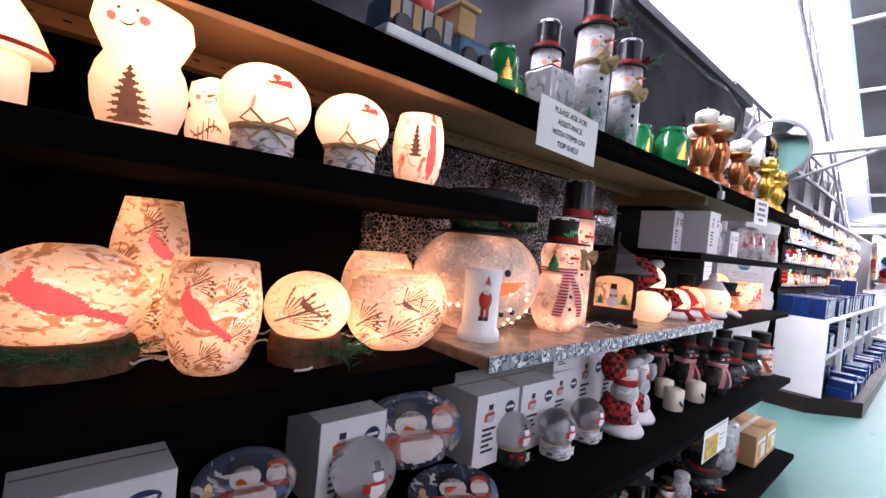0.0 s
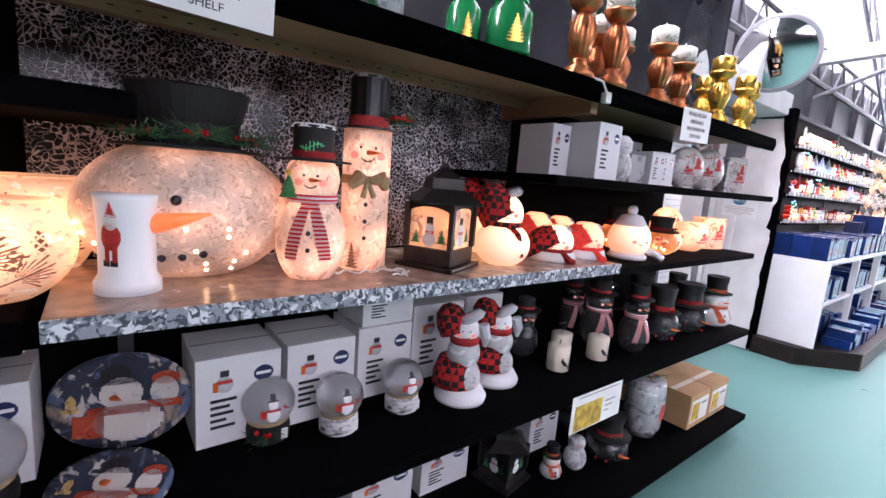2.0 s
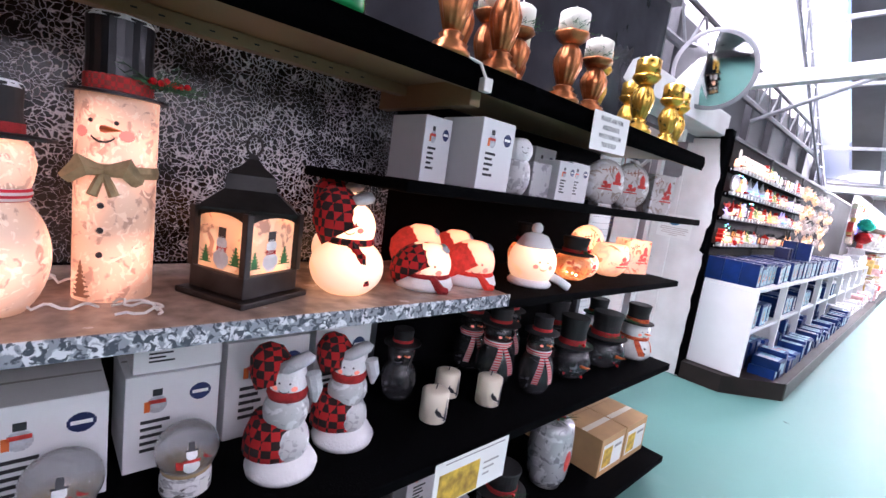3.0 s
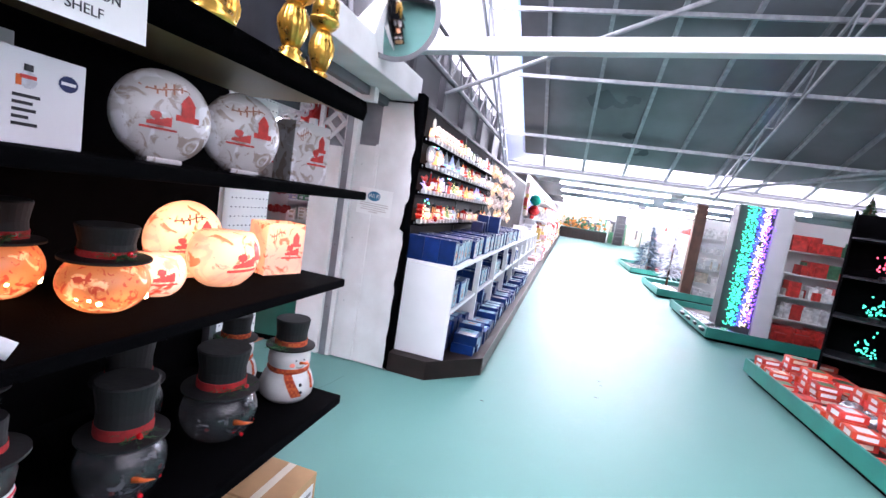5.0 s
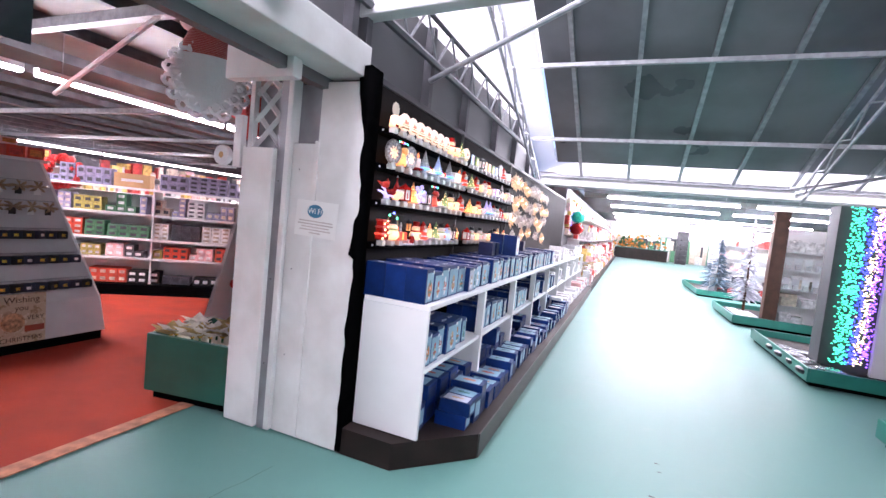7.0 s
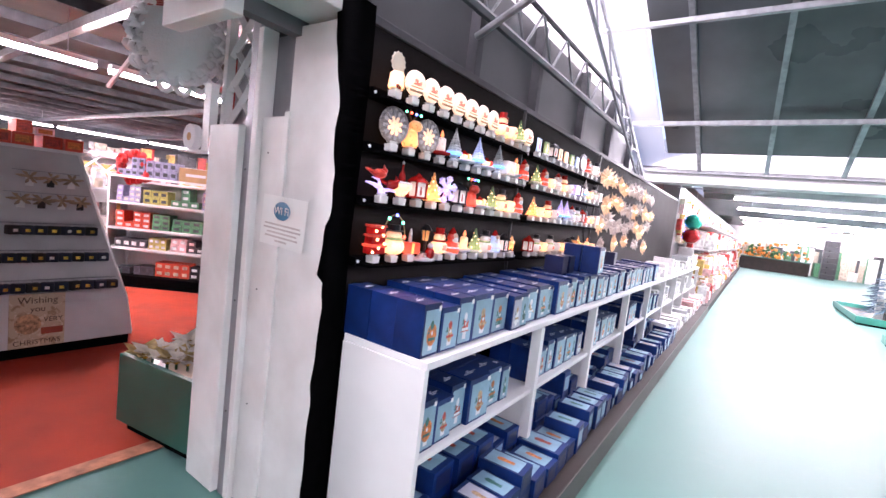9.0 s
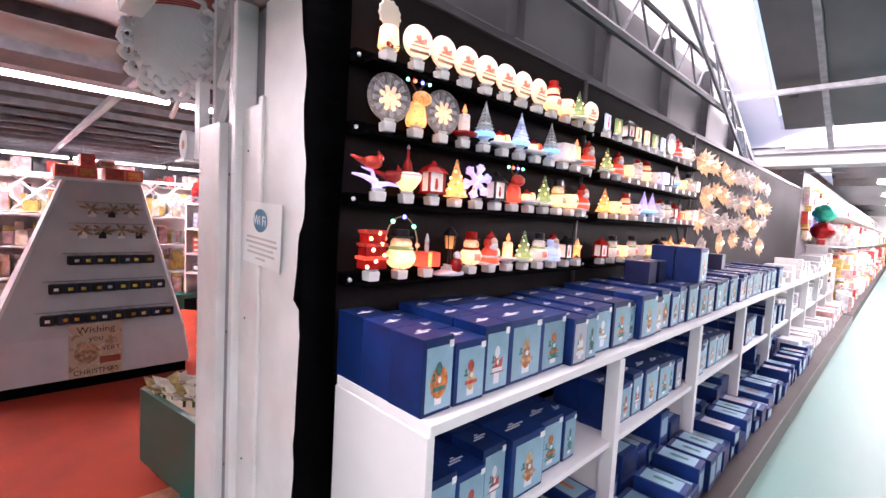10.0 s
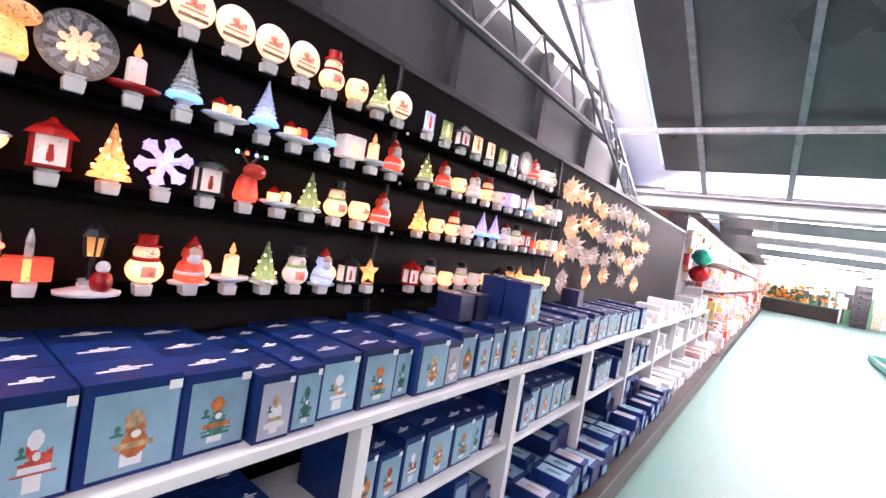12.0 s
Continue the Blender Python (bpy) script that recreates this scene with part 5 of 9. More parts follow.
part("hat", lathe([(0.16, 0.2915), (0.16, 0.297), (0.11, 0.3), (0.106, 0.35), (0.13, 0.425), (0.122, 0.43)], 30, 0.9, 1), HAT_BLACK, t, "black flared hat")
sprig(t, (0.115, 0.0, 0.32), 0.085, 60, 11, flat=0.5)
sprig(t, (0.08, 0.11, 0.315), 0.085, 50, 6, flat=0.4)
sprig(t, (0.08, -0.11, 0.315), 0.075, 40, 3, flat=0.4)

p = [(0.058, 0), (0.058, 0.022), (0.049, 0.038), (0.049, 0.125), (0.053, 0.185), (0.054, 0.195)]
# the tumbler's frosted glass has a faint even glow put into its emission
t = vessel("frosted_tumbler", -0.105, 3.015, Z_MAR, p, mat("faintly_glowing_frost_glass", (0.72, 0.76, 0.78), rough=0.3, var=0.05, emit=(0.9, 0.85, 0.8), power=0.06), "frosted white glass candle tumbler with a red santa figure print", "tumbler")
paint(t, p, sh_disc, RED_FLAT, -0.15, 0.115, 0.36, 0.026)
paint(t, p, sh_tree, RED_FLAT, -0.1, 0.168, 0.26, 0.016, name="cap_motif")
paint(t, p, sh_disc, PAPER, -0.12, 0.143, 0.24, 0.015, name="beard_motif")
paint(t, p, sh_rect, RED_FLAT, -0.28, 0.082, 0.09, 0.016, n=6, name="leg_motif")
paint(t, p, sh_rect, RED_FLAT, -0.0, 0.082, 0.09, 0.016, n=6, name="leg_motif")
paint(t, p, sh_rect, BLACK_FLAT, -0.32, 0.064, 0.13, 0.006, n=6, name="boot_motif")
paint(t, p, sh_rect, BLACK_FLAT, -0.04, 0.064, 0.13, 0.006, n=6, name="boot_motif")

p = [(a * 1.1, b * 1.1) for a, b in round_profile(0.078, 0.17, 0.62, 0.62, 12) + [(0.05, 0.18), (0.056, 0.2), (0.06, 0.225), (0.055, 0.25), (0.045, 0.262)]]
t = vessel("snowman_bottle", -0.115, 3.395, Z_MAR, p, GLOW_SNOWMAN, "lit glass snowman with a black hat and striped scarf", "snowman lamp")
face(t, p, 0.244, 0.029)
scarf(t, p, 0.2, 0.145, STRIPES, w=0.36, spread=0.5)
buttons(t, p, (0.12, 0.08))
top_hat(t, 0.287, 0.05, 0.085, 0.092, HAT_BLACK, RED_CLOTH, snow=True)
part("holly", decal(sh_twig, -0.5, 0.5, 0.3, 0.345, on_lathe([(0.055, 0.28), (0.055, 0.38)], facing=FACING), 20, 0.002), mat("bright_green_leaf", (0.08, 0.55, 0.2), rough=0.4), t, "bright green holly leaves")
tr = lathe([(0.022, 0.2), (0.014, 0.215), (0.018, 0.216), (0.01, 0.23), (0.012, 0.231), (0.002, 0.252)], 12, at=(0.02, -0.066, 0))
part("felt_tree", tr, GREEN_FLAT, t)
part("star", ball(0.008, (0.02, -0.066, 0.258), u=6, v=4), GOLD, t)

tube_snowman(-0.18, 3.575, Z_MAR, 0.066, 0.385, 0.14, GLOW_SNOWMAN, True, True)


def lantern(x, y, z, w, h, turn, glow, name="lantern", label="dark bronze four-sided lantern with a lit snowman scene"):
    t = base(name, pose(x, y, z, 0, 0, turn), label, "lantern")
    a = w / 2
    part("plinth", box(-a * 1.3, a * 1.3, -a * 1.3, a * 1.3, 0, 0.014, 0.004), LANTERN, t)
    part("base_block", box(-a * 1.05, a * 1.05, -a * 1.05, a * 1.05, 0.014, h * 0.2, 0.004), LANTERN, t)
    for sx in (-1, 1):
        for sy in (-1, 1):
            part("corner_post", box(sx * a - 0.008, sx * a + 0.008, sy * a - 0.008, sy * a + 0.008, h * 0.2, h * 0.62, 0.002), LANTERN, t)
    core = part("lit_core", box(-a * 0.9, a * 0.9, -a * 0.9, a * 0.9, h * 0.2, h * 0.6), glow, t, "lit frosted panes")
    for k in range(4):
        m = Matrix.Rotation(k * math.pi / 2, 4, "Z")
        bm = bmesh.new()
        n = 10
        lo, hi = [], []
        for i in range(n + 1):
            yy = -a + 2 * a * i / n
            arch = h * 0.5 + h * 0.09 * math.sqrt(max(0, 1 - (yy / a) ** 2))
            lo.append(bm.verts.new((a * 0.98, yy, arch)))
            hi.append(bm.verts.new((a * 0.98, yy, h * 0.63)))
        for i in range(n):
            bm.faces.new((lo[i], lo[i + 1], hi[i + 1], hi[i]))
        bmesh.ops.solidify(bm, geom=bm.faces[:], thickness=0.006)
        bm.transform(m)
        part("arch", bm, LANTERN, t)
        if k in (0, 3):
            for nm, shp, mt, (u, v, s) in (("snowman_body", sh_disc, SNOW, (0, h * 0.28, 0.022)), ("snowman_head", sh_disc, SNOW, (0, h * 0.39, 0.015)), ("snowman_hat", sh_rect, BLACK_FLAT, (0, h * 0.46, 0.011)), ("snowman_scarf", sh_rect, RED_FLAT, (0, h * 0.345, 0.014)), ("pine", sh_tree, GREEN_FLAT, (a * 0.55, h * 0.32, 0.022)), ("pine", sh_tree, GREEN_FLAT, (-a * 0.6, h * 0.3, 0.02))):
                sc = 0.35 if nm in ("snowman_scarf",) else 1
                bm = decal(shp, u - s, u + s, v - s * sc, v + s * sc, on_plane(a * 0.9), 14, 0.002)
                bm.transform(m)
                part(nm, bm, mt, core)
    part("eave", lathe([(a * 1.75, h * 0.62), (a * 1.8, h * 0.64), (a * 1.1, h * 0.74), (a * 0.95, h * 0.76), (a * 0.9, h * 0.86), (a * 0.45, h * 0.92), (a * 0.2, h * 0.97), (a * 0.15, h)], 4), LANTERN, t)
    part("ring", tube([(0, 0.022 * math.cos(b), h + 0.02 + 0.022 * math.sin(b)) for b in np.linspace(0, 6.28, 14)], 0.003), LANTERN, t)
    return t


lantern(-0.13, 3.815, Z_MAR, 0.152, 0.315, 25, GLOW_AMBER_PANE)


def capped(x, y, z, r, h, cap, scarf_m, label, lie=False, name="lit_snowman"):
    """A round lit snowman with a fabric cap, scarf and flat white foot."""
    t = base(name, pose(x, y, z, 0, 0, -8), label, "snowman lamp", "lit snowmen with fabric caps")
    if lie:
        part("foot", lathe([(r * 0.95, 0), (r, 0.012), (r * 0.9, 0.035)], 24), SNOW, t, smooth=True)
        zb = 0.03
        p = round_profile(r * 0.85, h * 0.62, 0.85, 0.4, z0=zb)
    else:
        bp = round_profile(r, h * 0.52, 0.55, 0.6)
        part("body", lathe(bp, 26), GLOW_SOFT, t, smooth=True)
        zb = h * 0.5
        p = round_profile(r * 0.66, h * 0.42, 0.75, 0.4, z0=zb)
    part("head", lathe(p, 24), GLOW_PINK if cap is LIT_HOOD else GLOW_SOFT, t, smooth=True)
    hh = h * 0.4
    hr = r * (0.85 if lie else 0.66)
    face(t, p, zb + hh * 0.5, hr * 0.42, nose=False)
    cp = [(hr * 1.1, -hh * 0.25), (hr * 1.12, hh * 0.1), (hr * 1.05, hh * 0.45), (hr * 0.8, hh * 0.85), (hr * 0.3, hh * 1.08)]
    bm = lathe(cp, 20, 1, 1)
    bm.transform(Matrix.Translation((-hr * 0.16, -hr * 0.26, zb + hh * (0.36 if lie else 0.42))) @ Matrix.Rotation(radians(-28), 4, "Y") @ Matrix.Rotation(radians(18), 4, "X"))
    part("cap", bm, cap, t, "fabric cap", smooth=True)
    bm = lathe([(hr * 0.42, -0.008), (hr * 0.52, 0.0), (hr * 0.42, 0.016)], 16)
    bm.transform(Matrix.Translation((hr * 0.2, hr * 0.3, zb + hh * 1.15)) @ Matrix.Rotation(radians(20), 4, "X"))
    part("fur_trim", bm, mat_fur, t, "grey fur trim", smooth=True)
    part("scarf", lathe([(hr * 0.92, zb), (hr * 1.02, zb + 0.008), (hr * 0.95, zb + 0.02)], 22), scarf_m, t, smooth=True)
    part("scarf_tail", tube([(hr * 0.9, -0.02, zb + 0.01), (hr * 1.25, 0.0, zb - 0.02), (hr * 1.3, 0.02, max(0.008, zb - 0.09))], [0.012, 0.014, 0.01], 6), scarf_m, t)
    return t


# lamp light through the red cap is put into the knit's emission
LIT_HOOD = mat("red_knit_over_lamp", (0.4, 0.02, 0.018), rough=0.95, var=0.3, scale=60, bump=0.5, bscale=300, emit=(1.0, 0.07, 0.03), power=0.16)
GLOW_PINK = printed("lit_pink_resin", (0.95, 0.55, 0.45), [(0.95, 0.7, 0.6), (0.9, 0.45, 0.38)], glow=0.6, scale=6, amount=0.3, spots=6)
mat_fur = mat("grey_fur", (0.6, 0.6, 0.63), rough=0.95, bump=0.9, bscale=150)
capped(-0.1, 4.06, Z_MAR, 0.095, 0.25, LIGHT_PLAID, LIGHT_PLAID, "lit round white snowman with a red and black plaid cap")
capped(-0.31, 4.16, Z_MAR, 0.09, 0.27, LIGHT_PLAID, LIGHT_PLAID, "lit round white snowman with a plaid cap standing at the back")
capped(-0.1, 4.33, Z_MAR, 0.09, 0.165, LIGHT_PLAID, RED_CLOTH, "lit low snowman head with a plaid cap and red scarf", True)
capped(-0.1, 4.53, Z_MAR - 0.001, 0.088, 0.18, LIT_HOOD, LIT_HOOD, "lit low snowman head with a dark red knitted cap", True)
capped(-0.34, 4.5, Z_MAR, 0.09, 0.2, LIT_HOOD, LIT_HOOD, "lit snowman head with a red cap at the back", True)
capped(-0.38, 4.72, Z_MAIN, 0.09, 0.2, LIT_HOOD, LIT_HOOD, "lit snowman head with a red hood at the back", True)
t = base("lit_bear", pose(-0.1, 4.86, Z_MAIN), "lit white plush-like figure with a knitted cap and long scarf", "figure lamp")
p = round_profile(0.092, 0.15, 0.7, 0.45, z0=0.02)
part("foot", lathe([(0.08, 0), (0.085, 0.012), (0.07, 0.03)], 22), SNOW, t, smooth=True)
part("head", lathe(p, 24), GLOW_SOFT, t, smooth=True)
face(t, p, 0.09, 0.03, nose=False)
part("cap", lathe([(0.075, 0.12), (0.07, 0.15), (0.045, 0.19), (0.015, 0.2)], 20), SNOW, t, smooth=True)
part("pompom", ball(0.022, (0, 0, 0.215)), SNOW, t, smooth=True)
part("scarf_tail", tube([(0.06, 0.03, 0.05), (0.1, 0.06, 0.03), (0.12, 0.085, 0.012)], [0.016, 0.016, 0.016], 8), SNOW, t, smooth=True)


def hat_bowl(x, y, z, r, h, glass, lit, hat_h=0.09, group="hat bowls"):
    p = round_profile(r, h, 0.5, 0.66)
    t = vessel("hat_bowl", x, y, z, p, glass, "round glass bowl wearing a black top hat with holly" + (", lit" if lit else ""), "bowl", group=group)
    top_hat(t, h, r * 0.62, hat_h, r * 1.0, HAT_BLACK, RED_CLOTH, flare=1.12)
    sprig(t, (r * 0.6, -r * 0.2, h + 0.015), r * 0.55, 20, 4, flat=0.4)
    bm = bmesh.new()
    rnd = random.Random(int(y * 100))
    for i in range(8):
        a = rnd.uniform(-1.6, 1.0)
        ball(0.006, (r * 0.9 * math.cos(a), r * 0.9 * math.sin(a), h * rnd.uniform(0.2, 0.55)), u=6, v=5, bm=bm)
    part("bulbs" if lit else "trinkets", bm, GLOW_WARM if lit else BERRY, t)
    if not lit:
        face(t, p, h * 0.55, r * 0.4, cheeks=False)
    return t


GLOW_AMBER = printed("lit_amber_glass", (0.6, 0.25, 0.1), [(0.9, 0.6, 0.35), (0.5, 0.08, 0.04)], glow=0.6, scale=30, amount=0.5, spots=14)
hat_bowl(-0.13, 5.2, Z_MAIN, 0.085, 0.11, GLOW_AMBER, True, 0.075)
hat_bowl(-0.33, 5.12, Z_MAIN, 0.08, 0.12, GLOW_AMBER, True, 0.09)
p = round_profile(0.07, 0.1, 0.6, 0.75)
t = vessel("printed_bowl", -0.17, 5.36, Z_MAIN, p, GLOW_SANTA, "small lit glass bowl printed with a sleigh scene", "bowl lamp")
paint(t, p, sh_sleigh, RED_DECAL, 0, 0.055, 0.5, 0.03)

# sleigh set: disc, bowl and square vase, lit on the main shelf and unlit above
GLOW_SLEIGH = printed("lit_sleigh_glass", (0.95, 0.72, 0.58), [(0.75, 0.6, 0.5), (0.6, 0.25, 0.15)], glow=0.62, scale=13, amount=0.42, spots=6)
PALE_SLEIGH = printed("sleigh_glass", (0.6, 0.58, 0.57), [(0.8, 0.8, 0.82), (0.36, 0.3, 0.26)], scale=13, amount=0.5, rough=0.12)


def disc_lamp(x, y, z, r, material, lit, turn=20):
    t = base("glass_disc", pose(x, y, z, 0, 0, turn), ("lit " if lit else "clear ") + "round flattened glass vase painted with a red house and sleigh", "glass vase", "sleigh-print glass")
    bm = lathe([(0.02, -0.042), (r * 0.75, -0.036), (r * 0.96, -0.018), (r, 0), (r * 0.96, 0.018), (r * 0.75, 0.036), (0.02, 0.042)], 40)
    bm.transform(Matrix.Translation((0, 0, r * 0.985)) @ Matrix.Rotation(radians(90), 4, "Y"))
    part("glass", bm, material, t, smooth=True)
    part("foot", box(-0.035, 0.035, -r * 0.35, r * 0.35, 0, 0.012, 0.004), material, t)
    f = lambda u, v: ((0.043 - 0.02 * ((u * u + (v - r) ** 2) / r ** 2), u, v), (1, 0, 0))
    dm = RED_DECAL if lit else RED_FLAT
    glass = t.children[0]
    part("house", decal(sh_house, 0.1 * r, 0.6 * r, r * 0.95, r * 1.55, f, 24, 0.003), dm, glass, "painted red house")
    part("sleigh", decal(sh_sleigh, -0.55 * r, 0.15 * r, r * 0.6, r * 1.15, f, 24, 0.003), dm, t, "painted red sleigh")
    part("branch", decal(sh_twig, -0.6 * r, 0.5 * r, r * 1.35, r * 1.75, f, 28, 0.003), BROWN_DECAL, t, "painted branch")
    return t


def sleigh_bowl(x, y, z, r, h, material, lit):
    p = round_profile(r, h, 0.5, 0.75)
    t = vessel("sleigh_bowl", x, y, z, p, material, ("lit " if lit else "clear ") + "glass bowl painted with a red sleigh and house", "glass bowl", 0.75, 1.0, group="sleigh-print glass")
    dm = RED_DECAL if lit else RED_FLAT
    paint(t, p, sh_sleigh, dm, 0.1, h * 0.5, 0.5, h * 0.25, 0.75, 1.0, "sleigh", 28, -0.2)
    paint(t, p, sh_house, dm, 0.55, h * 0.72, 0.25, h * 0.2, 0.75, 1.0, "house", 24, -0.2)
    return t


def square_vase(x, y, z, w, h, material, lit):
    t = base("square_vase", pose(x, y, z, 0, 0, -18), ("lit " if lit else "clear ") + "square glass vase painted with a red sleigh and pines", "glass vase", "sleigh-print glass")
    bm = bmesh.new()
    for x0, x1, y0, y1 in ((0.0, 0.008, -w / 2, w / 2), (-w * 0.6, -w * 0.6 + 0.008, -w / 2, w / 2), (-w * 0.6 + 0.008, 0.0, -w / 2, -w / 2 + 0.008), (-w * 0.6 + 0.008, 0.0, w / 2 - 0.008, w / 2)):
        box(x0, x1, y0, y1, 0, h, 0.002, bm)
    box(-w * 0.6 + 0.008, 0, -w / 2 + 0.008, w / 2 - 0.008, 0, 0.01, 0, bm)
    part("glass", bm, material, t)
    dm = RED_DECAL if lit else RED_FLAT
    part("sleigh", decal(sh_sleigh, -0.1 * w, 0.45 * w, h * 0.25, h * 0.65, on_plane(0.008), 24, 0.0015), dm, t, "painted red sleigh")
    part("house", decal(sh_house, 0.12 * w, 0.4 * w, h * 0.55, h * 0.85, on_plane(0.008), 20, 0.0015), dm, t, "painted red house")
    part("branch", decal(sh_twig, -0.45 * w, -0.05 * w, h * 0.65, h * 0.95, on_plane(0.008), 24, 0.0015), BROWN_DECAL, t, "painted pine branch")
    return t


disc_lamp(-0.28, 5.55, Z_MAIN, 0.115, GLOW_SLEIGH, True, -15)
sleigh_bowl(-0.15, 5.57, Z_MAIN, 0.115, 0.155, GLOW_SLEIGH, True)
square_vase(-0.13, 5.83, Z_MAIN, 0.155, 0.18, GLOW_SLEIGH, True)

# ---- right-hand shelf, boxed and clear glass ----
Z_R = 1.4305
carton("gift_box", -0.1, 4.31, Z_R, 0.16, 0.1, 0.185, CARD_WHITE, "plain white card gift box")
carton("gift_box", 0.01, 4.445, Z_R, 0.17, 0.14, 0.2, CARD_WHITE, "white card gift box with a small print")
t = base("white_owl", pose(-0.06, 4.63, Z_R) @ Matrix.Scale(0.9, 4), "white frosted glass owl-shaped figure", "figure")
p = round_profile(0.055, 0.13, 0.6, 0.6)
part("body", lathe(p, 24), FROST, t, smooth=True)
part("head", lathe(round_profile(0.05, 0.08, 0.7, 0.5, z0=0.12), 22), SNOW, t, smooth=True)
face(t, round_profile(0.05, 0.08, 0.7, 0.5, z0=0.12), 0.16, 0.02, nose=False, cheeks=False)
for i, (y, w, h, x) in enumerate(((4.775, 0.09, 0.12, -0.06), (4.66, 0.09, 0.15, -0.22))):
    t = base("glass_cube", pose(x, y, Z_R, 0, 0, -10), "silvery clear glass cube vase", "glass vase", "glass cubes")
    part("glass", box(-w * 0.8, 0, -w / 2, w / 2, 0, h, 0.004), SILVER_GLASS, t)
carton("gift_box", -0.03, 4.885, Z_R, 0.1, 0.11, 0.14, CARD_WHITE, "small white card gift box")
carton("gift_box", -0.22, 5.0, Z_R, 0.1, 0.14, 0.2, CARD_WHITE, "white card gift box behind the glass")
carton("gift_box", -0.06, 5.02, Z_R, 0.1, 0.13, 0.15, CARD_WHITE, "white card gift box with a faint print")
disc_lamp(-0.1, 5.28, Z_R, 0.103, PALE_SLEIGH, False, -22)
disc_lamp(-0.12, 5.555, Z_R, 0.112, PALE_SLEIGH, False, -22)
square_vase(-0.25, 5.82, Z_R, 0.1, 0.17, PALE_SLEIGH, False)
square_vase(-0.08, 5.84, Z_R, 0.15, 0.2, PALE_SLEIGH, False)

# ---- lower shelf ----
Z_LOW = 0.6605
for x, y, d, w, h in ((-0.3, 2.2, 0.2, 0.27, 0.19), (-0.26, 2.74, 0.2, 0.2, 0.235), (-0.2, 3.25, 0.22, 0.21, 0.24), (-0.2, 3.475, 0.22, 0.205, 0.24), (-0.24, 3.71, 0.2, 0.2, 0.24), (-0.27, 3.95, 0.19, 0.23, 0.28), (-0.3, 4.2, 0.16, 0.2, 0.28), (-0.28, 1.85, 0.2, 0.25, 0.2)):
    carton("gift_box", x, y, Z_LOW, d, w, h, CARD_WHITE, "white card gift box printed with a snowman and navy badge")
carton("gift_box", -0.25, 3.72, Z_LOW + 0.2412, 0.19, 0.19, 0.13, CARD_WHITE, "white card gift box stacked on another")


def plate(x, y, z, r, lean, turn, label="oval glass plate painted with a snowman in a red scarf"):
    t = base("painted_plate", pose(x, y, z, 0, 0, turn), label, "plate", "snowman plates")
    m = Matrix.Translation((0, 0, r * math.cos(radians(lean)))) @ Matrix.Rotation(radians(-lean), 4, "Y") @ Matrix.Rotation(radians(7), 4, "X") @ Matrix.Diagonal((1, 1.42, 0.98, 1))
    bm = lathe([(r * 0.3, -0.02), (r * 0.8, -0.014), (r, -0.002), (r, 0.002), (r * 0.8, -0.004), (r * 0.05, -0.01)], 36)
    bm.transform(m @ Matrix.Rotation(radians(90), 4, "Y"))
    part("plate", bm, PLATE_PRINT, t, smooth=True)
    for nm, shp, mt, u, v, s, q in (("snowman_body", sh_disc, PLATE_SNOW, 0.1, -0.45, 0.48, 0.42), ("snowman_face", sh_disc, PLATE_SNOW, 0.0, 0.12, 0.3, 0.34), ("snowman_hat", sh_house, BLACK_FLAT, -0.08, 0.55, 0.36, 0.24), ("snowman_scarf", sh_rect, PLATE_RED, 0.0, -0.22, 0.4, 0.09), ("scarf_end", sh_rect, PLATE_RED, -0.35, -0.45, 0.12, 0.3), ("scarf_end", sh_rect, PLATE_RED, -0.55, -0.5, 0.1, 0.22), ("small_snowman", sh_disc, PLATE_SNOW, 0.6, 0.1, 0.2, 0.3), ("small_hat", sh_disc, PLATE_RED, 0.62, 0.38, 0.2, 0.14), ("small_scarf", sh_rect, PLATE_RED, 0.6, -0.15, 0.24, 0.08), ("lantern_print", sh_house, PLATE_TAN, -0.68, 0.0, 0.12, 0.2)):
        bm = decal(shp, r * (u - s), r * (u + s), r * (v - q), r * (v + q), on_plane(0.0), 24, 0.001)
        bm.transform(m)
        part(nm, bm, mt, t)
    bm = tube([(0.004, -r * 0.1, r * 0.05), (0.02, r * 0.05, r * 0.0)], [0.008, 0.002], 6)
    bm.transform(m)
    part("nose", bm, ORANGE, t)
    return t


PLATE_SNOW = printed("painted_snow", (0.74, 0.69, 0.65), [(0.82, 0.79, 0.77), (0.5, 0.52, 0.6)], scale=12, amount=0.2, rough=0.15)
PLATE_RED = printed("painted_red_wool", (0.5, 0.08, 0.04), [(0.62, 0.16, 0.08), (0.3, 0.03, 0.03)], scale=30, amount=0.3, rough=0.15)
PLATE_TAN = printed("painted_lantern", (0.6, 0.4, 0.15), [(0.8, 0.65, 0.35), (0.2, 0.12, 0.06)], scale=40, amount=0.45, rough=0.15)
PLATE_PRINT = printed("winter_plate_print", (0.05, 0.06, 0.09), [(0.42, 0.33, 0.26), (0.13, 0.18, 0.3), (0.6, 0.56, 0.54)], scale=8, amount=0.38, rough=0.12)
plate(-0.34, 3.0, Z_LOW, 0.12, 18, -30)
plate(-0.1, 2.97, Z_LOW, 0.088, 64, -40, "oval glass plate with a painted snowman leaning low on the shelf")
plate(-0.36, 2.5, Z_LOW, 0.085, 20, -25, "oval glass plate painted with a snowman face and snowflake hat")


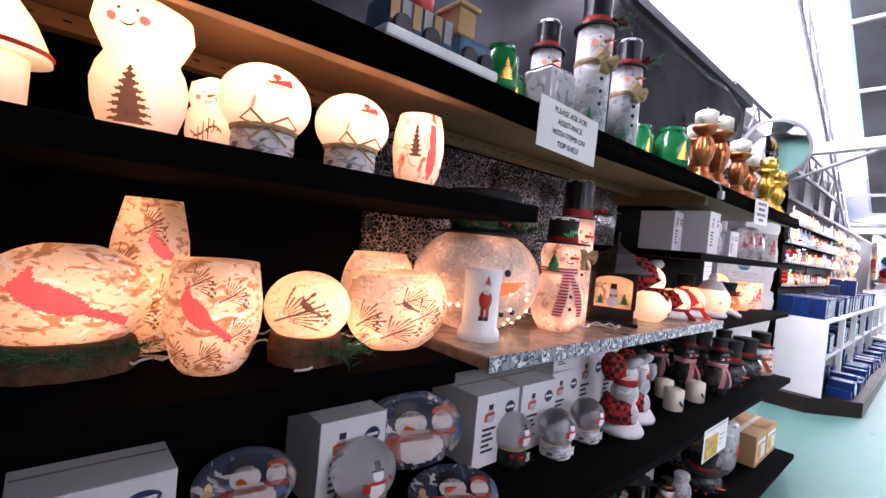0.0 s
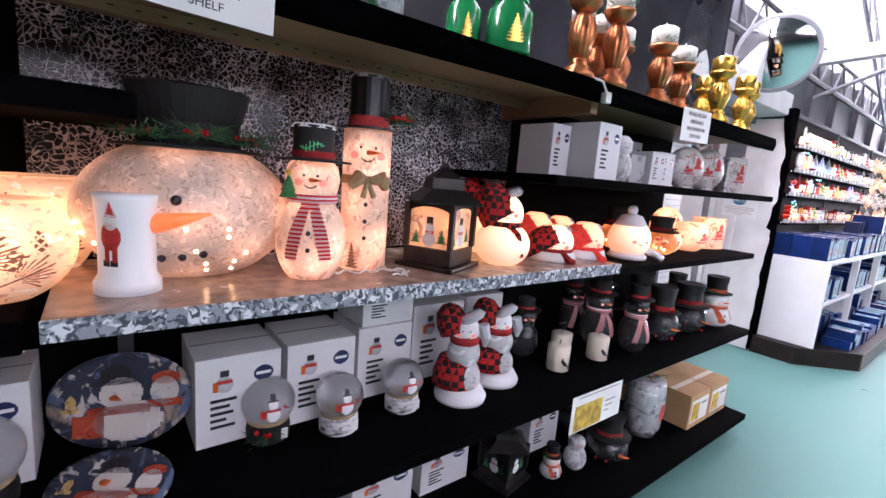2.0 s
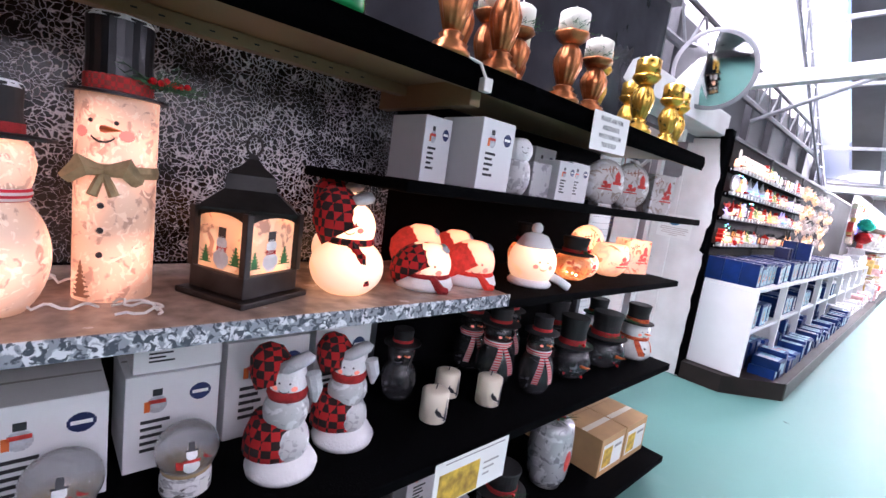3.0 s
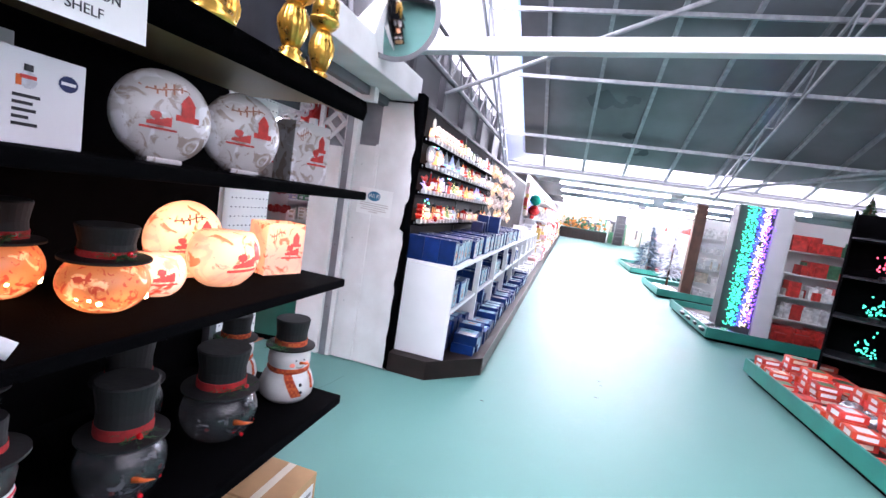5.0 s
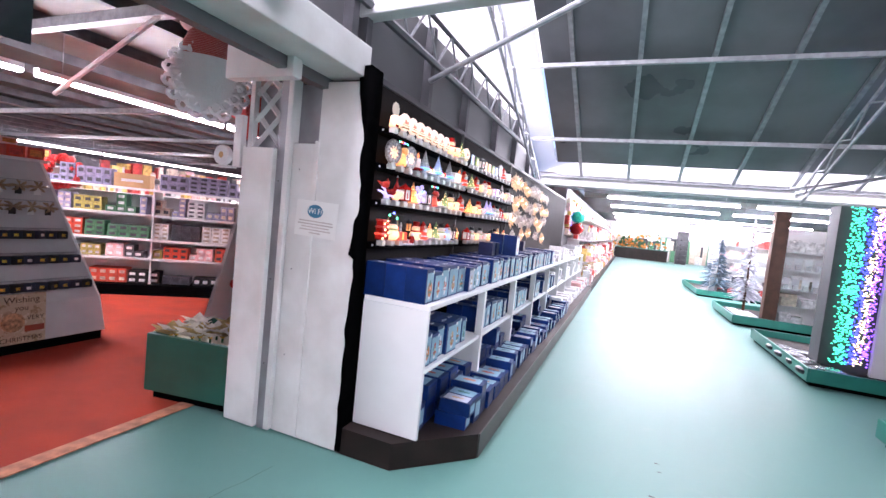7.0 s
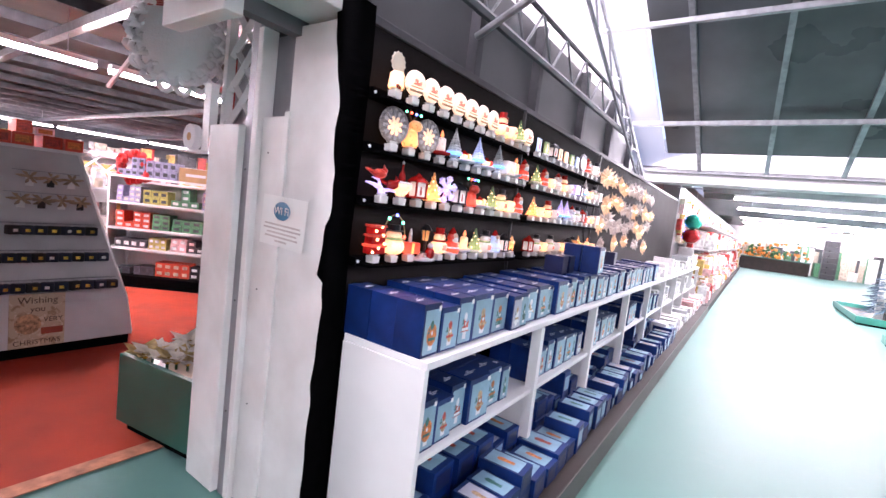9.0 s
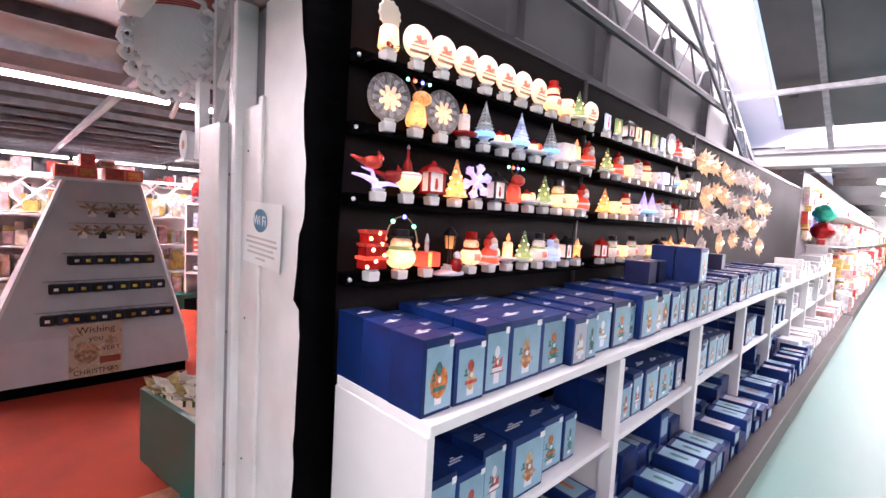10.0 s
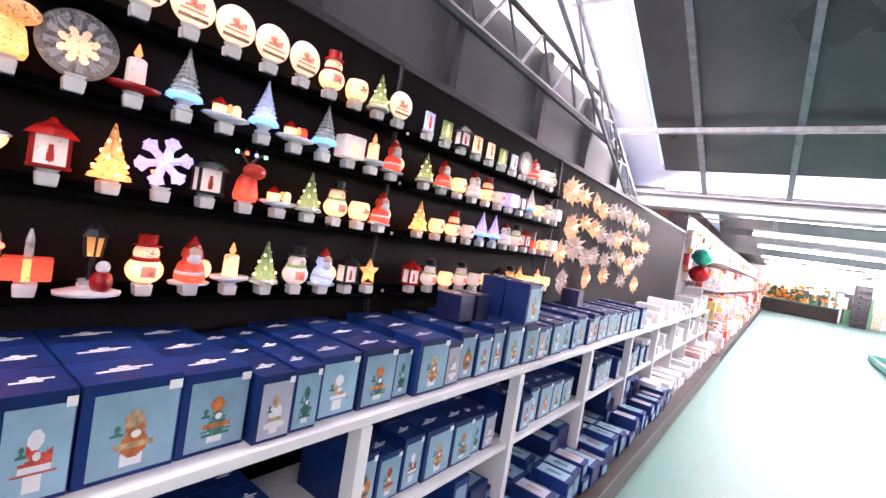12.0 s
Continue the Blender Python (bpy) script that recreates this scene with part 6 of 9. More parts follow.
def snow_globe(x, y, r, base_m, label):
    t = base("snow_globe", pose(x, y, Z_LOW), label, "snow globe", "glass snow globes")
    part("globe_base", lathe([(r * 0.8, 0), (r * 0.82, 0.03), (r * 0.74, 0.055)], 26), base_m, t)
    p = round_profile(r, r * 1.6, 0.7, 0.2, z0=0.052)
    part("globe", lathe(p, 30), GLOBE, t, smooth=True)
    f = on_lathe(p, facing=FACING + 0.2)
    part("motif", decal(sh_disc, -0.1, 0.4, 0.07, 0.06 + r * 0.72, f, 18, 0.0016), SNOW, t, "painted snowman")
    part("motif_face", decal(sh_disc, -0.02, 0.32, 0.06 + r * 0.66, 0.06 + r * 1.05, f, 14, 0.002), SNOW, t)
    part("motif_hat", decal(sh_rect, 0.04, 0.26, 0.06 + r * 0.98, 0.06 + r * 1.2, f, 8, 0.0026), BLACK_FLAT, t)
    part("motif_brim", decal(sh_rect, -0.06, 0.36, 0.06 + r * 0.95, 0.06 + r * 1.0, f, 6, 0.0026), BLACK_FLAT, t)
    part("motif_scarf", decal(sh_rect, -0.1, 0.4, 0.06 + r * 0.6, 0.06 + r * 0.7, f, 8, 0.0028), RED_FLAT, t)
    part("scarf_end", decal(sh_rect, -0.3, -0.08, 0.06 + r * 0.36, 0.06 + r * 0.66, f, 6, 0.0028), RED_FLAT, t)
    part("motif_bird", decal(sh_bird, 0.45, 0.8, 0.06 + r * 0.5, 0.06 + r * 0.8, f, 14, 0.002), RED_FLAT, t)
    part("twine", lathe([(r * 0.78, 0.05), (r * 0.8, 0.055), (r * 0.78, 0.06)], 24), TWINE, t)
    part("price_tag", box(r * 0.8, r * 0.803, r * 0.25, r * 0.5, 0.01, 0.04), PAPER, t)
    return t


g = snow_globe(-0.22, 2.72 + 0.03, 0.085, HAT_BLACK, "clear glass globe painted with a snowman on a pine base")
g = snow_globe(-0.19, 3.32, 0.07, HAT_BLACK, "clear glass globe painted with snowmen on a green pine base")
sprig(g, (0.05, -0.02, 0.03), 0.06, 28, 3, flat=0.3)
snow_globe(-0.13, 3.5, 0.068, BIRCH, "clear glass globe on a birch-bark base with twine")
snow_globe(-0.14, 3.72, 0.066, BIRCH, "clear glass globe on a birch-bark base with twine")


def girl(x, y, h):
    r = 0.075
    t = base("plaid_figurine", pose(x, y, Z_LOW, 0, 0, -10), "stacked glass snow figures in red plaid hoods", "figurine", "plaid-hooded figurines")
    part("foot", lathe([(r * 1.15, 0), (r * 1.2, 0.015), (r * 0.95, 0.045)], 26), SNOW, t, smooth=True)
    b1 = round_profile(r * 0.85, h * 0.3, 0.85, 0.6, z0=0.04)
    part("lower_body", lathe(b1, 24), FROST, t, smooth=True)
    part("plaid_cape", lathe([(r * 1.0, 0.05), (r * 0.98, 0.09), (r * 0.75, 0.14)], 22, at=(-0.015, -0.02, 0)), LIGHT_PLAID, t, smooth=True)
    b2 = round_profile(r * 0.75, h * 0.3, 0.75, 0.6, z0=0.04 + h * 0.27)
    part("upper_body", lathe(b2, 24), FROST, t, smooth=True)
    part("collar", lathe([(r * 0.62, 0.04 + h * 0.52), (r * 0.68, 0.05 + h * 0.53), (r * 0.6, 0.06 + h * 0.54)], 22), RED_CLOTH, t, smooth=True)
    b3 = round_profile(r * 0.62, h * 0.3, 0.75, 0.4, z0=0.04 + h * 0.53)
    part("head", lathe(b3, 22), SNOW, t, smooth=True)
    face(t, b3, 0.04 + h * 0.66, 0.024, nose=False)
    bm = lathe([(r * 0.7, 0), (r * 0.72, 0.04), (r * 0.55, 0.08), (r * 0.2, 0.1)], 20)
    bm.transform(Matrix.Translation((-0.02, -0.025, 0.04 + h * 0.62)) @ Matrix.Rotation(radians(-20), 4, "Y") @ Matrix.Rotation(radians(16), 4, "X"))
    part("hood", bm, LIGHT_PLAID, t, "red and black plaid hood", smooth=True)
    bm = lathe([(r * 0.5, -0.01), (r * 0.66, 0), (r * 0.5, 0.02)], 16)
    bm.transform(Matrix.Translation((0.012, 0.015, 0.04 + h * 0.8)) @ Matrix.Rotation(radians(-24), 4, "Y") @ Matrix.Rotation(radians(20), 4, "X"))
    part("fur_trim", bm, mat_fur, t, "grey fur trim", smooth=True)
    part("ear_flap", tube([(0.03, 0.05, 0.04 + h * 0.74), (0.035, 0.06, 0.04 + h * 0.6), (0.03, 0.062, 0.04 + h * 0.48)], [0.02, 0.018, 0.006], 8), mat_fur, t)
    return t


girl(-0.1, 3.93, 0.3)
girl(-0.14, 4.13, 0.28)


def bottle_snowman(x, y, z, r, h, glass=SMOKE, hat=True, scarfed=True):
    k = h / 0.35
    p = [(q, zz * k) for q, zz in [(a * r / 0.078, b) for a, b in round_profile(0.078, 0.17, 0.62, 0.62, 12) + [(0.05, 0.18), (0.056, 0.2), (0.06, 0.225), (0.055, 0.25), (0.045, 0.262)]]]
    t = vessel("snowman_bottle", x, y, z, p, glass, "frosted glass snowman bottle with a hat and red striped scarf", "snowman", group="glass snowmen")
    face(t, p, 0.222 * k, 0.022 * k)
    if scarfed:
        scarf(t, p, 0.182 * k, 0.125 * k, STRIPES, w=0.34, spread=0.5)
    if hat:
        top_hat(t, 0.26 * k, r * 0.55, 0.07 * k, r * 1.0, HAT_BLACK, RED_CLOTH, snow=False)
    return t


bottle_snowman(-0.27, 4.42, Z_LOW, 0.065, 0.27, scarfed=False)
bottle_snowman(-0.34, 4.85, Z_LOW, 0.07, 0.33)
bottle_snowman(-0.2, 4.86, Z_LOW, 0.082, 0.335)
bottle_snowman(-0.06, 4.95, Z_LOW, 0.07, 0.335)
bottle_snowman(-0.33, 5.08, Z_LOW, 0.07, 0.33)
for x, y, h in ((-0.09, 4.44, 0.105), (-0.2, 4.6, 0.095), (-0.08, 4.7, 0.105)):
    p = [(0.044, 0), (0.046, 0.005), (0.046, h - 0.006), (0.03, h)]
    t = base("pillar_candle", pose(x, y, Z_LOW), "cream pillar candle with a black deer silhouette", "candle", "silhouette candles")
    part("wax", lathe(p, 26), CREAM, t, smooth=True)
    paint(t, p, sh_bird, BLACK_FLAT, 0.15, h * 0.35, 0.5, h * 0.25, name="silhouette", n=30)
    paint(t, p, sh_tree, BLACK_FLAT, 0.7, h * 0.5, 0.25, h * 0.4, name="silhouette")
    part("wick", tube([(0, 0, h), (0.004, 0, h + 0.02)], 0.002), BLACK_FLAT, t)
hat_bowl(-0.08, 5.23, Z_LOW, 0.092, 0.15, SMOKE, False, 0.13, "dark hat bowls")
hat_bowl(-0.08, 5.53, Z_LOW, 0.105, 0.15, SMOKE, False, 0.12, "dark hat bowls")
hat_bowl(-0.3, 5.42, Z_LOW, 0.09, 0.15, SMOKE, False, 0.13, "dark hat bowls")


def white_snowman(x, y, z, s=1.0):
    p = [(a * s, b * s) for a, b in [(0.075, 0), (0.092, 0.02), (0.096, 0.05), (0.082, 0.09), (0.064, 0.11), (0.074, 0.135), (0.072, 0.165), (0.055, 0.19)]]
    t = vessel("glazed_snowman", x, y, z, p, mat_glaze, "white glazed snowman jar with a black top hat and orange scarf", "snowman", group="glazed snowmen")
    face(t, p, 0.145 * s, 0.028 * s)
    part("scarf", lathe([(0.068 * s, 0.1 * s), (0.074 * s, 0.112 * s), (0.068 * s, 0.124 * s)], 26), TARTAN_O, t, smooth=True)
    f = on_lathe(p, facing=FACING)
    part("scarf_tail", decal(lambda u, v: abs(u + 0.5 * v) < 0.45, -0.75, 0.05, 0.03 * s, 0.105 * s, f, 26, 0.003), TARTAN_O, t)
    part("scarf_tail", decal(lambda u, v: abs(u - 0.3 * v) < 0.4, 0.35, 0.8, 0.05 * s, 0.105 * s, f, 20, 0.003), TARTAN_O, t)
    buttons(t, p, (0.07 * s, 0.045 * s))
    top_hat(t, 0.188 * s, 0.055 * s, 0.1 * s, 0.085 * s, HAT_BLACK, TARTAN_O, flare=1.08)
    sprig(t, (0.0, -0.075 * s, 0.2 * s), 0.05 * s, 20, 0, flat=0.6)
    return t


mat_glaze = mat("white_glaze", (0.78, 0.78, 0.77), rough=0.2, var=0.06, scale=20, coat=0.4)
TARTAN_O = plaid("orange_tartan", (0.6, 0.12, 0.03), (0.4, 0.05, 0.02), 90)
white_snowman(-0.07, 5.85, Z_LOW)
white_snowman(-0.29, 5.83, Z_LOW, 0.9)

# ---- bottom shelf ----
Z_BOT = 0.1505
for i, (x, y, w) in enumerate(((0.055, 5.565, 0.24), (0.055, 5.815, 0.24), (-0.165, 5.565, 0.24), (-0.165, 5.815, 0.24))):
    t = base("kraft_carton", pose(x, y, Z_BOT), "brown kraft card box with a yellow picture label", "box", "kraft cartons")
    part("carton", box(-0.215, 0, -w / 2, w / 2, 0, 0.195, 0.003), KRAFT, t)
    part("tape", box(-0.12, -0.09, -w / 2 + 0.002, w / 2 - 0.002, 0.195, 0.1958), CREAM, t)
    part("label", box(0.0003, 0.0012, -w * 0.42, w * 0.42, 0.03, 0.16), PAPER, t)
    part("picture", box(0.0013, 0.002, -w * 0.38, -w * 0.02, 0.04, 0.14), YELLOW, t)
    part("print_line", box(0.0013, 0.002, w * 0.06, w * 0.36, 0.12, 0.135), mat_seam, t)
t = base("price_sign", pose(0.104, 4.45, 0.66), "white price sign with a yellow picture hanging from the shelf edge", "sign")
part("card", box(0, 0.0015, -0.16, 0.16, -0.15, -0.005), PAPER, t)
part("picture", box(0.0016, 0.0024, -0.14, 0.03, -0.145, -0.045), YELLOW, t)
for i in range(4):
    part("print_line", box(0.0016, 0.0022, -0.12 + 0.02 * i, 0.14 - 0.03 * i, -0.03 + 0.012 - 0.0 * i - (0.016 * i if i < 1 else 0.05 + 0.016 * i), -0.026 + 0.012 - (0.016 * i if i < 1 else 0.05 + 0.016 * i)) if i < 1 else box(0.0016, 0.0022, 0.05, 0.14 - 0.02 * i, -0.05 - 0.02 * i, -0.044 - 0.02 * i), mat_seam, t)
p = [(0.07, 0), (0.09, 0.05), (0.1, 0.16), (0.094, 0.27), (0.088, 0.3)]
t = vessel("silver_vase", -0.08, 5.21, Z_BOT, p, SILVER_GLASS, "tall silvery glass vase with pine and a red motif", "vase")
sprig(t, (0.0, 0.02, 0.3), 0.09, 30, 5)
paint(t, p, sh_disc, RED_FLAT, 0.4, 0.15, 0.2, 0.05)
hat_bowl(-0.05, 4.84, Z_BOT, 0.1, 0.12, SMOKE, False, 0.1, "dark hat bowls")
hat_bowl(-0.28, 4.9, Z_BOT, 0.1, 0.14, SMOKE, False, 0.12, "dark hat bowls")
bottle_snowman(-0.08, 4.64, Z_BOT, 0.05, 0.19, FROST, False, False)
white_snowman(-0.1, 4.5, Z_BOT, 0.5)
lantern(-0.2, 4.3, Z_BOT, 0.14, 0.26, 10, HAT_METAL, "black_lantern", "black metal lantern with a small snowman scene, unlit")
for x, y, w, h in ((-0.25, 4.62, 0.2, 0.2), (-0.28, 4.05, 0.24, 0.17), (-0.26, 3.75, 0.25, 0.2), (-0.3, 3.4, 0.28, 0.16), (-0.26, 3.05, 0.26, 0.2)):
    carton("gift_box", x, y, Z_BOT, 0.18, w, h, CARD_WHITE, "white card gift box on the bottom shelf")

# lamp flexes on the main shelf
rnd = random.Random(4)
for x, y, z in ((-0.2, 2.5, Z_MAIN), (-0.28, 2.22, Z_MAIN), (-0.08, 3.55, Z_MAR), (-0.3, 3.42, Z_MAR), (-0.3, 2.66, Z_MAIN)):
    t = base("lamp_flex", pose(x, y, z), "white tangled lamp flex lying on the shelf", "cable", "lamp flexes")
    for k in range(3):
        pts = []
        a = rnd.uniform(0, 6.28)
        q = Vector((0, 0, 0.004 + 0.004 * k))
        for i in range(14):
            a += rnd.uniform(-0.9, 0.9)
            q = q + Vector((math.cos(a) * 0.012, math.sin(a) * 0.016, 0))
            q.z = 0.004 + 0.004 * k + 0.012 * abs(math.sin(i * 0.9)) * (k > 0)
            pts.append(q.copy())
        part("flex", tube(pts, 0.0026, 5), CABLE, t)

# ---- blue gift boxes on the white shelving ----
ORANGE_PRINT = mat("orange_print", (0.55, 0.16, 0.04), rough=0.4, var=0.35, scale=60, bump=0)
RED_PRINT = mat("red_print", (0.45, 0.06, 0.04), rough=0.4, var=0.4, scale=60, bump=0)
TAN_PRINT = mat("tan_print", (0.45, 0.3, 0.17), rough=0.4, var=0.4, scale=60, bump=0)
TEAL_PRINT = mat("dark_green_print", (0.03, 0.14, 0.12), rough=0.4, var=0.3, scale=60, bump=0)
WHITE_PRINT = mat("white_print", (0.75, 0.76, 0.78), rough=0.4, var=0.1, bump=0)


def gift_box_kind(w, h, d, card, panel, motif, ink, second, label):
    t = base("blue_gift_box", pose(0, 0, -5), label, "box", "blue gift boxes")
    part("carton", box(-d, 0, 0.001, w - 0.001, 0.0005, h, 0.0015), card, t)
    if panel:
        fp = part("front_panel", box(0.0002, 0.0009, w * 0.12, w * 0.97, h * 0.05, h * 0.88), panel, t, "pale printed picture panel")
        f = on_plane(0.001)
        part("picture", decal(motif, w * 0.26, w * 0.82, h * 0.2, h * 0.62, f, 22, 0.0006), ink, fp, "printed ornament picture")
        part("picture_stand", decal(sh_rect, w * 0.42, w * 0.64, h * 0.12, h * 0.28, f, 4, 0.0003), WHITE_PRINT, fp)
        part("picture_top", decal(sh_disc, w * 0.42, w * 0.62, h * 0.5, h * 0.68, f, 14, 0.0008), second, fp)
        part("picture_shade", decal(sh_rect, w * 0.34, w * 0.74, h * 0.3, h * 0.36, f, 6, 0.0011), second, fp)
        part("picture_light", decal(sh_disc, w * 0.5, w * 0.6, h * 0.4, h * 0.48, f, 10, 0.0012), WHITE_PRINT, fp)
        part("picture_leaf", decal(sh_tree, w * 0.28, w * 0.44, h * 0.44, h * 0.58, f, 10, 0.001), TEAL_PRINT, fp)
        part("corner_mark", box(0.001, 0.0016, w * 0.84, w * 0.985, h * 0.84, h * 0.935), PAPER, t)
    for i, (a, b, c) in enumerate(((0.2, 0.62, 0.42), (0.34, 0.78, 0.5), (0.44, 0.56, 0.58))):
        part("lid_print", box(-d * c - d * 0.05, -d * c, w * a, w * b, h, h + 0.0006), WHITE_PRINT, t)
    return t


KINDS = []
for w, h, panel, motif, ink, sec in ((0.11, 0.2, SKY_CARD, sh_disc, ORANGE_PRINT, TEAL_PRINT), (0.12, 0.175, SKY_CARD, sh_figure, TAN_PRINT, RED_PRINT), (0.11, 0.2, SKY_CARD, sh_sleigh, RED_PRINT, WHITE_PRINT), (0.175, 0.2, SKY_CARD, sh_figure, ORANGE_PRINT, TAN_PRINT), (0.155, 0.19, SKY_CARD, sh_tree, TEAL_PRINT, ORANGE_PRINT), (0.1, 0.17, GREY_CARD, sh_house, WHITE_PRINT, TAN_PRINT), (0.085, 0.175, SKY_CARD, sh_tree, TEAL_PRINT, TEAL_PRINT), (0.15, 0.185, SKY_CARD, sh_bird, TAN_PRINT, WHITE_PRINT)):
    KINDS.append((w, h, gift_box_kind(w, h, 0.13, BLUE_BOX, panel, motif, ink, sec, "glossy dark blue gift box with a pale picture panel")))
PLAIN = [(w, h, gift_box_kind(w, h, 0.13, c, None, None, None, None, lab)) for w, h, c, lab in ((0.11, 0.19, BLUE_BOX, "plain dark blue gift box in a back row"), (0.12, 0.12, BLUE_DARK, "near-black navy gift box in a back row"), (0.13, 0.2, BLUE_BOX, "plain dark blue gift box in a back row"))]
BACKS = [(w, h, gift_box_kind(w, h, 0.13, BLUE_BOX, None, None, None, None, "dark blue gift box with white lid print, back row")) for w, h, k in KINDS]
rnd = random.Random(11)


def put(k, x, y, z, turn=0.0):
    return copy_thing(k[2], pose(x, y, z, 0, 0, turn))


def fill_row(z, y0, y1, x, order, deep, room, gaps=0.1, stacks=True):
    y, i = y0, 0
    while y < y1:
        k = KINDS[order[i % len(order)]]
        i += 1
        if y + k[0] > y1:
            break
        if rnd.random() > gaps or i < 5:
            xx = x - rnd.uniform(0, 0.03)
            put(k, xx, y, z, rnd.uniform(-1.5, 1.5))
            for q in range(1, deep):
                put(BACKS[KINDS.index(k)], xx - 0.1325 * q, y, z, 0)
            if stacks and k[1] * 2 < room and rnd.random() < 0.12:
                put(k, xx - 0.02, y, z + k[1] + 0.001, rnd.uniform(-4, 4))
        y += k[0] + rnd.uniform(0.002, 0.008)


fill_row(0.9355, 7.9, 12.6, 0.005, [0, 1, 2, 3, 4, 5, 6, 7, 4, 6, 3, 5], 3, 0.5, 0.0, False)
for k, x, y in ((PLAIN[1], -0.14, 9.6), (PLAIN[1], -0.14, 9.74), (KINDS[3], -0.01, 9.98), (KINDS[3], -0.15, 9.98), (PLAIN[1], -0.2, 11.2)):
    put(k, x, y, 0.9355 + 0.201, 3)
for i in range(5):
    a = 7.925 if i == 0 else 8.985 + 1.02 * (i - 1)
    fill_row(0.5605, a, a + (0.99 if i == 0 else 0.95), 0.0, [0, 1, 2, 3, 4, 6, 5, 7], 2, 0.33, 0.12)

# boxes lying on the plinth
LYING = []
for w, d, h, panel in ((0.13, 0.22, 0.1, SKY_CARD), (0.11, 0.2, 0.085, GREY_CARD), (0.16, 0.24, 0.12, SKY_CARD), (0.12, 0.21, 0.16, SKY_CARD)):
    t = base("blue_gift_box_lying", pose(0, 0, -6), "blue gift box lying flat with its pale panel upwards", "box", "blue boxes on the plinth")
    part("carton", box(-d, 0, 0.001, w - 0.001, 0.0005, h, 0.0015), BLUE_BOX, t)
    part("front_panel", box(-d * 0.9, -d * 0.12, w * 0.1, w * 0.9, h + 0.0001, h + 0.0008), panel, t, "pale printed picture panel")
    bm = decal(sh_figure, -w * 0.25, w * 0.25, -d * 0.2, d * 0.2, lambda u, v: ((-d * 0.5 + v, w * 0.5 + u, h + 0.0009), (0, 0, 1)), 18, 0.0005)
    part("picture", bm, (ORANGE_PRINT, TAN_PRINT, RED_PRINT, TEAL_PRINT)[len(LYING)], t)
    part("end_label", box(0.0001, 0.0008, w * 0.15, w * 0.85, h * 0.2, h * 0.8), SKY_CARD if len(LYING) % 2 else BLUE_DARK, t)
    LYING.append((w, h, t))
for x0 in (0.24, 0.0):
    y = 7.98 if x0 < 0.1 else 8.18
    while y < 13.2:
        k = rnd.choice(LYING)
        z = 0.1555
        for q in range(rnd.choice((1, 1, 2, 2)) if x0 > 0.1 else rnd.choice((1, 2))):
            if z + k[1] < (0.38 if x0 > 0.1 else 0.5):
                copy_thing(k[2], pose(x0 - rnd.uniform(0, 0.03), y, z, 0, 0, rnd.uniform(-4, 4)))
                z += k[1] + 0.001
        y += k[0] + rnd.uniform(0.006, 0.02)

# pale goods further along
CREAM_BOX = mat("pale_card", (0.7, 0.68, 0.68), rough=0.6, var=0.12, scale=8)
PINK_BOX = mat("pink_card", (0.55, 0.3, 0.29), rough=0.5, var=0.4, scale=10)
for nm, m0, zs, y0, y1, lab in (("pale_boxes", CREAM_BOX, (0.9355, 0.5605, 0.1555), 12.75, 17.1, "stacked white and cream gift boxes on white shelving"), ("pink_goods", PINK_BOX, (0.1555,), 15.4, 17.2, "pink and red packaged goods along the plinth")):
    for z in zs:
        y = y0
        while y < y1:
            w, h = rnd.uniform(0.1, 0.24), rnd.uniform(0.05, 0.12)
            zz = z
            for q in range(rnd.choice((1, 2, 2, 3)) if z > 0.2 else 2):
                t = base("pale_gift_box" if nm == "pale_boxes" else "pink_pack", pose((0.0 if nm == "pale_boxes" and z > 0.2 else 0.2) - rnd.uniform(0, 0.05), y, zz, 0, 0, rnd.uniform(-3, 3)), "white card gift box with a faint print" if nm == "pale_boxes" else "pink printed pack on the plinth", "box", lab)
                part("carton", box(-0.26, 0, 0, w, 0.0005, h, 0.002), m0 if rnd.random() < 0.8 else CARD_WHITE, t)
                part("panel", box(0.0002, 0.001, w * 0.15, w * 0.85, h * 0.2, h * 0.8), rnd.choice((WHITE_PRINT, GREY_CARD, CREAM_BOX)) if nm == "pale_boxes" else rnd.choice((WHITE_PRINT, RED_PRINT)), t)
                zz += h + 0.001
            y += w + rnd.uniform(0.01, 0.03)

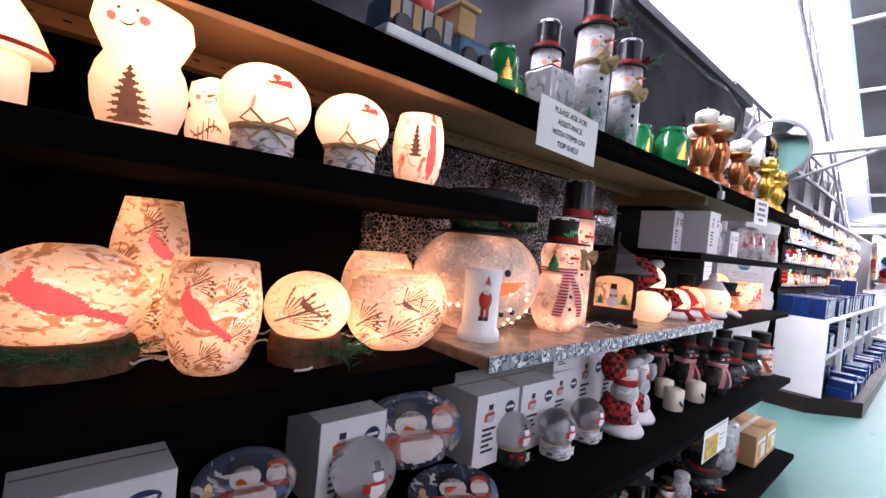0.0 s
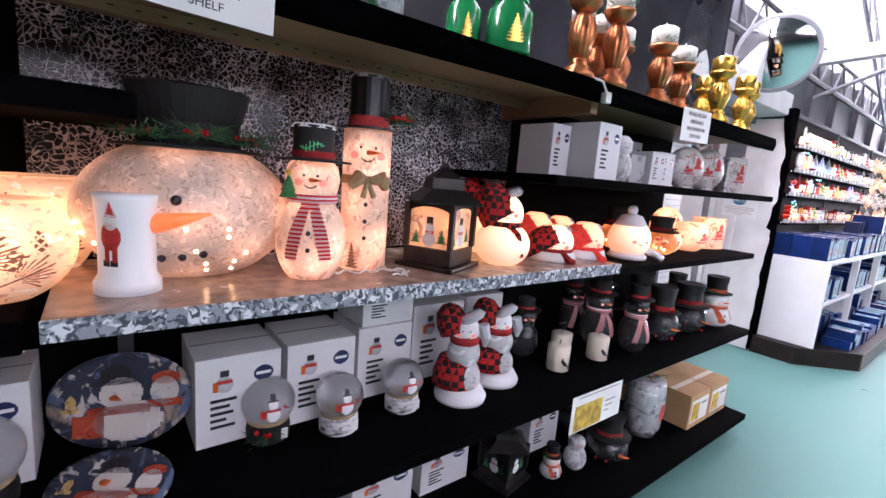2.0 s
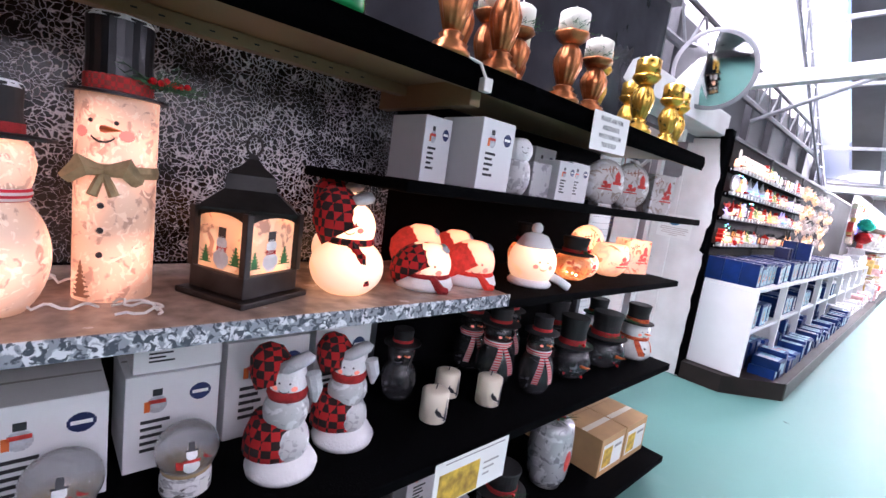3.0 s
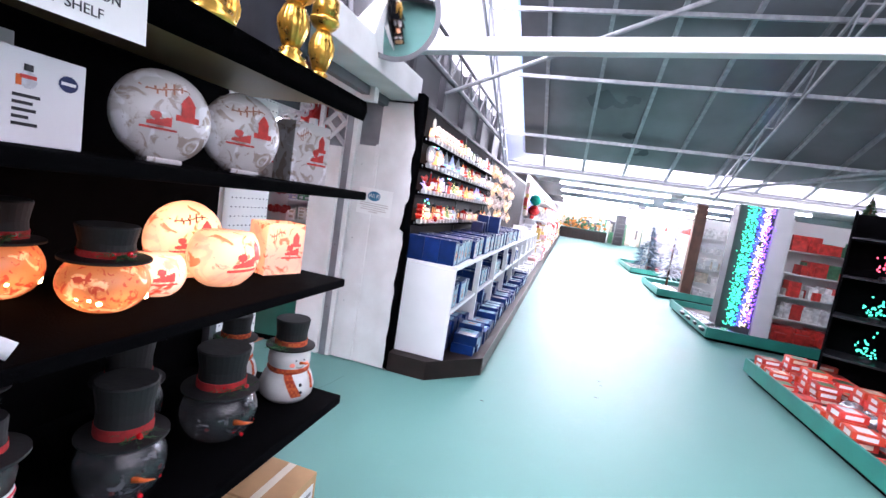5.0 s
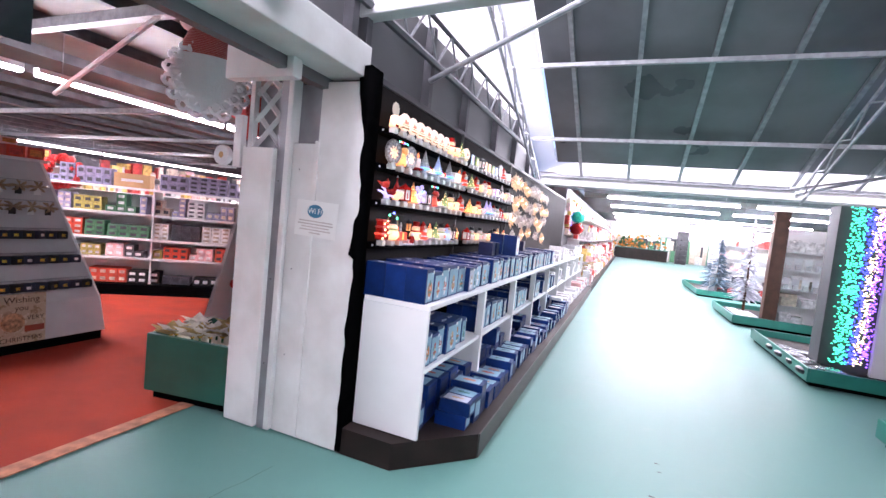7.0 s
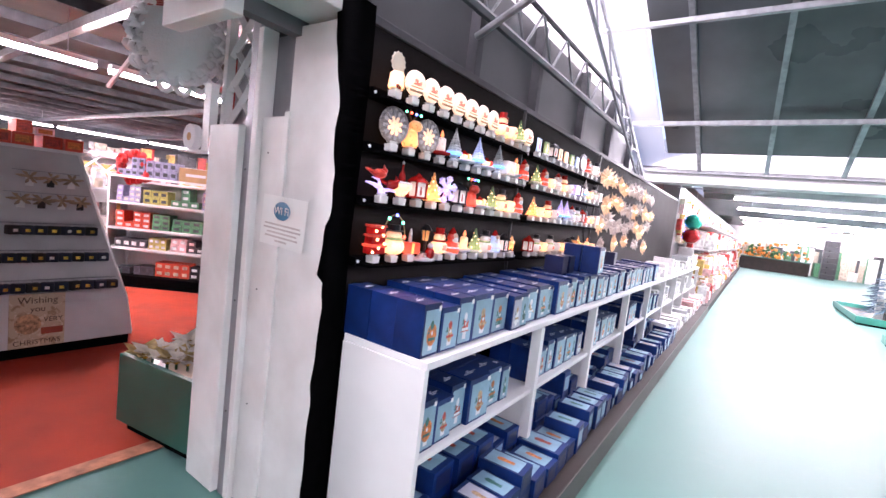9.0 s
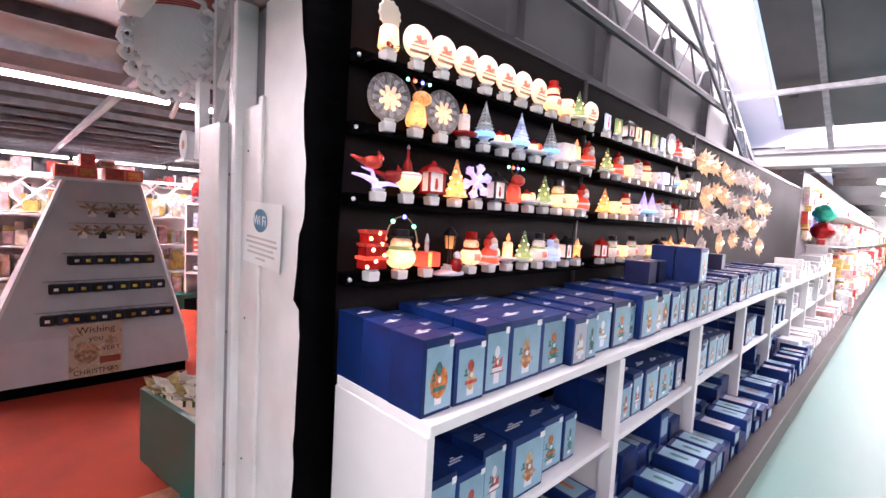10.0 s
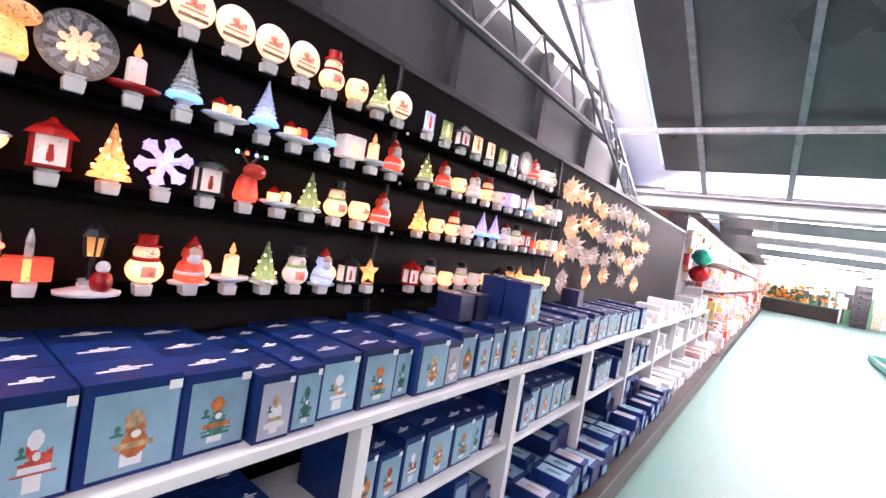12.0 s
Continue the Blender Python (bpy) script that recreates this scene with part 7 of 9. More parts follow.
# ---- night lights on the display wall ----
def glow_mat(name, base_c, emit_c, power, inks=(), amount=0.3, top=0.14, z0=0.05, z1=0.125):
    """Resin or glass with the glow of a foot bulb put into its emission: brightest low down."""
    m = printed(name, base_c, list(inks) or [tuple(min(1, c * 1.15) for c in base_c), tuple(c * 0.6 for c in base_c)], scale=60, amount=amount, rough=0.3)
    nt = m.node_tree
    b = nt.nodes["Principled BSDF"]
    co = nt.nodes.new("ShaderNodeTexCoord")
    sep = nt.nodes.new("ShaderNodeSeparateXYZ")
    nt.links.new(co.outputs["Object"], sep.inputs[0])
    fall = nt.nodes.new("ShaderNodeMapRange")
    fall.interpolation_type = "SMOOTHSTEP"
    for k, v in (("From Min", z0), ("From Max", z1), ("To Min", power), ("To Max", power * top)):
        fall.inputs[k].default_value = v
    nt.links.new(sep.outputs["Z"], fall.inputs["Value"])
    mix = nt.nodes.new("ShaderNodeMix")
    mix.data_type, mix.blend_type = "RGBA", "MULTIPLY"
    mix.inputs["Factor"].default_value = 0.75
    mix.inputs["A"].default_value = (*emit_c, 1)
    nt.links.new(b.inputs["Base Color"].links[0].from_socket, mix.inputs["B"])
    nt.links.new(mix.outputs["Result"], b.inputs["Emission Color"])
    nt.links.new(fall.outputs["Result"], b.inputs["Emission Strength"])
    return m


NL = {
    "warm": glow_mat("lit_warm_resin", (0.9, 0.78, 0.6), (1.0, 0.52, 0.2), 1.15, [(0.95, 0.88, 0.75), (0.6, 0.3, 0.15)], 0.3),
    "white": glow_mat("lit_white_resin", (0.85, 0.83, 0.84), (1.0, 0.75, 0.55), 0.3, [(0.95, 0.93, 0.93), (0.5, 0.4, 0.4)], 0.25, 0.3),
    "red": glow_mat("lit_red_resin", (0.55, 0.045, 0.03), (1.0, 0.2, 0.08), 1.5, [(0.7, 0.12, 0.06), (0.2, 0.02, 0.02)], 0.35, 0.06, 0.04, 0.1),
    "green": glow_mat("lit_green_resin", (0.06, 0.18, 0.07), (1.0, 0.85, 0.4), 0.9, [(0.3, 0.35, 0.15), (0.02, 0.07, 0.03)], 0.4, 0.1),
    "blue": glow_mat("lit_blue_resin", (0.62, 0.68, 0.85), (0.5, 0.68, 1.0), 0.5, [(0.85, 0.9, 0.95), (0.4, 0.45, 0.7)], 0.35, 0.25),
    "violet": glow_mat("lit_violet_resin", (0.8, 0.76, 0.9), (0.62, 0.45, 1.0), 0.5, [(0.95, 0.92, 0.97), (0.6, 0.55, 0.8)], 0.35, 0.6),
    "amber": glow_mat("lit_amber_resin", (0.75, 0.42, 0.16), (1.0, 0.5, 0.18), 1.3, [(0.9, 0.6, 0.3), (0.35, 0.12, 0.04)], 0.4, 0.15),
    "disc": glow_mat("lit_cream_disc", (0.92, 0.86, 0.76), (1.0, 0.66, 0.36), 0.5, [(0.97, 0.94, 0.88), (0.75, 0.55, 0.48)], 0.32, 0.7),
    # metal and silver get the same painted glow, though they are no lamps
    "dark": glow_mat("faintly_glowing_cut_metal", (0.12, 0.12, 0.13), (1.0, 0.8, 0.6), 0.25, [(0.3, 0.28, 0.27), (0.04, 0.04, 0.05)], 0.5),
    "silver": glow_mat("foot_glow_silver_tree", (0.5, 0.53, 0.53), (0.5, 0.75, 1.0), 0.3, [(0.8, 0.83, 0.83), (0.25, 0.28, 0.28)], 0.5, 0.0, 0.05, 0.1),
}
SOCKET = mat("white_plastic_plug", (0.8, 0.78, 0.76), rough=0.35, var=0.04)
DOT = {c: mat(c + "_led", v, emit=v, power=3.5, bump=0) for c, v in (("red", (1, 0.1, 0.05)), ("green", (0.1, 1, 0.5)), ("blue", (0.15, 0.2, 1)), ("warm", (1, 0.6, 0.25)))}


RED_GLOSS = mat("red_glossy_resin", (0.42, 0.014, 0.01), rough=0.22, var=0.25, scale=30)
FLAME = mat("orange_flame_bulb", (0.8, 0.2, 0.08), emit=(1.0, 0.25, 0.08), power=1.2, bump=0)
SKIN_CREAM = mat("peach_cream_resin", (0.75, 0.5, 0.38), rough=0.5)
BASE_BLUE = mat("blue_lit_base", (0.3, 0.6, 0.9), emit=(0.12, 0.45, 1.0), power=1.0, bump=0)
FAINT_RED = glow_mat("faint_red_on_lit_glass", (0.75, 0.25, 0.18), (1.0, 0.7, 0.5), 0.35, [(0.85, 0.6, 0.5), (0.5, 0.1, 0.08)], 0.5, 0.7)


def night_light(kind, colour, label):
    t = base("night_light", pose(0, 0, -7), label, "night light", "night lights on the wall")
    bm = box(-0.02, 0.016, -0.018, 0.018, 0.004, 0.03, 0.004)
    for v in bm.verts:
        v.co.y *= 0.82 + 6.0 * v.co.z
    part("plug_body", bm, SOCKET, t)
    part("neck", lathe([(0.014, 0.029), (0.02, 0.037)], 12), SOCKET, t)
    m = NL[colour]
    z = 0.036
    if kind == "disc":
        m = NL["disc"]
        bm = lathe([(0.02, -0.012), (0.042, -0.008), (0.046, 0), (0.042, 0.008), (0.02, 0.012)], 24)
        bm.transform(Matrix.Translation((0.004, 0, z + 0.044)) @ Matrix.Rotation(radians(90), 4, "Y"))
        part("shade", bm, m, t, smooth=True)
        part("motif", decal(sh_sleigh, -0.028, 0.028, z + 0.02, z + 0.066, on_plane(0.0165), 20, 0.0005), FAINT_RED, t)
        part("ground_line", decal(sh_rect, -0.03, 0.03, z + 0.012, z + 0.02, on_plane(0.0145), 6, 0.0005), TAN_PRINT, t)
    elif kind == "plate":
        bm = lathe([(0.03, -0.004), (0.06, -0.006), (0.063, 0), (0.06, 0.006), (0.052, 0.004), (0.03, 0.003)], 30)
        bm.transform(Matrix.Translation((0.004, 0, z + 0.056)) @ Matrix.Rotation(radians(90), 4, "Y"))
        part("shade", bm, m, t, "dark cut-metal disc", smooth=True)
        part("cut_ring", decal(lambda u, v: 0.55 < math.hypot(u, v) < 1 and math.sin(12 * math.atan2(v, u)) > -0.2, -0.05, 0.05, z + 0.006, z + 0.106, on_plane(0.0075), 34, 0.0005), SILVER_GLASS, t, "bright cut rim pattern")
        part("lit_window", decal(sh_burst, -0.036, 0.036, z + 0.018, z + 0.09, on_plane(0.0085), 30, 0.0005), NL["warm"], t, "lit cut-out burst")
    elif kind == "jar":
        p = round_profile(0.034, 0.055, 0.75, 0.8, z0=z)
        part("shade", lathe(p, 20), m, t, smooth=True)
        part("motif", decal(sh_sleigh, -0.5, 0.5, z + 0.015, z + 0.042, on_lathe(p), 16, 0.001), RED_DECAL, t)
    elif kind == "tree":
        fine = colour in ("silver", "white", "blue", "violet")
        n, w, z1 = (9, 0.036, z + 0.02) if fine else (6, 0.036, z)
        prof = []
        for i in range(n):
            r = w * (1 - i / (n + 0.4))
            prof += [(r, z1 + 0.1 / n * i), (r * 0.66, z1 + 0.1 / n * (i + 0.85))]
        part("tree", lathe(prof + [(0.0015, z1 + 0.112)], 18, flutes=9, depth=0.1), m, t)
        if fine:
            part("stem", lathe([(0.02, z - 0.004), (0.012, z + 0.006), (0.022, z + 0.018)], 14), SOCKET, t)
        else:
            bmd = bmesh.new()
            for i in range(14):
                a, f = 2.4 * i, i / 14
                ball(0.0034, (0.036 * (1 - f) * math.cos(a), 0.036 * (1 - f) * math.sin(a), z + 0.01 + 0.09 * f), u=6, v=4, bm=bmd)
            part("beads", bmd, DOT["warm"], t)
        part("tree_base", lathe([(0.034, z1 - 0.001), (0.037, z1 + 0.006), (0.03, z1 + 0.012)], 16), BASE_BLUE if fine else NL["amber"] if colour == "amber" else SOCKET, t)
    elif kind == "candle":
        part("dish", lathe([(0.02, z), (0.042, z + 0.008), (0.044, z + 0.016), (0.03, z + 0.016)], 18, 0.8, 1.1), RED_GLOSS if colour == "red" else SNOW, t, smooth=True)
        part("candle", lathe([(0.018, z + 0.014), (0.0175, z + 0.066), (0.013, z + 0.07)], 16), NL["white"] if colour == "red" else NL["warm"], t, smooth=True)
        part("flame", lathe([(0.003, z + 0.07), (0.008, z + 0.08), (0.001, z + 0.1)], 10), FLAME, t, smooth=True)
    elif kind == "gift":
        for i in range(3 if colour == "red" else 1):
            s = 0.034 - 0.003 * i
            part("parcel", box(-0.02, 0.02, -s, s, z + 0.034 * i, z + 0.033 + 0.034 * i, 0.003), RED_GLOSS, t)
            part("lid", box(-0.023, 0.023, -s - 0.004, s + 0.004, z + 0.025 + 0.034 * i, z + 0.0336 + 0.034 * i, 0.002), NL["red"], t)
        for i in range(7):
            part("bulb", ball(0.0055, (0.021, -0.026 + 0.0085 * ((i * 3) % 7), z + 0.008 + 0.0145 * i), u=6, v=5), DOT["warm"], t)
    elif kind == "parcel":
        part("parcel", box(-0.02, 0.022, -0.036, 0.036, z, z + 0.042, 0.004), m, t)
        part("ribbon", box(0.0222, 0.024, -0.006, 0.006, z, z + 0.042), NL["amber"], t)
        part("candle_tube", lathe([(0.007, z + 0.042), (0.007, z + 0.075), (0.002, z + 0.095)], 10), SILVER_GLASS, t)
    elif kind == "lantern":
        part("lit_core", box(-0.018, 0.018, -0.024, 0.024, z + 0.006, z + 0.06), NL["white"], t)
        fm = RED_GLOSS if colour == "red" else HAT_METAL
        part("lantern_base", box(-0.026, 0.026, -0.032, 0.032, z, z + 0.008, 0.002), fm, t)
        for a in (-1, 1):
            for b in (-1, 1):
                part("post", box(a * 0.02 - 0.003, a * 0.02 + 0.003, b * 0.026 - 0.003, b * 0.026 + 0.003, z + 0.006, z + 0.062), fm, t)
        part("roof", lathe([(0.046, z + 0.06), (0.03, z + 0.075), (0.012, z + 0.085), (0.004, z + 0.095)], 6), fm, t)
        part("motif", decal(sh_figure, -0.013, 0.013, z + 0.012, z + 0.045, on_plane(0.018), 14, 0.001), RED_FLAT, t)
    elif kind == "snowman":
        m = NL["warm"] if colour == "red" else m
        p = round_profile(0.036, 0.05, 0.6, 0.6, 8, z)
        part("body", lathe(p, 20), m, t, smooth=True)
        part("coat_front", decal(sh_rect, -0.4, 0.4, z + 0.012, z + 0.036, on_lathe(p), 10, 0.001), FAINT_RED, t)
        p2 = round_profile(0.025, 0.036, 0.7, 0.4, 8, z + 0.046)
        part("head", lathe(p2, 18), m, t, smooth=True)
        part("scarf", lathe([(0.026, z + 0.044), (0.029, z + 0.049), (0.025, z + 0.054)], 16), RED_GLOSS if colour == "red" else NL["green"], t, smooth=True)
        part("hat", lathe([(0.028, z + 0.078), (0.027, z + 0.081), (0.018, z + 0.082), (0.019, z + 0.104)], 16), HAT_METAL if colour != "red" else RED_GLOSS, t)
        face(t, p2, z + 0.064, 0.011, facing=0, cheeks=False)
    elif kind == "arch":
        p = round_profile(0.042, 0.055, 0.6, 0.6, 8, z)
        part("body", lathe(p, 20), m, t, smooth=True)
        p2 = round_profile(0.03, 0.036, 0.7, 0.4, 8, z + 0.05)
        part("head", lathe(p2, 18), m, t, smooth=True)
        part("scarf", lathe([(0.03, z + 0.048), (0.036, z + 0.053), (0.03, z + 0.06)], 16), NL["green"], t, smooth=True)
        part("hat", lathe([(0.034, z + 0.082), (0.033, z + 0.085), (0.021, z + 0.086), (0.022, z + 0.105)], 16), HAT_METAL, t)
        pts = [(0.0, 0.056 * math.cos(a), z + 0.055 + 0.085 * math.sin(a)) for a in np.linspace(-0.4, math.pi + 0.4, 18)]
        part("wire_arch", tube(pts, 0.0022, 5), TWINE, t)
        for i, c in enumerate(("red", "green", "blue", "green", "red")):
            q = pts[2 + 3 * i]
            part("led", ball(0.006, q, u=8, v=6), DOT[c], t)
    elif kind == "figure":
        p = [(0.03, z), (0.034, z + 0.012), (0.028, z + 0.04), (0.018, z + 0.052), (0.024, z + 0.062), (0.02, z + 0.078), (0.008, z + 0.088)]
        part("body", lathe(p, 18), m, t, smooth=True)
        part("belt", lathe([(0.0325, z + 0.018), (0.034, z + 0.022), (0.0325, z + 0.026)], 18), SNOW, t)
        part("sack", ball(0.018, (-0.004, 0.03, z + 0.03), sz=1.3, u=10, v=8), NL["warm"], t, smooth=True)
        part("face", ball(0.016, (0.012, 0, z + 0.07), u=10, v=8), SKIN_CREAM, t, smooth=True)
        part("beard", ball(0.016, (0.014, 0, z + 0.058), sz=1.2, u=10, v=8), SNOW, t, smooth=True)
        part("hat", lathe([(0.02, z + 0.076), (0.014, z + 0.092), (0.002, z + 0.108)], 12), RED_GLOSS, t, smooth=True)
        part("foot", lathe([(0.04, z - 0.006), (0.042, z), (0.03, z + 0.004)], 18, 0.7, 1.1), SNOW, t)
    elif kind == "dish":
        part("dish", lathe([(0.035, z), (0.056, z + 0.008), (0.05, z + 0.014)], 20, 0.6, 1.0), SNOW, t, smooth=True)
        part("house", box(-0.012, 0.012, -0.03, -0.004, z + 0.012, z + 0.034, 0.002), NL["warm"], t)
        part("roof", lathe([(0.022, z + 0.034), (0.002, z + 0.052)], 4, at=(0, -0.017, 0)), RED_GLOSS, t)
        part("figure", lathe(round_profile(0.011, 0.03, 0.7, 0.5, 6, z + 0.012), 12, at=(0, 0.022, 0)), m, t, smooth=True)
        part("flame", ball(0.007, (0.004, 0.005, z + 0.03), sz=1.6, u=8, v=6), FLAME, t)
    elif kind == "flake":
        bm = bmesh.new()
        for k in range(6):
            a = math.pi * k / 3 + 0.26
            c, s = math.cos(a), math.sin(a)
            tube([(0, 0, z + 0.055), (0, 0.055 * c, z + 0.055 + 0.055 * s)], 0.009, 6, bm)
            for q in (-0.6, 0.6):
                tube([(0, 0.03 * c, z + 0.055 + 0.03 * s), (0, 0.03 * c + 0.022 * math.cos(a + q), z + 0.055 + 0.03 * s + 0.022 * math.sin(a + q))], 0.007, 6, bm)
        part("snowflake", bm, m, t)
        for i, c in enumerate(("red", "blue", "green", "blue")):
            part("led", ball(0.005, (0.01, -0.02 + 0.014 * i, z + 0.03 + 0.02 * (i % 3)), u=8, v=6), DOT[c], t)
    elif kind == "birds":
        bm = bmesh.new()
        tube([(0, 0, z - 0.006), (0, -0.012, z + 0.02), (0, -0.045, z + 0.03), (0, -0.075, z + 0.034)], [0.016, 0.01, 0.006, 0.003], 6, bm)
        tube([(0, -0.01, z + 0.01), (0, 0.03, z + 0.016), (0, 0.06, z + 0.012)], [0.01, 0.006, 0.003], 6, bm)
        tube([(0, -0.012, z + 0.02), (0, -0.02, z + 0.045), (0, -0.05, z + 0.052)], [0.008, 0.005, 0.002], 6, bm)
        part("branch", bm, NL["violet"], t, "pale frosted branch")
        for y, zz, f in ((-0.02, z + 0.066, 1), (0.04, z + 0.036, -1)):
            bm = ball(0.017, (0.002, y, zz), sy=1.6, u=12, v=8)
            ball(0.011, (0.002, y + 0.02, zz + 0.012), u=10, v=8, bm=bm)
            tube([(0, y - 0.02, zz), (0, y - 0.06, zz + 0.012)], [0.01, 0.003], 6, bm)
            tube([(0, y + 0.02, zz + 0.02), (0, y + 0.016, zz + 0.032)], [0.006, 0.001], 6, bm)
            part("bird", bm, NL["red"] if f > 0 else RED_GLOSS, t, "red translucent bird", smooth=True)
    elif kind == "deer":
        part("body", lathe([(0.026, z), (0.03, z + 0.012), (0.024, z + 0.05), (0.015, z + 0.066)], 16), m, t, smooth=True)
        part("head", ball(0.02, (0.008, 0.012, z + 0.076), sy=1.5, u=12, v=8), m, t, smooth=True)
        bm = bmesh.new()
        for s in (-1, 1):
            tube([(0, 0, z + 0.09), (0, s * 0.018, z + 0.112), (0, s * 0.035, z + 0.125)], [0.004, 0.003, 0.002], 5, bm)
            tube([(0, s * 0.018, z + 0.112), (0, s * 0.012, z + 0.132)], [0.003, 0.002], 5, bm)
        part("antlers", bm, BARK, t)
        for i, c in enumerate(("green", "red", "blue", "green")):
            part("led", ball(0.005, (0.006, -0.036 + 0.024 * i, z + 0.118), u=8, v=6), DOT[c], t)
    elif kind == "cube":
        part("shade", box(-0.03, 0.03, -0.036, 0.036, z, z + 0.066, 0.003), m, t)
        part("motif", decal(sh_house, -0.022, 0.022, z + 0.012, z + 0.05, on_plane(0.03), 14, 0.001), NL["warm"], t)
    elif kind == "tile":
        bm = box(-0.004, 0.006, -0.026, 0.026, z, z + 0.075, 0.002)
        part("tile", bm, m, t, "printed glass tile")
        part("motif", decal(sh_figure, -0.018, 0.018, z + 0.012, z + 0.065, on_plane(0.006), 16, 0.0006), RED_DECAL if colour != "green" else NL["warm"], t)
        part("snow_edge", box(-0.006, 0.008, -0.03, 0.03, z - 0.004, z + 0.006, 0.002), SNOW, t)
    elif kind == "star":
        bm = bmesh.new()
        for k in range(5):
            a = math.pi / 2 + 2 * math.pi * k / 5
            tube([(0, 0, z + 0.04), (0.0, 0.018 * math.cos(a), z + 0.04 + 0.018 * math.sin(a)), (0, 0.045 * math.cos(a), z + 0.04 + 0.045 * math.sin(a))], [0.014, 0.012, 0.001], 6, bm)
        part("star", bm, m, t)
    elif kind == "bowl":
        part("bowl", lathe([(0.012, z), (0.024, z + 0.012), (0.038, z + 0.032), (0.04, z + 0.042), (0.03, z + 0.044)], 20), m, t, smooth=True)
        part("snow_rim", lathe([(0.036, z + 0.042), (0.042, z + 0.046), (0.034, z + 0.052), (0.01, z + 0.054)], 20, flutes=8, depth=0.06), SNOW, t, smooth=True)
        part("tube_lamp", lathe([(0.015, z + 0.05), (0.012, z + 0.075), (0.005, z + 0.09), (0.003, z + 0.115)], 12), RED_GLOSS, t, smooth=True)
        part("tip", lathe([(0.004, z + 0.115), (0.005, z + 0.12), (0.001, z + 0.128)], 8), SILVER_GLASS, t)
    elif kind == "lamp":
        part("foot", lathe([(0.05, z - 0.03), (0.052, z - 0.022), (0.03, z - 0.016)], 20, 0.7, 1.1), SNOW, t, smooth=True)
        part("pole", lathe([(0.006, z - 0.02), (0.005, z + 0.05)], 8), HAT_METAL, t)
        part("lamp_core", lathe([(0.012, z + 0.05), (0.017, z + 0.09)], 6), NL["amber"], t)
        for k in range(6):
            a = math.pi * k / 3
            part("bar", tube([(0.014 * math.cos(a), 0.014 * math.sin(a), z + 0.048), (0.02 * math.cos(a), 0.02 * math.sin(a), z + 0.092)], 0.0022, 4), HAT_METAL, t)
        part("cap", lathe([(0.026, z + 0.09), (0.016, z + 0.104), (0.003, z + 0.116)], 6), HAT_METAL, t)
        part("figure_body", lathe(round_profile(0.02, 0.042, 0.6, 0.5, 8, z - 0.02), 14, at=(0.016, 0.016, 0)), RED_GLOSS, t, smooth=True)
        part("figure_head", ball(0.013, (0.018, 0.016, z + 0.03), u=10, v=8), SNOW, t, smooth=True)
    elif kind == "fan":
        part("candle", lathe([(0.026, z), (0.028, z + 0.004), (0.024, z + 0.05), (0.02, z + 0.054)], 18), m, t, smooth=True)
        bm = lathe([(0.034, -0.003), (0.036, 0), (0.034, 0.003)], 26, flutes=13, depth=0.06)
        bm.transform(Matrix.Translation((0, 0, z + 0.085)) @ Matrix.Rotation(radians(90), 4, "Y"))
        part("fan", bm, CREAM, t, "cream pleated fan")
        sprig(t, (0.015, 0.0, z), 0.035, 14, 3, flat=0.3)
    return t


PROTO = {}


def nl(kind, colour):
    if (kind, colour) not in PROTO:
        words = {"warm": "warm-lit cream", "white": "lit white", "red": "lit red", "green": "green", "blue": "lit pale blue", "violet": "lit violet", "amber": "amber-lit", "dark": "dark", "silver": "silvery"}[colour]
        what = {"disc": "round disc", "plate": "cut-metal disc", "jar": "glass jar", "tree": "spiral tree", "candle": "candle in a dish", "gift": "stack of parcels", "parcel": "wrapped parcel", "lantern": "lantern", "snowman": "snowman", "arch": "snowman under a wire arch", "figure": "red-capped figure", "dish": "tiny village dish", "flake": "snowflake", "birds": "pair of birds on a branch", "deer": "deer with antlers", "cube": "frosted cube", "tile": "glass tile", "star": "star", "fan": "candle with a fan", "bowl": "footed bowl with a bubble tube", "lamp": "street lamp with a figure"}[kind]
        PROTO[kind, colour] = night_light(kind, colour, words + " " + what + " night light")
    return PROTO[kind, colour]


NX = -0.375
ROW_Z = (1.90, 1.688, 1.472, 1.222)
R1 = "fan:warm disc:warm disc:warm disc:warm disc:warm disc:warm disc:warm disc:warm snowman:red jar:warm tree:green disc:warm"
R2 = "plate:dark deer:amber plate:dark candle:red tree:silver dish:warm tree:blue dish:red tree:silver cube:white candle:white figure:red"
R3 = "birds:red bowl:warm lantern:red tree:amber flake:violet lantern:dark deer:red dish:warm tree:green snowman:warm jar:warm figure:red"
R4 = "gift:red arch:warm parcel:red lamp:dark snowman:red figure:red candle:white tree:green snowman:white figure:blue lantern:dark star:amber"
S1 = "tile:blue tile:green lantern:dark tile:warm tile:warm tile:green tile:blue plate:dark figure:red cube:white snowman:white"
S2 = "tree:green figure:red jar:warm figure:white snowman:red jar:white cube:violet lantern:dark tree:white jar:warm snowman:white cube:white"
S3 = "tree:amber jar:warm snowman:red jar:white tree:violet tree:violet figure:white snowman:white lantern:red parcel:red jar:warm cube:white"
S4 = "lantern:red snowman:white jar:warm snowman:white jar:white jar:warm lantern:dark snowman:amber tree:amber jar:warm candle:white jar:warm"


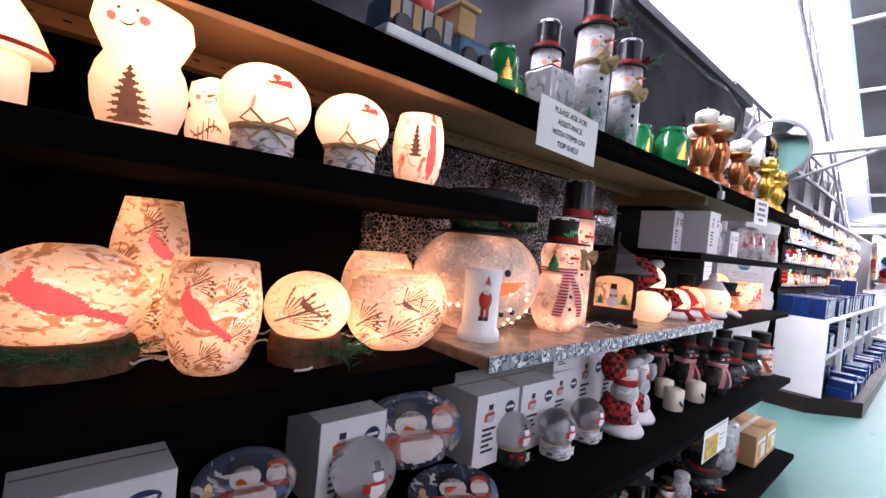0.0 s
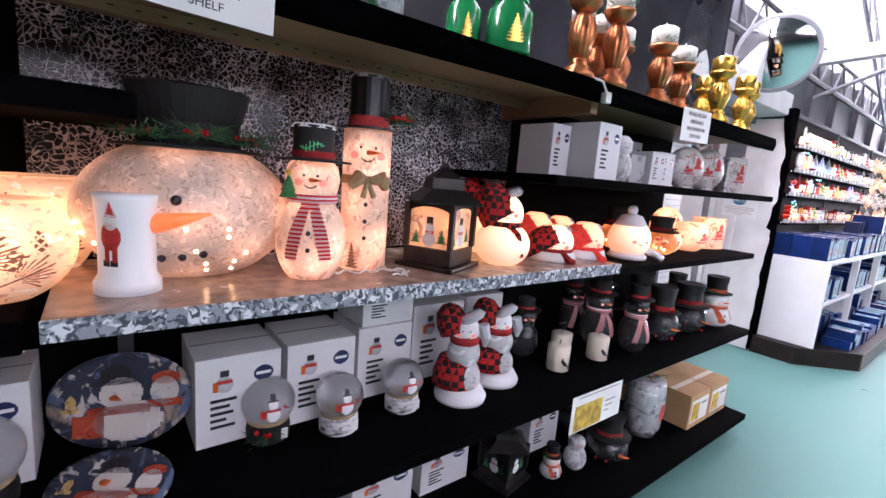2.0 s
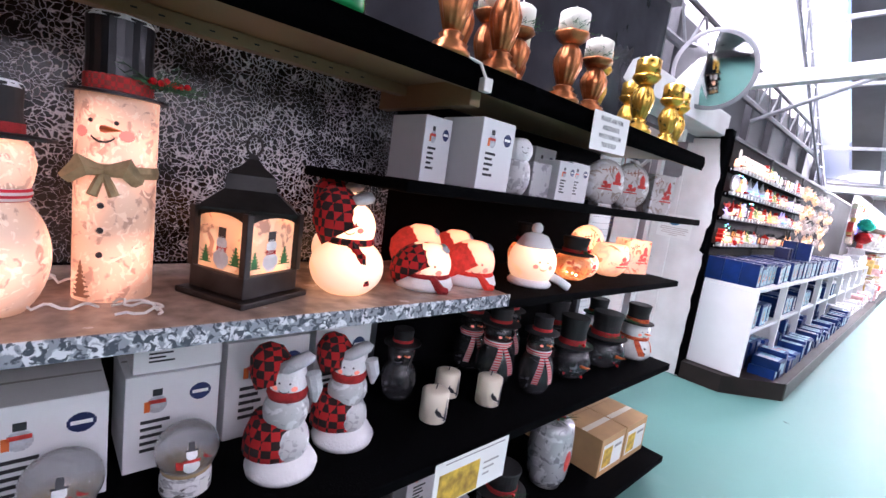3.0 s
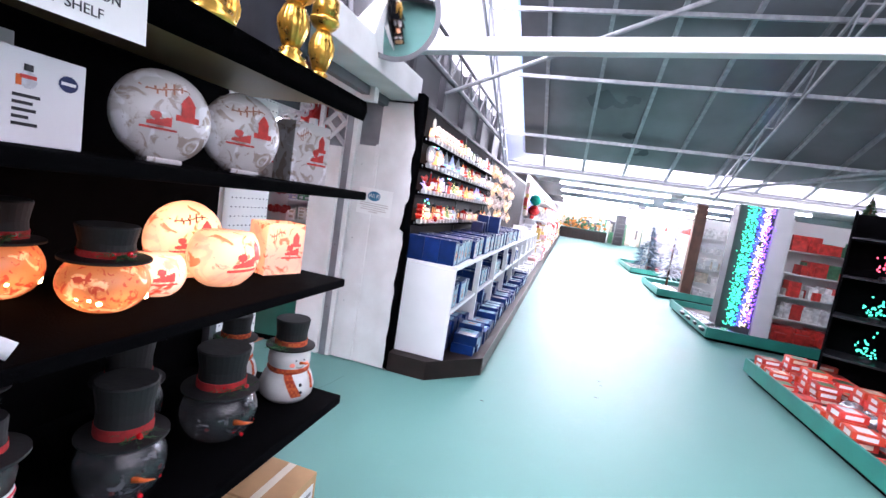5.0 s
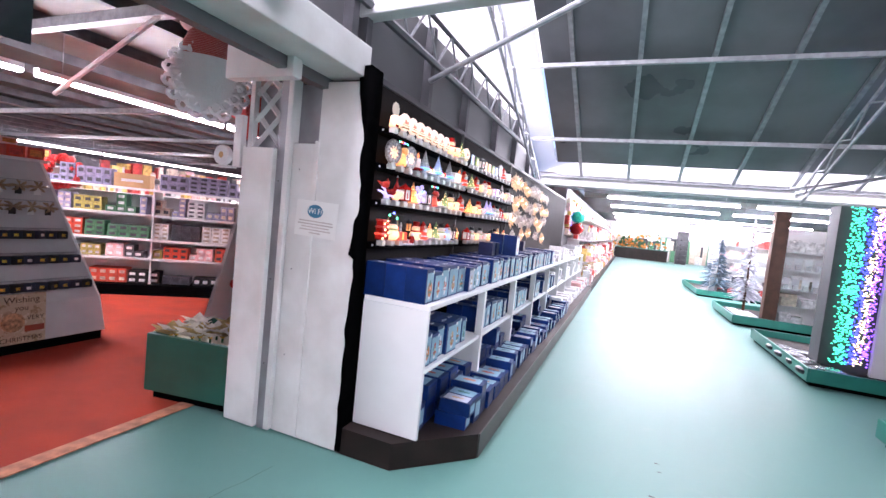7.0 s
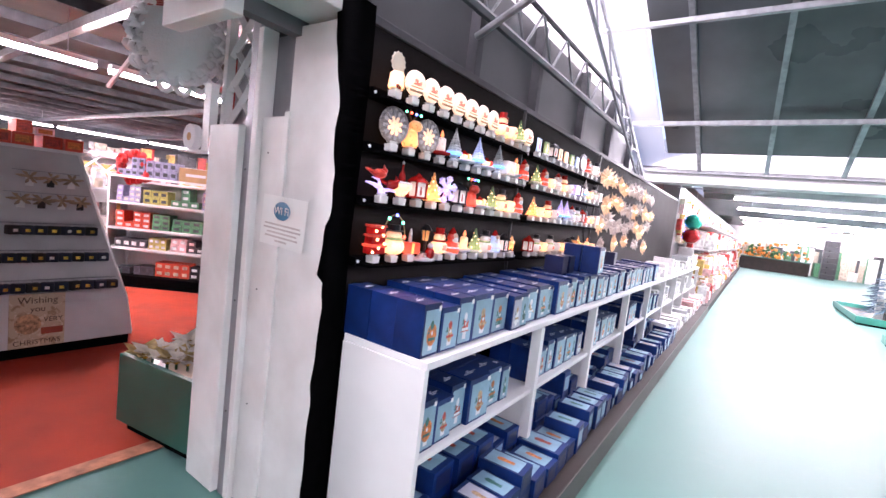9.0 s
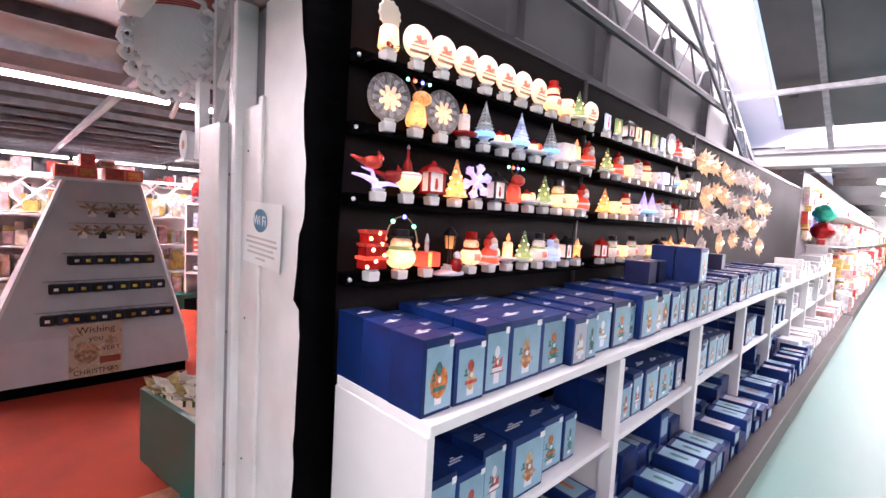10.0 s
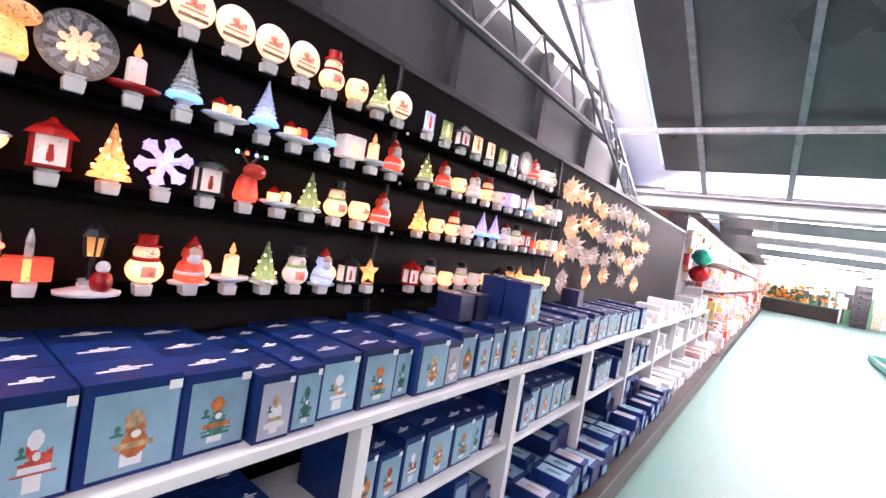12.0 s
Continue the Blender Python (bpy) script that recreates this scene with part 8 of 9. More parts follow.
def rail(y0, y1, z):
    t = base("night_light_rail", pose(0, 0, 0), "black wooden socket rail screwed to the cloth wall", "rail", "socket rails")
    part("rail", box(-0.449, -0.40, y0, y1, z - 0.016, z + 0.024, 0.003), SHELF_BLACK, t)
    part("ledge", box(-0.40, -0.352, y0 + 0.03, y1, z - 0.016, z - 0.004, 0.002), SHELF_BLACK, t)
    part("screw", ball(0.007, (-0.4, y0 + 0.012, z + 0.005), u=8, v=6), SNOW, t)
    return t


SPOT = mat("amber_lamp_glow", (0.9, 0.6, 0.3), emit=(1.0, 0.5, 0.18), power=5.0, bump=0)
for i, z in enumerate(ROW_Z):
    for y0, y1, row in ((7.92, 9.27, (R1, R2, R3, R4)[i]), (9.36, 10.98, (S1, S2, S3, S4)[i])):
        rail(y0, y1, z)
        items = row.split()
        first = (8.02, 8.03, 8.005, 7.993)[i] if y0 < 9 else (9.47, 9.5, 9.508, 9.513)[i]
        for k, it in enumerate(items):
            kind, colour = it.split(":")
            y = first + (0.1145 if y0 < 9 else 0.131) * k
            copy_thing(nl(kind, colour), pose(NX, y, z - 0.003, 0, 0, rnd.uniform(-12, 4)) @ Matrix.Scale(1.2 if y0 < 9 else 1.15, 4))

# hanging lit stars and snowflakes
def ornament(kind, m, label):
    t = base("hanging_star", pose(0, 0, -8), label, "ornament", "hanging lit stars")
    for nm, n, L, deep, lift in (("outer_star", 8 if kind == "star" else 12, 0.125, 0.42 if kind == "star" else 0.62, 0.0), ("inner_star", 8 if kind == "star" else 6, 0.085, 0.45, 0.02)):
        bm = bmesh.new()
        front, back = bm.verts.new((0.034 + lift, 0, 0)), bm.verts.new((-0.006 + lift, 0, 0))
        edge = []
        for k in range(2 * n):
            a = math.pi * k / n + (0.2 if lift else 0)
            d = L * (deep if k % 2 else 1.0 - 0.14 * (k % 4 == 2))
            edge.append(bm.verts.new((lift + (0.03 if k % 2 == 0 else 0.004), d * math.cos(a), d * math.sin(a))))
        for k in range(2 * n):
            bm.faces.new((front, edge[k], edge[(k + 1) % (2 * n)]))
            bm.faces.new((back, edge[(k + 1) % (2 * n)], edge[k]))
        part(nm, bm, m, t)
    part("core", ball(0.016, (0.052, 0, 0), u=10, v=8), GLOW_WARM if m is STAR_LIT else SOCKET, t)
    part("string", tube([(0, 0, 0.1), (-0.02, 0, 0.22)], 0.0015, 4), BLACK_CABLE, t)
    return t


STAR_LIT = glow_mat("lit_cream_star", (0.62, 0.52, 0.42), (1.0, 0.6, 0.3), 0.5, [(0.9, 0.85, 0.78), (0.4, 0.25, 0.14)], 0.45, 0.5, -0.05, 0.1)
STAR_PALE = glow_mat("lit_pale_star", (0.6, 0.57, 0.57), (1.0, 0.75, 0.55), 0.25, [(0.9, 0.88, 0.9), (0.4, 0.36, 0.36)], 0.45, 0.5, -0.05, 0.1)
ORN = [ornament("star", STAR_PALE, "lit frosted white star hanging on the cloth wall"), ornament("star", STAR_LIT, "warm-lit white star hanging on the cloth wall"), ornament("flake", STAR_LIT, "lit white snowflake hanging on the cloth wall"), ornament("flake", STAR_PALE, "lit white star hanging on the cloth wall")]
for i in range(10):
    for j in range(4):
        y, z = 11.18 + 0.26 * i + 0.1 * (j % 2) + rnd.uniform(-0.05, 0.05), 1.95 - 0.21 * j + rnd.uniform(-0.05, 0.05)
        if j < 3 or i % 2 == 0:
            copy_thing(rnd.choice(ORN), pose(-0.40, y, z, rnd.uniform(0, 40), 0, rnd.uniform(-30, 5)) @ Matrix.Scale(rnd.uniform(0.7, 1.0), 4))

# conduits on the wall
for y in (9.315, 11.02):
    pts = [(-0.435 + 0.012, y + 0.012 * math.sin(8 * z), z) for z in np.linspace(1.06, 2.17, 16)]
    tagged(part("black_cable", tube(pts, 0.011, 6), BLACK_CABLE), "black power cable run down the cloth wall", "cable")
pts = [(-0.42, 11.02 - 0.25 * math.sin(math.pi * i / 12), 1.9 - 0.7 * i / 12) for i in range(13)]
tagged(part("black_cable_loop", tube(pts, 0.008, 6), BLACK_CABLE), "slack black cable looped below the rails", "cable")

# big baubles and goods further down the wall
for z, c, w in ((1.8, (0.02, 0.5, 0.35), "shiny green foil bauble"), (1.53, (0.6, 0.02, 0.02), "shiny red foil bauble")):
    t = base("foil_bauble", pose(-0.1, 16.15, z), w + " hanging from a string", "bauble", "foil baubles")
    part("bauble", lathe(round_profile(0.15, 0.27, 0.15, 0.15, 12, -0.135), 22, flutes=11, depth=0.05), mat(w.replace(" ", "_"), c, rough=0.2, metal=0.6, var=0.3, scale=20), t, smooth=True)
    part("string", tube([(0, 0, 0.13), (0, 0, 2.42 - z)], 0.003), CABLE, t)
t = base("blue_light_curtain", pose(-0.25, 16.1, 1.65), "short strand of blue lights on the wall", "light string")
for i in range(10):
    part("bulb", ball(0.012, (0.02, 0.02 * math.sin(i), 0.2 - 0.04 * i), u=8, v=6), DOT["blue"], t)


def clutter(name, label, x0, x1, y0, y1, z, mats, n, smin, smax, hmin, hmax, seed, category="goods"):
    """Packed goods on a shelf: many small bevelled packs, one mesh for each colour."""
    r = random.Random(seed)
    for mi, m in enumerate(mats):
        bm = bmesh.new()
        for i in range(n // len(mats)):
            x, y = r.uniform(x0, x1), r.uniform(y0, y1)
            s, d, h = r.uniform(smin, smax), r.uniform(smin, smax), r.uniform(hmin, hmax)
            b = bmesh.ops.create_cube(bm, size=1, matrix=Matrix.Translation((x, y, z + h / 2)) @ Matrix.Rotation(r.uniform(-0.2, 0.2), 4, "Z") @ Matrix.Diagonal((s, d, h, 1)))
        tagged(part(name, bm, m), label, category, kind="stuff")


STUFF = [mat(n, c, rough=0.45, var=0.35, scale=14) for n, c in (("pack_red", (0.5, 0.04, 0.03)), ("pack_white", (0.7, 0.7, 0.7)), ("pack_cream", (0.6, 0.5, 0.4)), ("pack_green", (0.06, 0.2, 0.1)), ("pack_dark", (0.05, 0.05, 0.06)), ("pack_gold", (0.55, 0.38, 0.1)), ("pack_pink", (0.65, 0.4, 0.4)))]
for z in (0.16, 0.75, 1.3):
    clutter("wall_goods", "packed red and cream ornaments on the far wall display", -0.4, 0.15, 17.4, 41.0, z, STUFF[1:3] + STUFF[5:7] + STUFF[1:2] + STUFF[:1], 900, 0.06, 0.2, 0.06, 0.4, int(z * 10))
r2 = random.Random(31)
for m in (STUFF[1], STUFF[2], STUFF[5], STUFF[6], STUFF[0]):
    bm = bmesh.new()
    for i in range(170):
        w, h = r2.uniform(0.06, 0.16), r2.uniform(0.08, 0.22)
        bmesh.ops.create_cube(bm, size=1, matrix=Matrix.Translation((-0.4, r2.uniform(16.7, 40.8), r2.uniform(1.45, 2.2))) @ Matrix.Rotation(r2.uniform(-0.3, 0.3), 4, "X") @ Matrix.Diagonal((0.09, w, h, 1)))
    tagged(part("hung_ornaments", bm, m), "small pale and red ornaments hung close on the far wall", "ornaments", kind="stuff")
structure("far_plinth", box(-0.44, 0.3, 17.35, 41.5, 0.001, 0.155), PLINTH, "dark plinth along the far wall", "plinth")
for z in (0.74, 1.29, 1.8):
    structure("far_shelf", box(-0.44, 0.12, 17.4, 41.5, z - 0.025, z), WHITE, "white shelf along the far wall", "shelf")
# far end: green counter with flowers and black crates
t = base("far_counter", pose(2.0, 43, 0), "green-clothed counter with flowers at the far end", "counter")
part("counter_top", box(-1.9, 1.9, -0.4, 0.4, 0.8, 0.86, 0.01), GREEN, t)
part("counter_front", box(-1.85, 1.85, -0.35, 0.35, 0.0, 0.799), PLINTH, t)
bmf, bmg = bmesh.new(), bmesh.new()
for i in range(150):
    q = (rnd.gauss(1.6, 0.8), 43 + rnd.uniform(-0.3, 0.3), 0.92 + abs(rnd.gauss(0, 0.4)))
    ball(rnd.uniform(0.06, 0.13), q, u=7, v=5, bm=bmf if i % 2 else bmg)
tagged(part("flower_display", bmf, mat("orange_flowers", (0.7, 0.2, 0.03), rough=0.8, var=0.6, scale=8)), "orange and red flowers heaped on the counter", "flowers", kind="stuff")
tagged(part("flower_foliage", bmg, PINE), "dark green foliage among the counter flowers", "foliage", kind="stuff")
for i in range(7):
    t = base("black_crate", pose(4.7, 42.6, 0.34 * i), "black plastic stacking crate at the aisle end", "crate", "stacked crates")
    part("crate", box(-0.35, 0.35, -0.3, 0.3, 0.0, 0.31, 0.02), HAT_METAL, t)
    part("rim", box(-0.37, 0.37, -0.32, 0.32, 0.311, 0.338, 0.006), HAT_METAL, t)
clutter("far_wall_goods", "pale packed goods against the far wall", 0.2, 12, 44.4, 45.6, 0.02, STUFF[1:5], 160, 0.3, 0.7, 0.4, 1.9, 77)
structure("hook_rod", tube([(-0.46, 16.15, 2.42), (0.1, 16.15, 2.42)], 0.012), GALV, "steel hook rod on the wall", "rod")

# ---- island displays across the aisle ----
RED_CARD = mat("orange_red_card", (0.62, 0.07, 0.03), rough=0.4, var=0.15, scale=20)
TRAY_GREEN = mat("teal_green_paint", (0.02, 0.19, 0.15), rough=0.35, var=0.15, scale=4)


def island(name, y0, y1, x1=8.0):
    t = base(name, pose(3.0, y0, 0), "low teal-green display base with a dark kick strip", "display base", "island bases")
    w, d = y1 - y0, x1 - 3.0
    part("kick", box(0.05, d, 0.05, w - 0.05, 0.0, 0.05), BLACK_CLOTH, t)
    for a in ((0, 0.025, 0, w), (0.026, d, 0, 0.025), (0.026, d, w - 0.025, w)):
        part("side_board", box(*a, 0.05, 0.2, 0.003), TRAY_GREEN, t)
    part("deck", box(0.026, d, 0.026, w - 0.026, 0.05, 0.1), PLINTH, t)
    return t


island("island_base", 7.3, 10.25)
island("island_base", 11.75, 14.2)
island("island_base", 15.6, 17.8)
island("island_base", 20.4, 24.0)

# near island: red boxes, foil bags and the dark shelf of light sets
for i in range(3):
    for j in range(13):
        x, y = 3.06 + 0.24 * i, 10.05 - 0.2 * j
        if i == 1 and j in (4, 5, 6, 7) or i == 0 and j in (3, 5, 9):
            continue
        z = 0.1005
        for q in range(rnd.choice((2, 3, 4)) if i else rnd.choice((1, 2, 3))):
            h = rnd.choice((0.055, 0.065))
            t = base("red_box", pose(x + rnd.uniform(-0.012, 0.012), y, z, 0, 0, rnd.uniform(-7, 7)), "red printed card box with a white panel, stacked", "box", "red boxes on the island")
            part("carton", box(0, 0.2, -0.085, 0.085, 0.0005, h, 0.003), RED_CARD if q % 2 else STUFF[0], t)
            part("panel", box(-0.0012, -0.0003, -0.06, 0.03, h * 0.2, h * 0.8), WHITE_PRINT, t)
            part("end_panel", box(0.03, 0.16, -0.0862, -0.0853, h * 0.25, h * 0.75), WHITE_PRINT if q % 3 else STUFF[2], t)
            part("top_panel", box(0.04, 0.16, -0.06, 0.055, h, h + 0.0008), rnd.choice((WHITE_PRINT, STUFF[0], STUFF[2], STUFF[3])), t)
            z += h + 0.0015
FOIL = mat("silver_foil", (0.6, 0.62, 0.66), rough=0.22, metal=0.7, var=0.4, scale=30, bump=0.6, bscale=40)
for i in range(5):
    t = base("foil_pack", pose(3.5 + 0.12 * (i % 2), 9.2 - 0.15 * i, 0.1005, 0, 0, rnd.uniform(0, 180)), "crinkled silver foil pack on the island", "pack", "foil packs")
    part("pack", lathe(round_profile(0.11, 0.13, 0.7, 0.5), 14, 1, 0.7, flutes=5, depth=0.12), FOIL, t, smooth=True)

DARK = pose(3.62, 10.05, 0, 0, 0, -28)
dark = base("dark_shelving", DARK, "tall black shelving holding coloured light sets", "shelving")
part("back", box(0, 2.4, 0.02, 0.04, 0.1, 1.95), BLACK_CLOTH, dark)
part("side", box(-0.02, 0.0, -0.4, 0.04, 0.1, 1.95), BLACK_CLOTH, dark)
for z in (0.1, 0.5, 0.9, 1.3, 1.68):
    part("shelf", box(0.0, 2.4, -0.4, 0.02, z, z + 0.02), HAT_METAL, dark)
for x in (0.6, 1.2, 1.8):
    part("divider", box(x - 0.008, x + 0.008, -0.39, 0.02, 0.12, 1.9), HAT_METAL, dark)
part("sign", box(0.2, 2.2, -0.01, 0.01, 1.95, 2.2), STUFF[0], dark)
LED = {c: mat(c + "_fairy_lights", v, emit=v, power=1.6, bump=0) for c, v in (("green", (0.05, 0.9, 0.5)), ("blue", (0.08, 0.1, 1.0)), ("warm", (1.0, 0.75, 0.45)), ("violet", (0.35, 0.15, 1.0)), ("red", (1.0, 0.1, 0.15)))}
for j, z in enumerate((0.52, 0.92, 1.32)):
    for i, c in enumerate((("green", "blue", "warm", "violet"), ("green", "warm", "blue", "red"), ("red", "green", "blue", "warm"))[j]):
        t = base("light_bunch", DARK @ pose(0.3 + 0.6 * i, -0.22, z), "bunched " + ("cool white" if c == "warm" else c) + " fairy lights on a dark shelf", "light string", "bunched fairy lights")
        bm = bmesh.new()
        for k in range(26):
            ball(0.009, (rnd.gauss(0, 0.05), rnd.gauss(0, 0.03), 0.05 + abs(rnd.gauss(0.08, 0.05))), u=6, v=4, bm=bm)
        tagged(part("bulbs", bm, LED[c], t), kind="stuff")
        part("spool", lathe([(0.05, 0), (0.05, 0.03), (0.02, 0.04)], 14), HAT_METAL, t)

# second island: dark panel with light garlands, reels, red wall of boxes
pan = base("garland_panel", pose(0, 0, 0), "tall charcoal display panel with hanging light garlands", "panel")
part("panel", box(3.29, 3.78, 12.4, 12.7, 0.1, 2.08, 0.004), mat("charcoal_board", (0.06, 0.062, 0.07), rough=0.6, var=0.2, scale=3), pan)
part("white_post", box(3.785, 4.01, 12.36, 12.7, 0.1, 2.1, 0.004), WHITE, pan)
for k, (x, c) in enumerate(((3.435, "green"), (3.505, "green"), (3.585, "blue"), (3.645, "warm"), (3.705, "violet"))):
    t = base("light_garland", pose(x, 12.35, 0), {"green": "thick green light garland hung on the panel", "violet": "violet light garland hung on the panel", "warm": "warm white light garland hung on the panel", "blue": "blue light garland hung on the panel"}[c], "light garland", "light garlands")
    bm = bmesh.new()
    for i in range(300):
        z = rnd.uniform(0.2, 2.07)
        ball(0.008, (rnd.gauss(0, 0.026), rnd.gauss(0, 0.018), z), sx=1.6, u=5, v=3, bm=bm)
    tagged(part("bulbs", bm, LED[c], t), kind="stuff")
    part("wire", tube([(0, 0.02, 0.2), (0.01, 0.02, 1.1), (0, 0.02, 2.05)], 0.008), PINE, t)
for x, y in ((3.12, 11.95), (3.14, 12.35), (3.3, 12.1), (3.12, 12.75), (3.35, 12.55), (3.12, 13.15), (3.34, 12.95)):
    t = base("cable_reel", pose(x, y, 0.1005), "flat black cable reel with a silvery top", "reel", "cable reels")
    part("reel", lathe([(0.15, 0), (0.17, 0.02), (0.17, 0.05), (0.13, 0.065)], 22), HAT_METAL, t, smooth=False)
    part("reel_top", lathe([(0.12, 0.066), (0.11, 0.071), (0.03, 0.071)], 22), FOIL, t)


def goods_wall(name, x0, x1, y, top, colours, seed, label):
    t = base(name, pose(0, 0, 0), label, "shelving", "island shelving")
    part("back", box(x0, x1, y + 0.3, y + 0.33, 0.1, top), WHITE, t)
    part("end_panel", box(x0 - 0.02, x0, y - 0.02, y + 0.33, 0.1, top), WHITE, t)
    n = 5
    for i in range(n):
        z = 0.1 + (top - 0.2) * i / n
        if i:
            part("shelf", box(x0, x1, y, y + 0.3, z - 0.02, z), WHITE, t)
        clutter("shelf_goods", "packed seasonal boxes on white shelving", x0 + 0.1, x1 - 0.1, y + 0.08, y + 0.2, z + 0.001, [colours[i % len(colours)], colours[(i + 1) % len(colours)]], 46, 0.1, 0.3, 0.1, 0.24, seed + i, "boxes")
    return t


goods_wall("white_goods_shelving", 4.04, 7.8, 12.4, 1.95, (STUFF[0], STUFF[0], STUFF[1], STUFF[0], STUFF[3]), 5, "white shelving packed with red seasonal boxes")
goods_wall("white_goods_shelving", 3.75, 7.8, 16.2, 1.95, (STUFF[1], STUFF[1], STUFF[2], STUFF[1], STUFF[1]), 15, "white shelving hung with pale packaged ornaments")
goods_wall("white_goods_shelving", 3.5, 7.8, 21.0, 2.0, (STUFF[0], STUFF[4], STUFF[1], STUFF[6], STUFF[2]), 25, "white shelving with red and brown goods")
structure("brown_post", box(3.55, 3.78, 15.95, 16.15, 0.1, 2.24, 0.006), mat("brown_timber", (0.1, 0.04, 0.025), rough=0.6, var=0.35, scale=6, bump=0.4, bscale=20), "brown timber post on the island", "post")
structure("white_post_far", box(3.35, 3.5, 20.7, 20.85, 0.1, 2.2, 0.004), WHITE, "white post at the far island", "post")
for i in range(26):
    t = base("hanging_pack", pose(3.9 + 0.16 * (i % 13), 16.18, 0.75 + 0.4 * (i // 13)), "white blister pack hung on a peg", "pack", "hung packs")
    part("card", box(-0.06, 0.06, -0.006, 0.0, 0.0, 0.24), CARD_WHITE, t)
    part("blister", box(-0.045, 0.045, -0.04, -0.007, 0.02, 0.12, 0.01), SILVER_GLASS, t)
# white packs in trays and frosted trees
for i in range(9):
    t = base("clear_tray", pose(3.08 + 0.2 * (i % 2), 15.75 + 0.2 * (i // 2), 0.1005), "clear plastic tray of white ornaments", "tray", "plastic trays")
    part("tray", box(0, 0.18, 0, 0.18, 0.0, 0.09, 0.01), SILVER_GLASS, t)
    part("lid", box(0.004, 0.176, 0.004, 0.176, 0.091, 0.1, 0.004), CARD_WHITE, t)


def fake_tree(name, x, y, z0, h, r, m, label, seed, n=420):
    q = random.Random(seed)
    t = base(name, pose(x, y, z0), label, "artificial tree")
    part("trunk", tube([(0, 0, 0), (0, 0, h * 0.95)], [0.03, 0.008], 8), BARK, t)
    bm = bmesh.new()
    for i in range(n):
        k = q.random() ** 0.7
        z = h * (0.12 + 0.86 * (1 - k))
        a, L = q.uniform(0, 6.28), r * k * q.uniform(0.65, 1.05)
        d = Vector((math.cos(a), math.sin(a), q.uniform(-0.35, 0.1)))
        o = Vector((0, 0, z))
        tip = o + d * L
        s = Vector((-math.sin(a), math.cos(a), 0)) * (0.025 + 0.02 * q.random())
        mid = o.lerp(tip, 0.55) + Vector((0, 0, 0.03))
        v = [bm.verts.new(p) for p in (o, mid - s, tip, mid + s)]
        bm.faces.new(v)
    part("needles", bm, m, t)
    return t


fake_tree("flocked_tree", 3.5, 20.75, 0.1, 2.0, 0.55, mat("blue_frosted_needles", (0.14, 0.2, 0.26), rough=0.8, var=0.5, scale=20), "blue-grey flocked artificial tree", 3)
fake_tree("white_tinsel_tree", 3.5, 17.2, 0.1, 2.1, 0.42, mat("white_tinsel", (0.72, 0.72, 0.78), rough=0.5, var=0.2, scale=20), "white tinsel artificial tree", 4)
fake_tree("small_green_tree", 5.0, 12.55, 1.951, 0.5, 0.22, PINE, "small green artificial tree on top of the shelving", 6, 160)

# ---- side room ----
A0, A1 = 6.95, 8.27
af = base("a_frame_stand", pose(0, 0, 0), "white A-shaped display stand with a pegboard face and dark kick", "display stand")
bm = bmesh.new()
V = [bm.verts.new(q) for q in ((-3.38, A0, 0.09), (-3.38, A1, 0.09), (-3.42, A1 - 0.04, 0.4), (-4.0, 8.02, 1.56), (-4.0, 7.5, 1.56), (-3.42, A0 + 0.11, 0.4))]
B = [bm.verts.new((v.co.x - 1.0 if v.co.z < 1.2 else v.co.x - 0.4, v.co.y, v.co.z)) for v in V]
bm.faces.new((V[0], V[1], V[2], V[5]))
bm.faces.new((V[5], V[2], V[3], V[4]))
bm.faces.new((B[0], B[5], B[2], B[1]))
bm.faces.new((B[5], B[4], B[3], B[2]))
ring = (0, 1, 2, 3, 4, 5)
for a, b in zip(ring, ring[1:] + ring[:1]):
    bm.faces.new((V[a], B[a], B[b], V[b]))
bmesh.ops.recalc_face_normals(bm, faces=bm.faces)
part("body", bm, mat("grey_white_pegboard", (0.55, 0.54, 0.55), rough=0.5, var=0.06, scale=5), af)
part("kick", box(-4.36, -3.4, A0 + 0.02, A1 - 0.02, 0.007, 0.089), BLACK_CLOTH, af)
part("top_board", box(-4.45, -3.97, 7.44, 8.08, 1.561, 1.585, 0.003), WHITE, af)
for s in (0, 1):
    pts = [(-3.41, (A0, A1)[s], 0.1), (-3.43, (A0 + 0.11, A1 - 0.04)[s], 0.4), (-3.99, (7.5, 8.02)[s], 1.56)]
    part("edge_strip", tube(pts, 0.014, 4), WHITE, af)


NAVY_CLOTH = mat("navy_velvet", (0.012, 0.016, 0.035), rough=0.8, var=0.3, scale=30)
mat_tan = mat("tan_ribbon", (0.3, 0.22, 0.14), rough=0.6, var=0.4, scale=20)


def on_frame(y, z):
    k = (z - 0.4) / 1.16
    return Vector((-3.42 - 0.58 * k, y, z))


